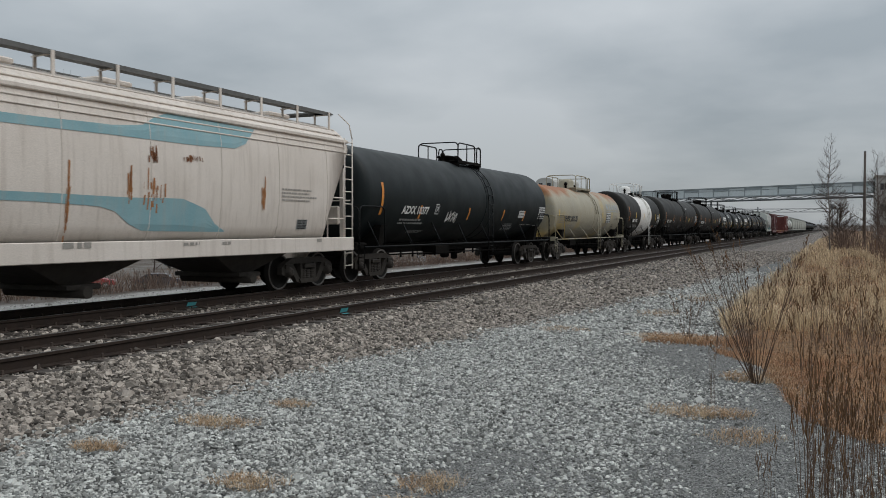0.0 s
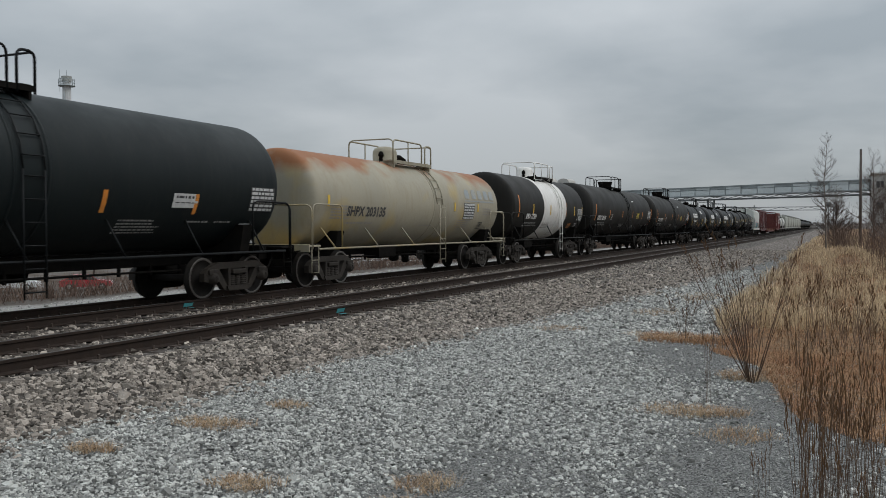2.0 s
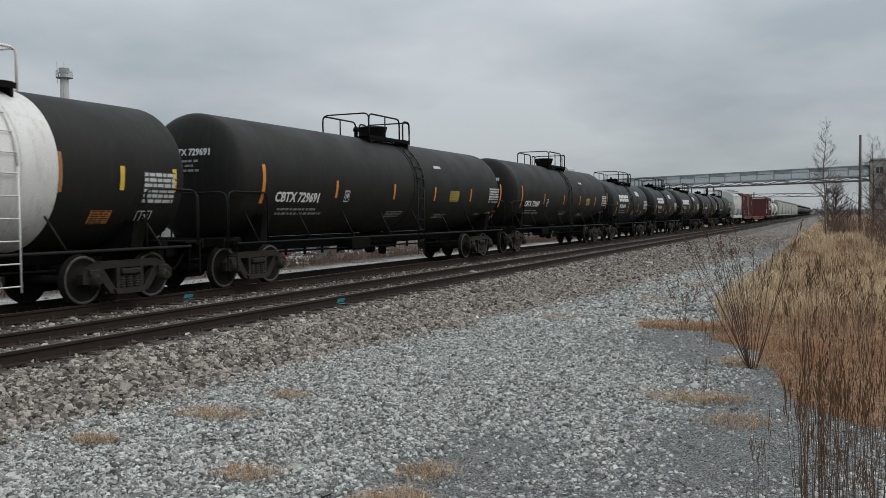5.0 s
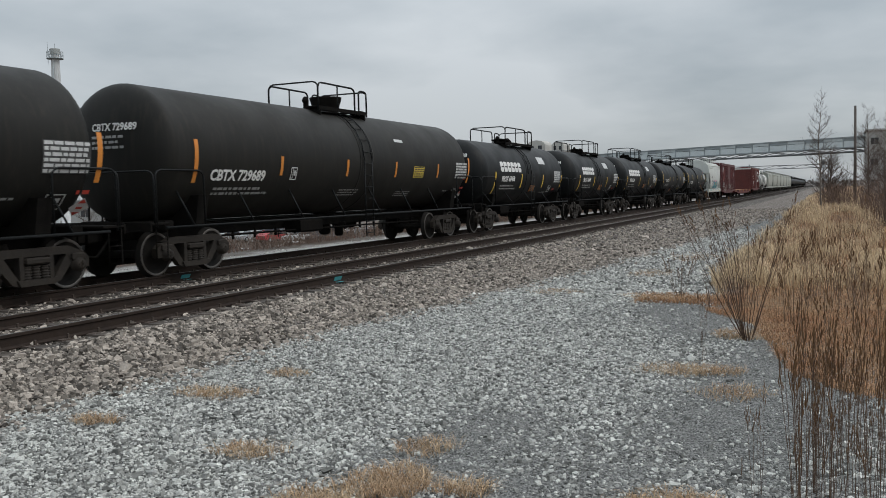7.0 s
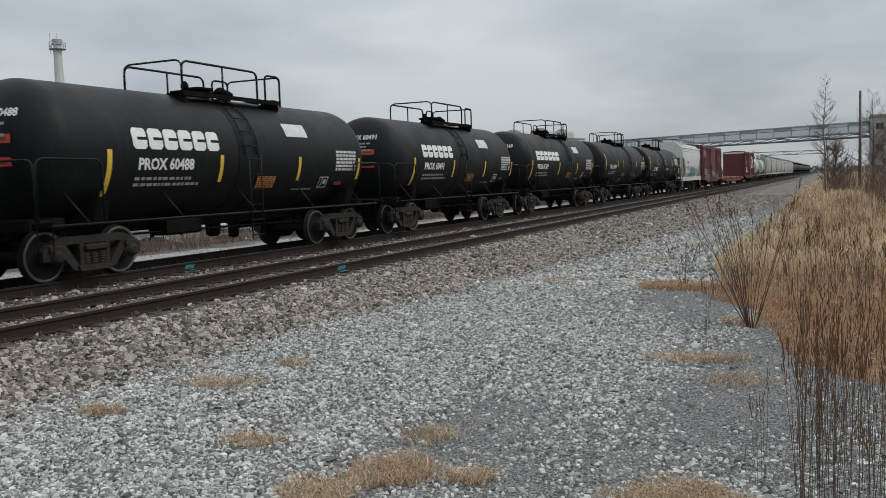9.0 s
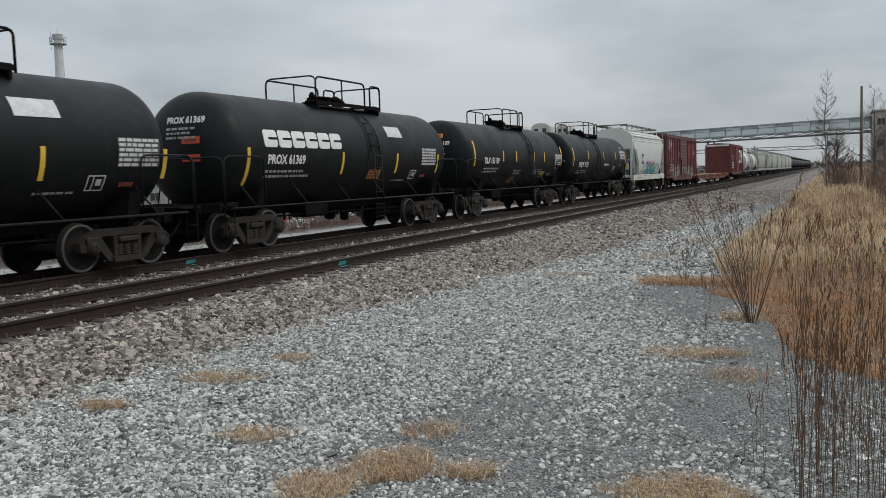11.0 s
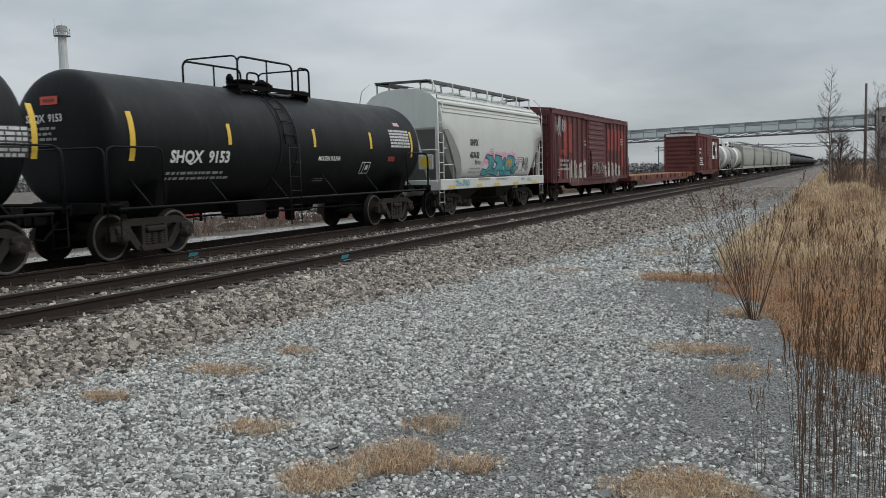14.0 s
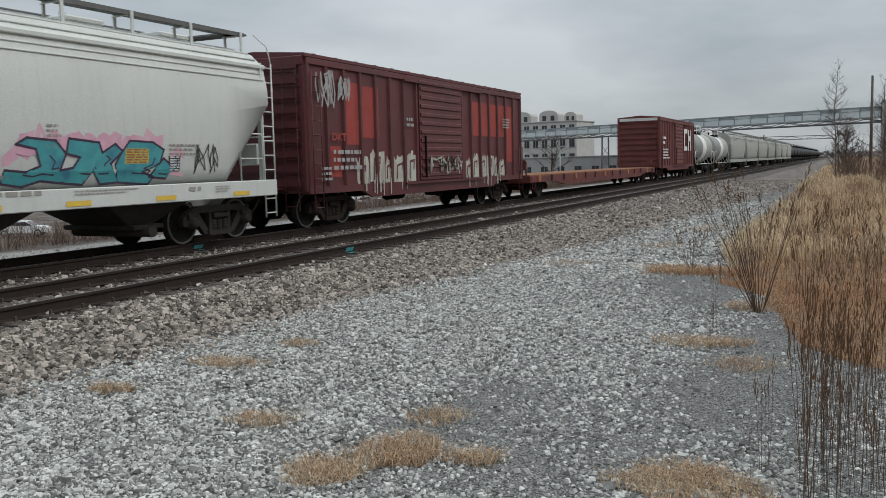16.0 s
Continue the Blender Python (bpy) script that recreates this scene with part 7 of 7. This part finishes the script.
for count, place, h, seed, nm in ((14, lambda g: (-0.1 + 1.0 * g.random(), 7.0 + 3.6 * g.random()), 1.0, 61, "near"), (24, lambda g: (-0.5 + 1.5 * g.random(), 10.8 + 5.5 * g.random()), 1.35, 65, "road edge"), (170, in_verge(12.5, 30, 4.4, 1.2), 0.85, 62, "middle"), (200, in_verge(28, 80, 6, 1.2), 0.9, 63, "far"), (70, lambda g: (0.2 + 4.0 * g.random() ** 0.8, 11 + 35 * g.random()), 1.7, 64, "tall")):
    a, b = weed_field(count, place, h, seed)
    tagged(part("weed_thicket", a, M["stem_dry"]), "thicket of dead brown weed stalks on the verge", "weeds", kind="stuff")
    tagged(part("weed_seed_heads", b, M["seed"]), "brown seed heads of the weed thicket", "weeds", kind="stuff")


# ---- loose stones ----
def stone_shapes(n, seed):
    """A few rough stones of twenty faces."""
    t = (1 + 5 ** 0.5) / 2
    base = np.array([(-1, t, 0), (1, t, 0), (-1, -t, 0), (1, -t, 0), (0, -1, t), (0, 1, t), (0, -1, -t), (0, 1, -t), (t, 0, -1), (t, 0, 1), (-t, 0, -1), (-t, 0, 1)]) / 1.9
    faces = [(0, 11, 5), (0, 5, 1), (0, 1, 7), (0, 7, 10), (0, 10, 11), (1, 5, 9), (5, 11, 4), (11, 10, 2), (10, 7, 6), (7, 1, 8), (3, 9, 4), (3, 4, 2), (3, 2, 6), (3, 6, 8), (3, 8, 9), (4, 9, 5), (2, 4, 11), (6, 2, 10), (8, 6, 7), (9, 8, 1)]
    rng = np.random.default_rng(seed)
    out = []
    for i in range(n):
        v = base * rng.uniform(0.68, 1.2, (12, 1)) * np.array([rng.uniform(0.8, 1.3), rng.uniform(0.7, 1.0), rng.uniform(0.36, 0.66)])
        out.append(v)
    return out, faces


def chip_shapes(n, seed):
    """Crushed chips: skewed blocks of eight corners."""
    base = np.array([(x, y, z) for z in (-1, 1) for y in (-1, 1) for x in (-1, 1)]) * 0.72
    quads = ((0, 2, 3, 1), (4, 5, 7, 6), (0, 1, 5, 4), (2, 6, 7, 3), (0, 4, 6, 2), (1, 3, 7, 5))
    rng = np.random.default_rng(seed)
    out = []
    for i in range(n):
        v = base * np.array([rng.uniform(0.85, 1.35), rng.uniform(0.65, 1.0), rng.uniform(0.45, 0.8)])
        v = v + rng.normal(size=(8, 3)) * 0.17
        v[4:, :2] *= rng.uniform(0.45, 0.85)
        out.append(v)
    return np.array(out), [f for a, b, c, d in quads for f in ((a, b, c), (a, c, d))]


SHAPES, SFACES = stone_shapes(12, 4)
CHIPS, CFACES = chip_shapes(24, 4)


def scatter(name, label, mat, count, place, size, seed, sink=0.25, height=None, vary=0.36):
    rng = np.random.default_rng(seed)
    spots = []
    for i in range(count):
        x, y = place(rng)
        spots.append((x, y, height(x, y) if height else lie(x, y)))
    p = np.array(spots)
    r = size * rng.lognormal(0, vary, count)
    v = CHIPS[np.arange(count) % 24] * r[:, None, None]
    tilt, a = rng.normal(size=count) * 0.4, rng.uniform(0, 6.283, count)
    ct, st, c, q = (f(w)[:, None] for w in (tilt, a) for f in (np.cos, np.sin))
    y1, z1 = v[..., 1] * ct - v[..., 2] * st, v[..., 1] * st + v[..., 2] * ct
    allv = np.stack([v[..., 0] * c - y1 * q, v[..., 0] * q + y1 * c, z1 + (r * (0.5 - sink))[:, None]], 2) + p[:, None, :]
    f = (np.array(CFACES)[None] + 8 * np.arange(count)[:, None, None]).reshape(-1, 3)
    me = bpy.data.meshes.new(name)
    me.vertices.add(count * 8)
    me.vertices.foreach_set("co", allv.ravel())
    me.loops.add(f.size)
    me.loops.foreach_set("vertex_index", f.ravel())
    me.polygons.add(len(f))
    me.polygons.foreach_set("loop_start", np.arange(0, f.size, 3))
    me.polygons.foreach_set("use_smooth", np.zeros(len(f), dtype=bool))
    me.update(calc_edges=True)
    me.materials.append(M[mat])
    return tagged(new(name, me), label, "stones", kind="stuff")


def road(y0, y1, power=1.3):
    """Places on the grey road: thick by the shoulder, thin where wheels have packed it."""
    def place(rng):
        while True:
            y = y0 + (y1 - y0) * rng.random() ** power
            x = -7.0 + 8.2 * rng.random()
            if not ballast_edge(y) + rng.normal() * 0.18 < x < verge_edge(y) + 0.1:
                continue
            packed = noise.noise(Vector((x * 0.8, y * 0.25, 11))) * 1.3 + 0.36 * (x + 3.3)
            if rng.random() > min(0.95, packed):
                return x, y
    return place


def bed_z(x, y):
    for (a, za), (b, zb) in zip(BED, BED[1:]):
        if b <= x <= a:
            return max(lie(x, y), za + (zb - za) * (x - a) / (b - a))
    return lie(x, y)


def on_bed(x0, x1, y0, y1, power=1.3):
    def place(rng):
        return x0 + (x1 - x0) * rng.random(), y0 + (y1 - y0) * rng.random() ** power
    return place


def on_shoulder(y0, y1, power=1.3):
    def place(rng):
        y = y0 + (y1 - y0) * rng.random() ** power
        x1 = ballast_edge(y) + 0.25 * rng.normal()
        return -8.55 + (x1 + 8.55) * rng.random(), y
    return place


scatter("gravel", "loose grey crushed stone of the service road", "stone", 100000, road(3.4, 17), 0.0138, 11)
scatter("gravel", "loose grey crushed stone farther along the road", "stone", 17000, road(15, 40), 0.024, 12)
scatter("gravel_fines", "fine grey grit of the service road", "grit", 30000, on_bed(-4.0, 0.6, 3.9, 13.5), 0.0066, 13, 0.3, lie, 0.3)
scatter("ballast", "loose brown-grey ballast stones on the shoulder", "ballast_stone", 27000, on_shoulder(4, 26), 0.0245, 14, 0.2, bed_z)
scatter("ballast", "loose ballast stones farther along the shoulder", "ballast_stone", 12000, on_shoulder(24, 75), 0.034, 15, 0.2, bed_z)
scatter("ballast", "ballast stones between the rails", "ballast_stone", 12000, on_bed(-12.6, -8.7, 7, 45), 0.026, 16, 0.35, bed_z)
scatter("pale_gravel", "pale gravel strip behind the far track", "stone", 5000, on_bed(-19.6, -15.8, 10, 45), 0.018, 17, 0.3, lie)

# single larger stones on the road
ground_ob = bpy.data.objects["ground"]
rng = np.random.default_rng(77)
ONE = []
for i in range(6):
    me = bpy.data.meshes.new("stone")
    me.from_pydata([tuple(v) for v in SHAPES[i]], [], SFACES)
    me.polygons.foreach_set("use_smooth", [False] * 20)
    me.materials.append(M["stone_one"])
    ONE.append(me)
big = [(-1.12, 7.06, 0.055), (-3.6, 10.3, 0.05), (-2.05, 6.2, 0.06), (-2.3, 5.3, 0.05), (-4.3, 4.6, 0.07), (-4.0, 4.9, 0.06)]
put = road(4.0, 9.5)
for i in range(240):
    x, y = big[i][:2] if i < len(big) else put(rng)
    r = big[i][2] * 0.75 if i < len(big) else 0.026 * rng.lognormal(0, 0.2)
    ob = part("stone", ONE[i % 6], M["stone_one"], ground_ob)
    ob.matrix_basis = pose(x, y, lie(x, y) + r * 0.25, rng.uniform(-20, 20), rng.uniform(-20, 20), rng.uniform(0, 360)) @ Matrix.Diagonal((r, r, r, 1))

# ---- ties ----
TIE = Shape().box(0, 0, 0.075, 2.6, 0.23, 0.19, 0.012).mesh("tie")
rng = random.Random(41)
for tr, xc in ((track_near, NEAR_X), (track_far, FAR_X)):
    rest, plates, spikes = Shape(), Shape(), Shape()
    for i in range(500):
        y = 3.0 + 0.51 * i
        m = on_track(xc, y, 0)
        j = rng.uniform(-0.07, 0.07)
        if i < 130:
            ob = part("tie", TIE, M["tie"], tr)
            ob.matrix_basis = m @ pose(j, 0, 0, 0, rng.uniform(-0.3, 0.3), rng.uniform(-1, 1))
        else:
            p = m.translation
            rest.box(p.x + j, p.y, 0.075, 2.6, 0.23, 0.19)
        if i < 240:
            for k in (-1, 1):
                p = m @ Vector((k * 0.753, 0, 0.172))
                plates.box(p.x, p.y, p.z, 0.36, 0.19, 0.018)
                for q in (-0.12, 0.12):
                    spikes.box(p.x + q, p.y + 0.06 * (1 if q > 0 else -1), p.z + 0.03, 0.03, 0.03, 0.07)
    tagged(part("far_ties", rest, M["tie"], tr), kind="stuff")
    tagged(part("tie_plates", plates, M["plate"], tr), kind="stuff")
    tagged(part("spikes", spikes, M["plate"], tr), kind="stuff")

# survey paint on the rails
for x, y, tr in ((NEAR_X + 0.753 + 0.02, 15.05, track_near), (FAR_X + 0.753 + 0.02, 14.9, track_far)):
    q = Shape()
    q.add([(x, y - 0.16, RAIL_Z - 0.13), (x, y + 0.13, RAIL_Z - 0.125), (x + 0.018, y + 0.16, RAIL_Z - 0.05), (x + 0.018, y - 0.13, RAIL_Z - 0.045)], [(0, 1, 2, 3)])
    q.add([(x + 0.02, y - 0.12, RAIL_Z - 0.15), (x + 0.075, y - 0.1, RAIL_Z - 0.158), (x + 0.075, y + 0.14, RAIL_Z - 0.158), (x + 0.02, y + 0.1, RAIL_Z - 0.15)], [(0, 1, 2, 3)])
    part("survey_mark", q, M["paint_teal"], tr, "teal sprayed survey mark")


# ---- what moves ----
def motions():
    """The train rolls past at an even speed; each wheelset turns with it."""
    for car, s in TRAIN:
        ts = [0.0, 16.0] if s < BEND_Y else [i * 1.0 for i in range(17)]
        walk(car, [(t, on_track(FAR_X, s - SPEED * t)) for t in ts])
    turn = math.degrees(SPEED / 0.457)
    for w, y in ROLLING:
        walk(w, [(i / 15, pose(0, y, 0.457, turn * i / 15)) for i in range(241)])


motions()
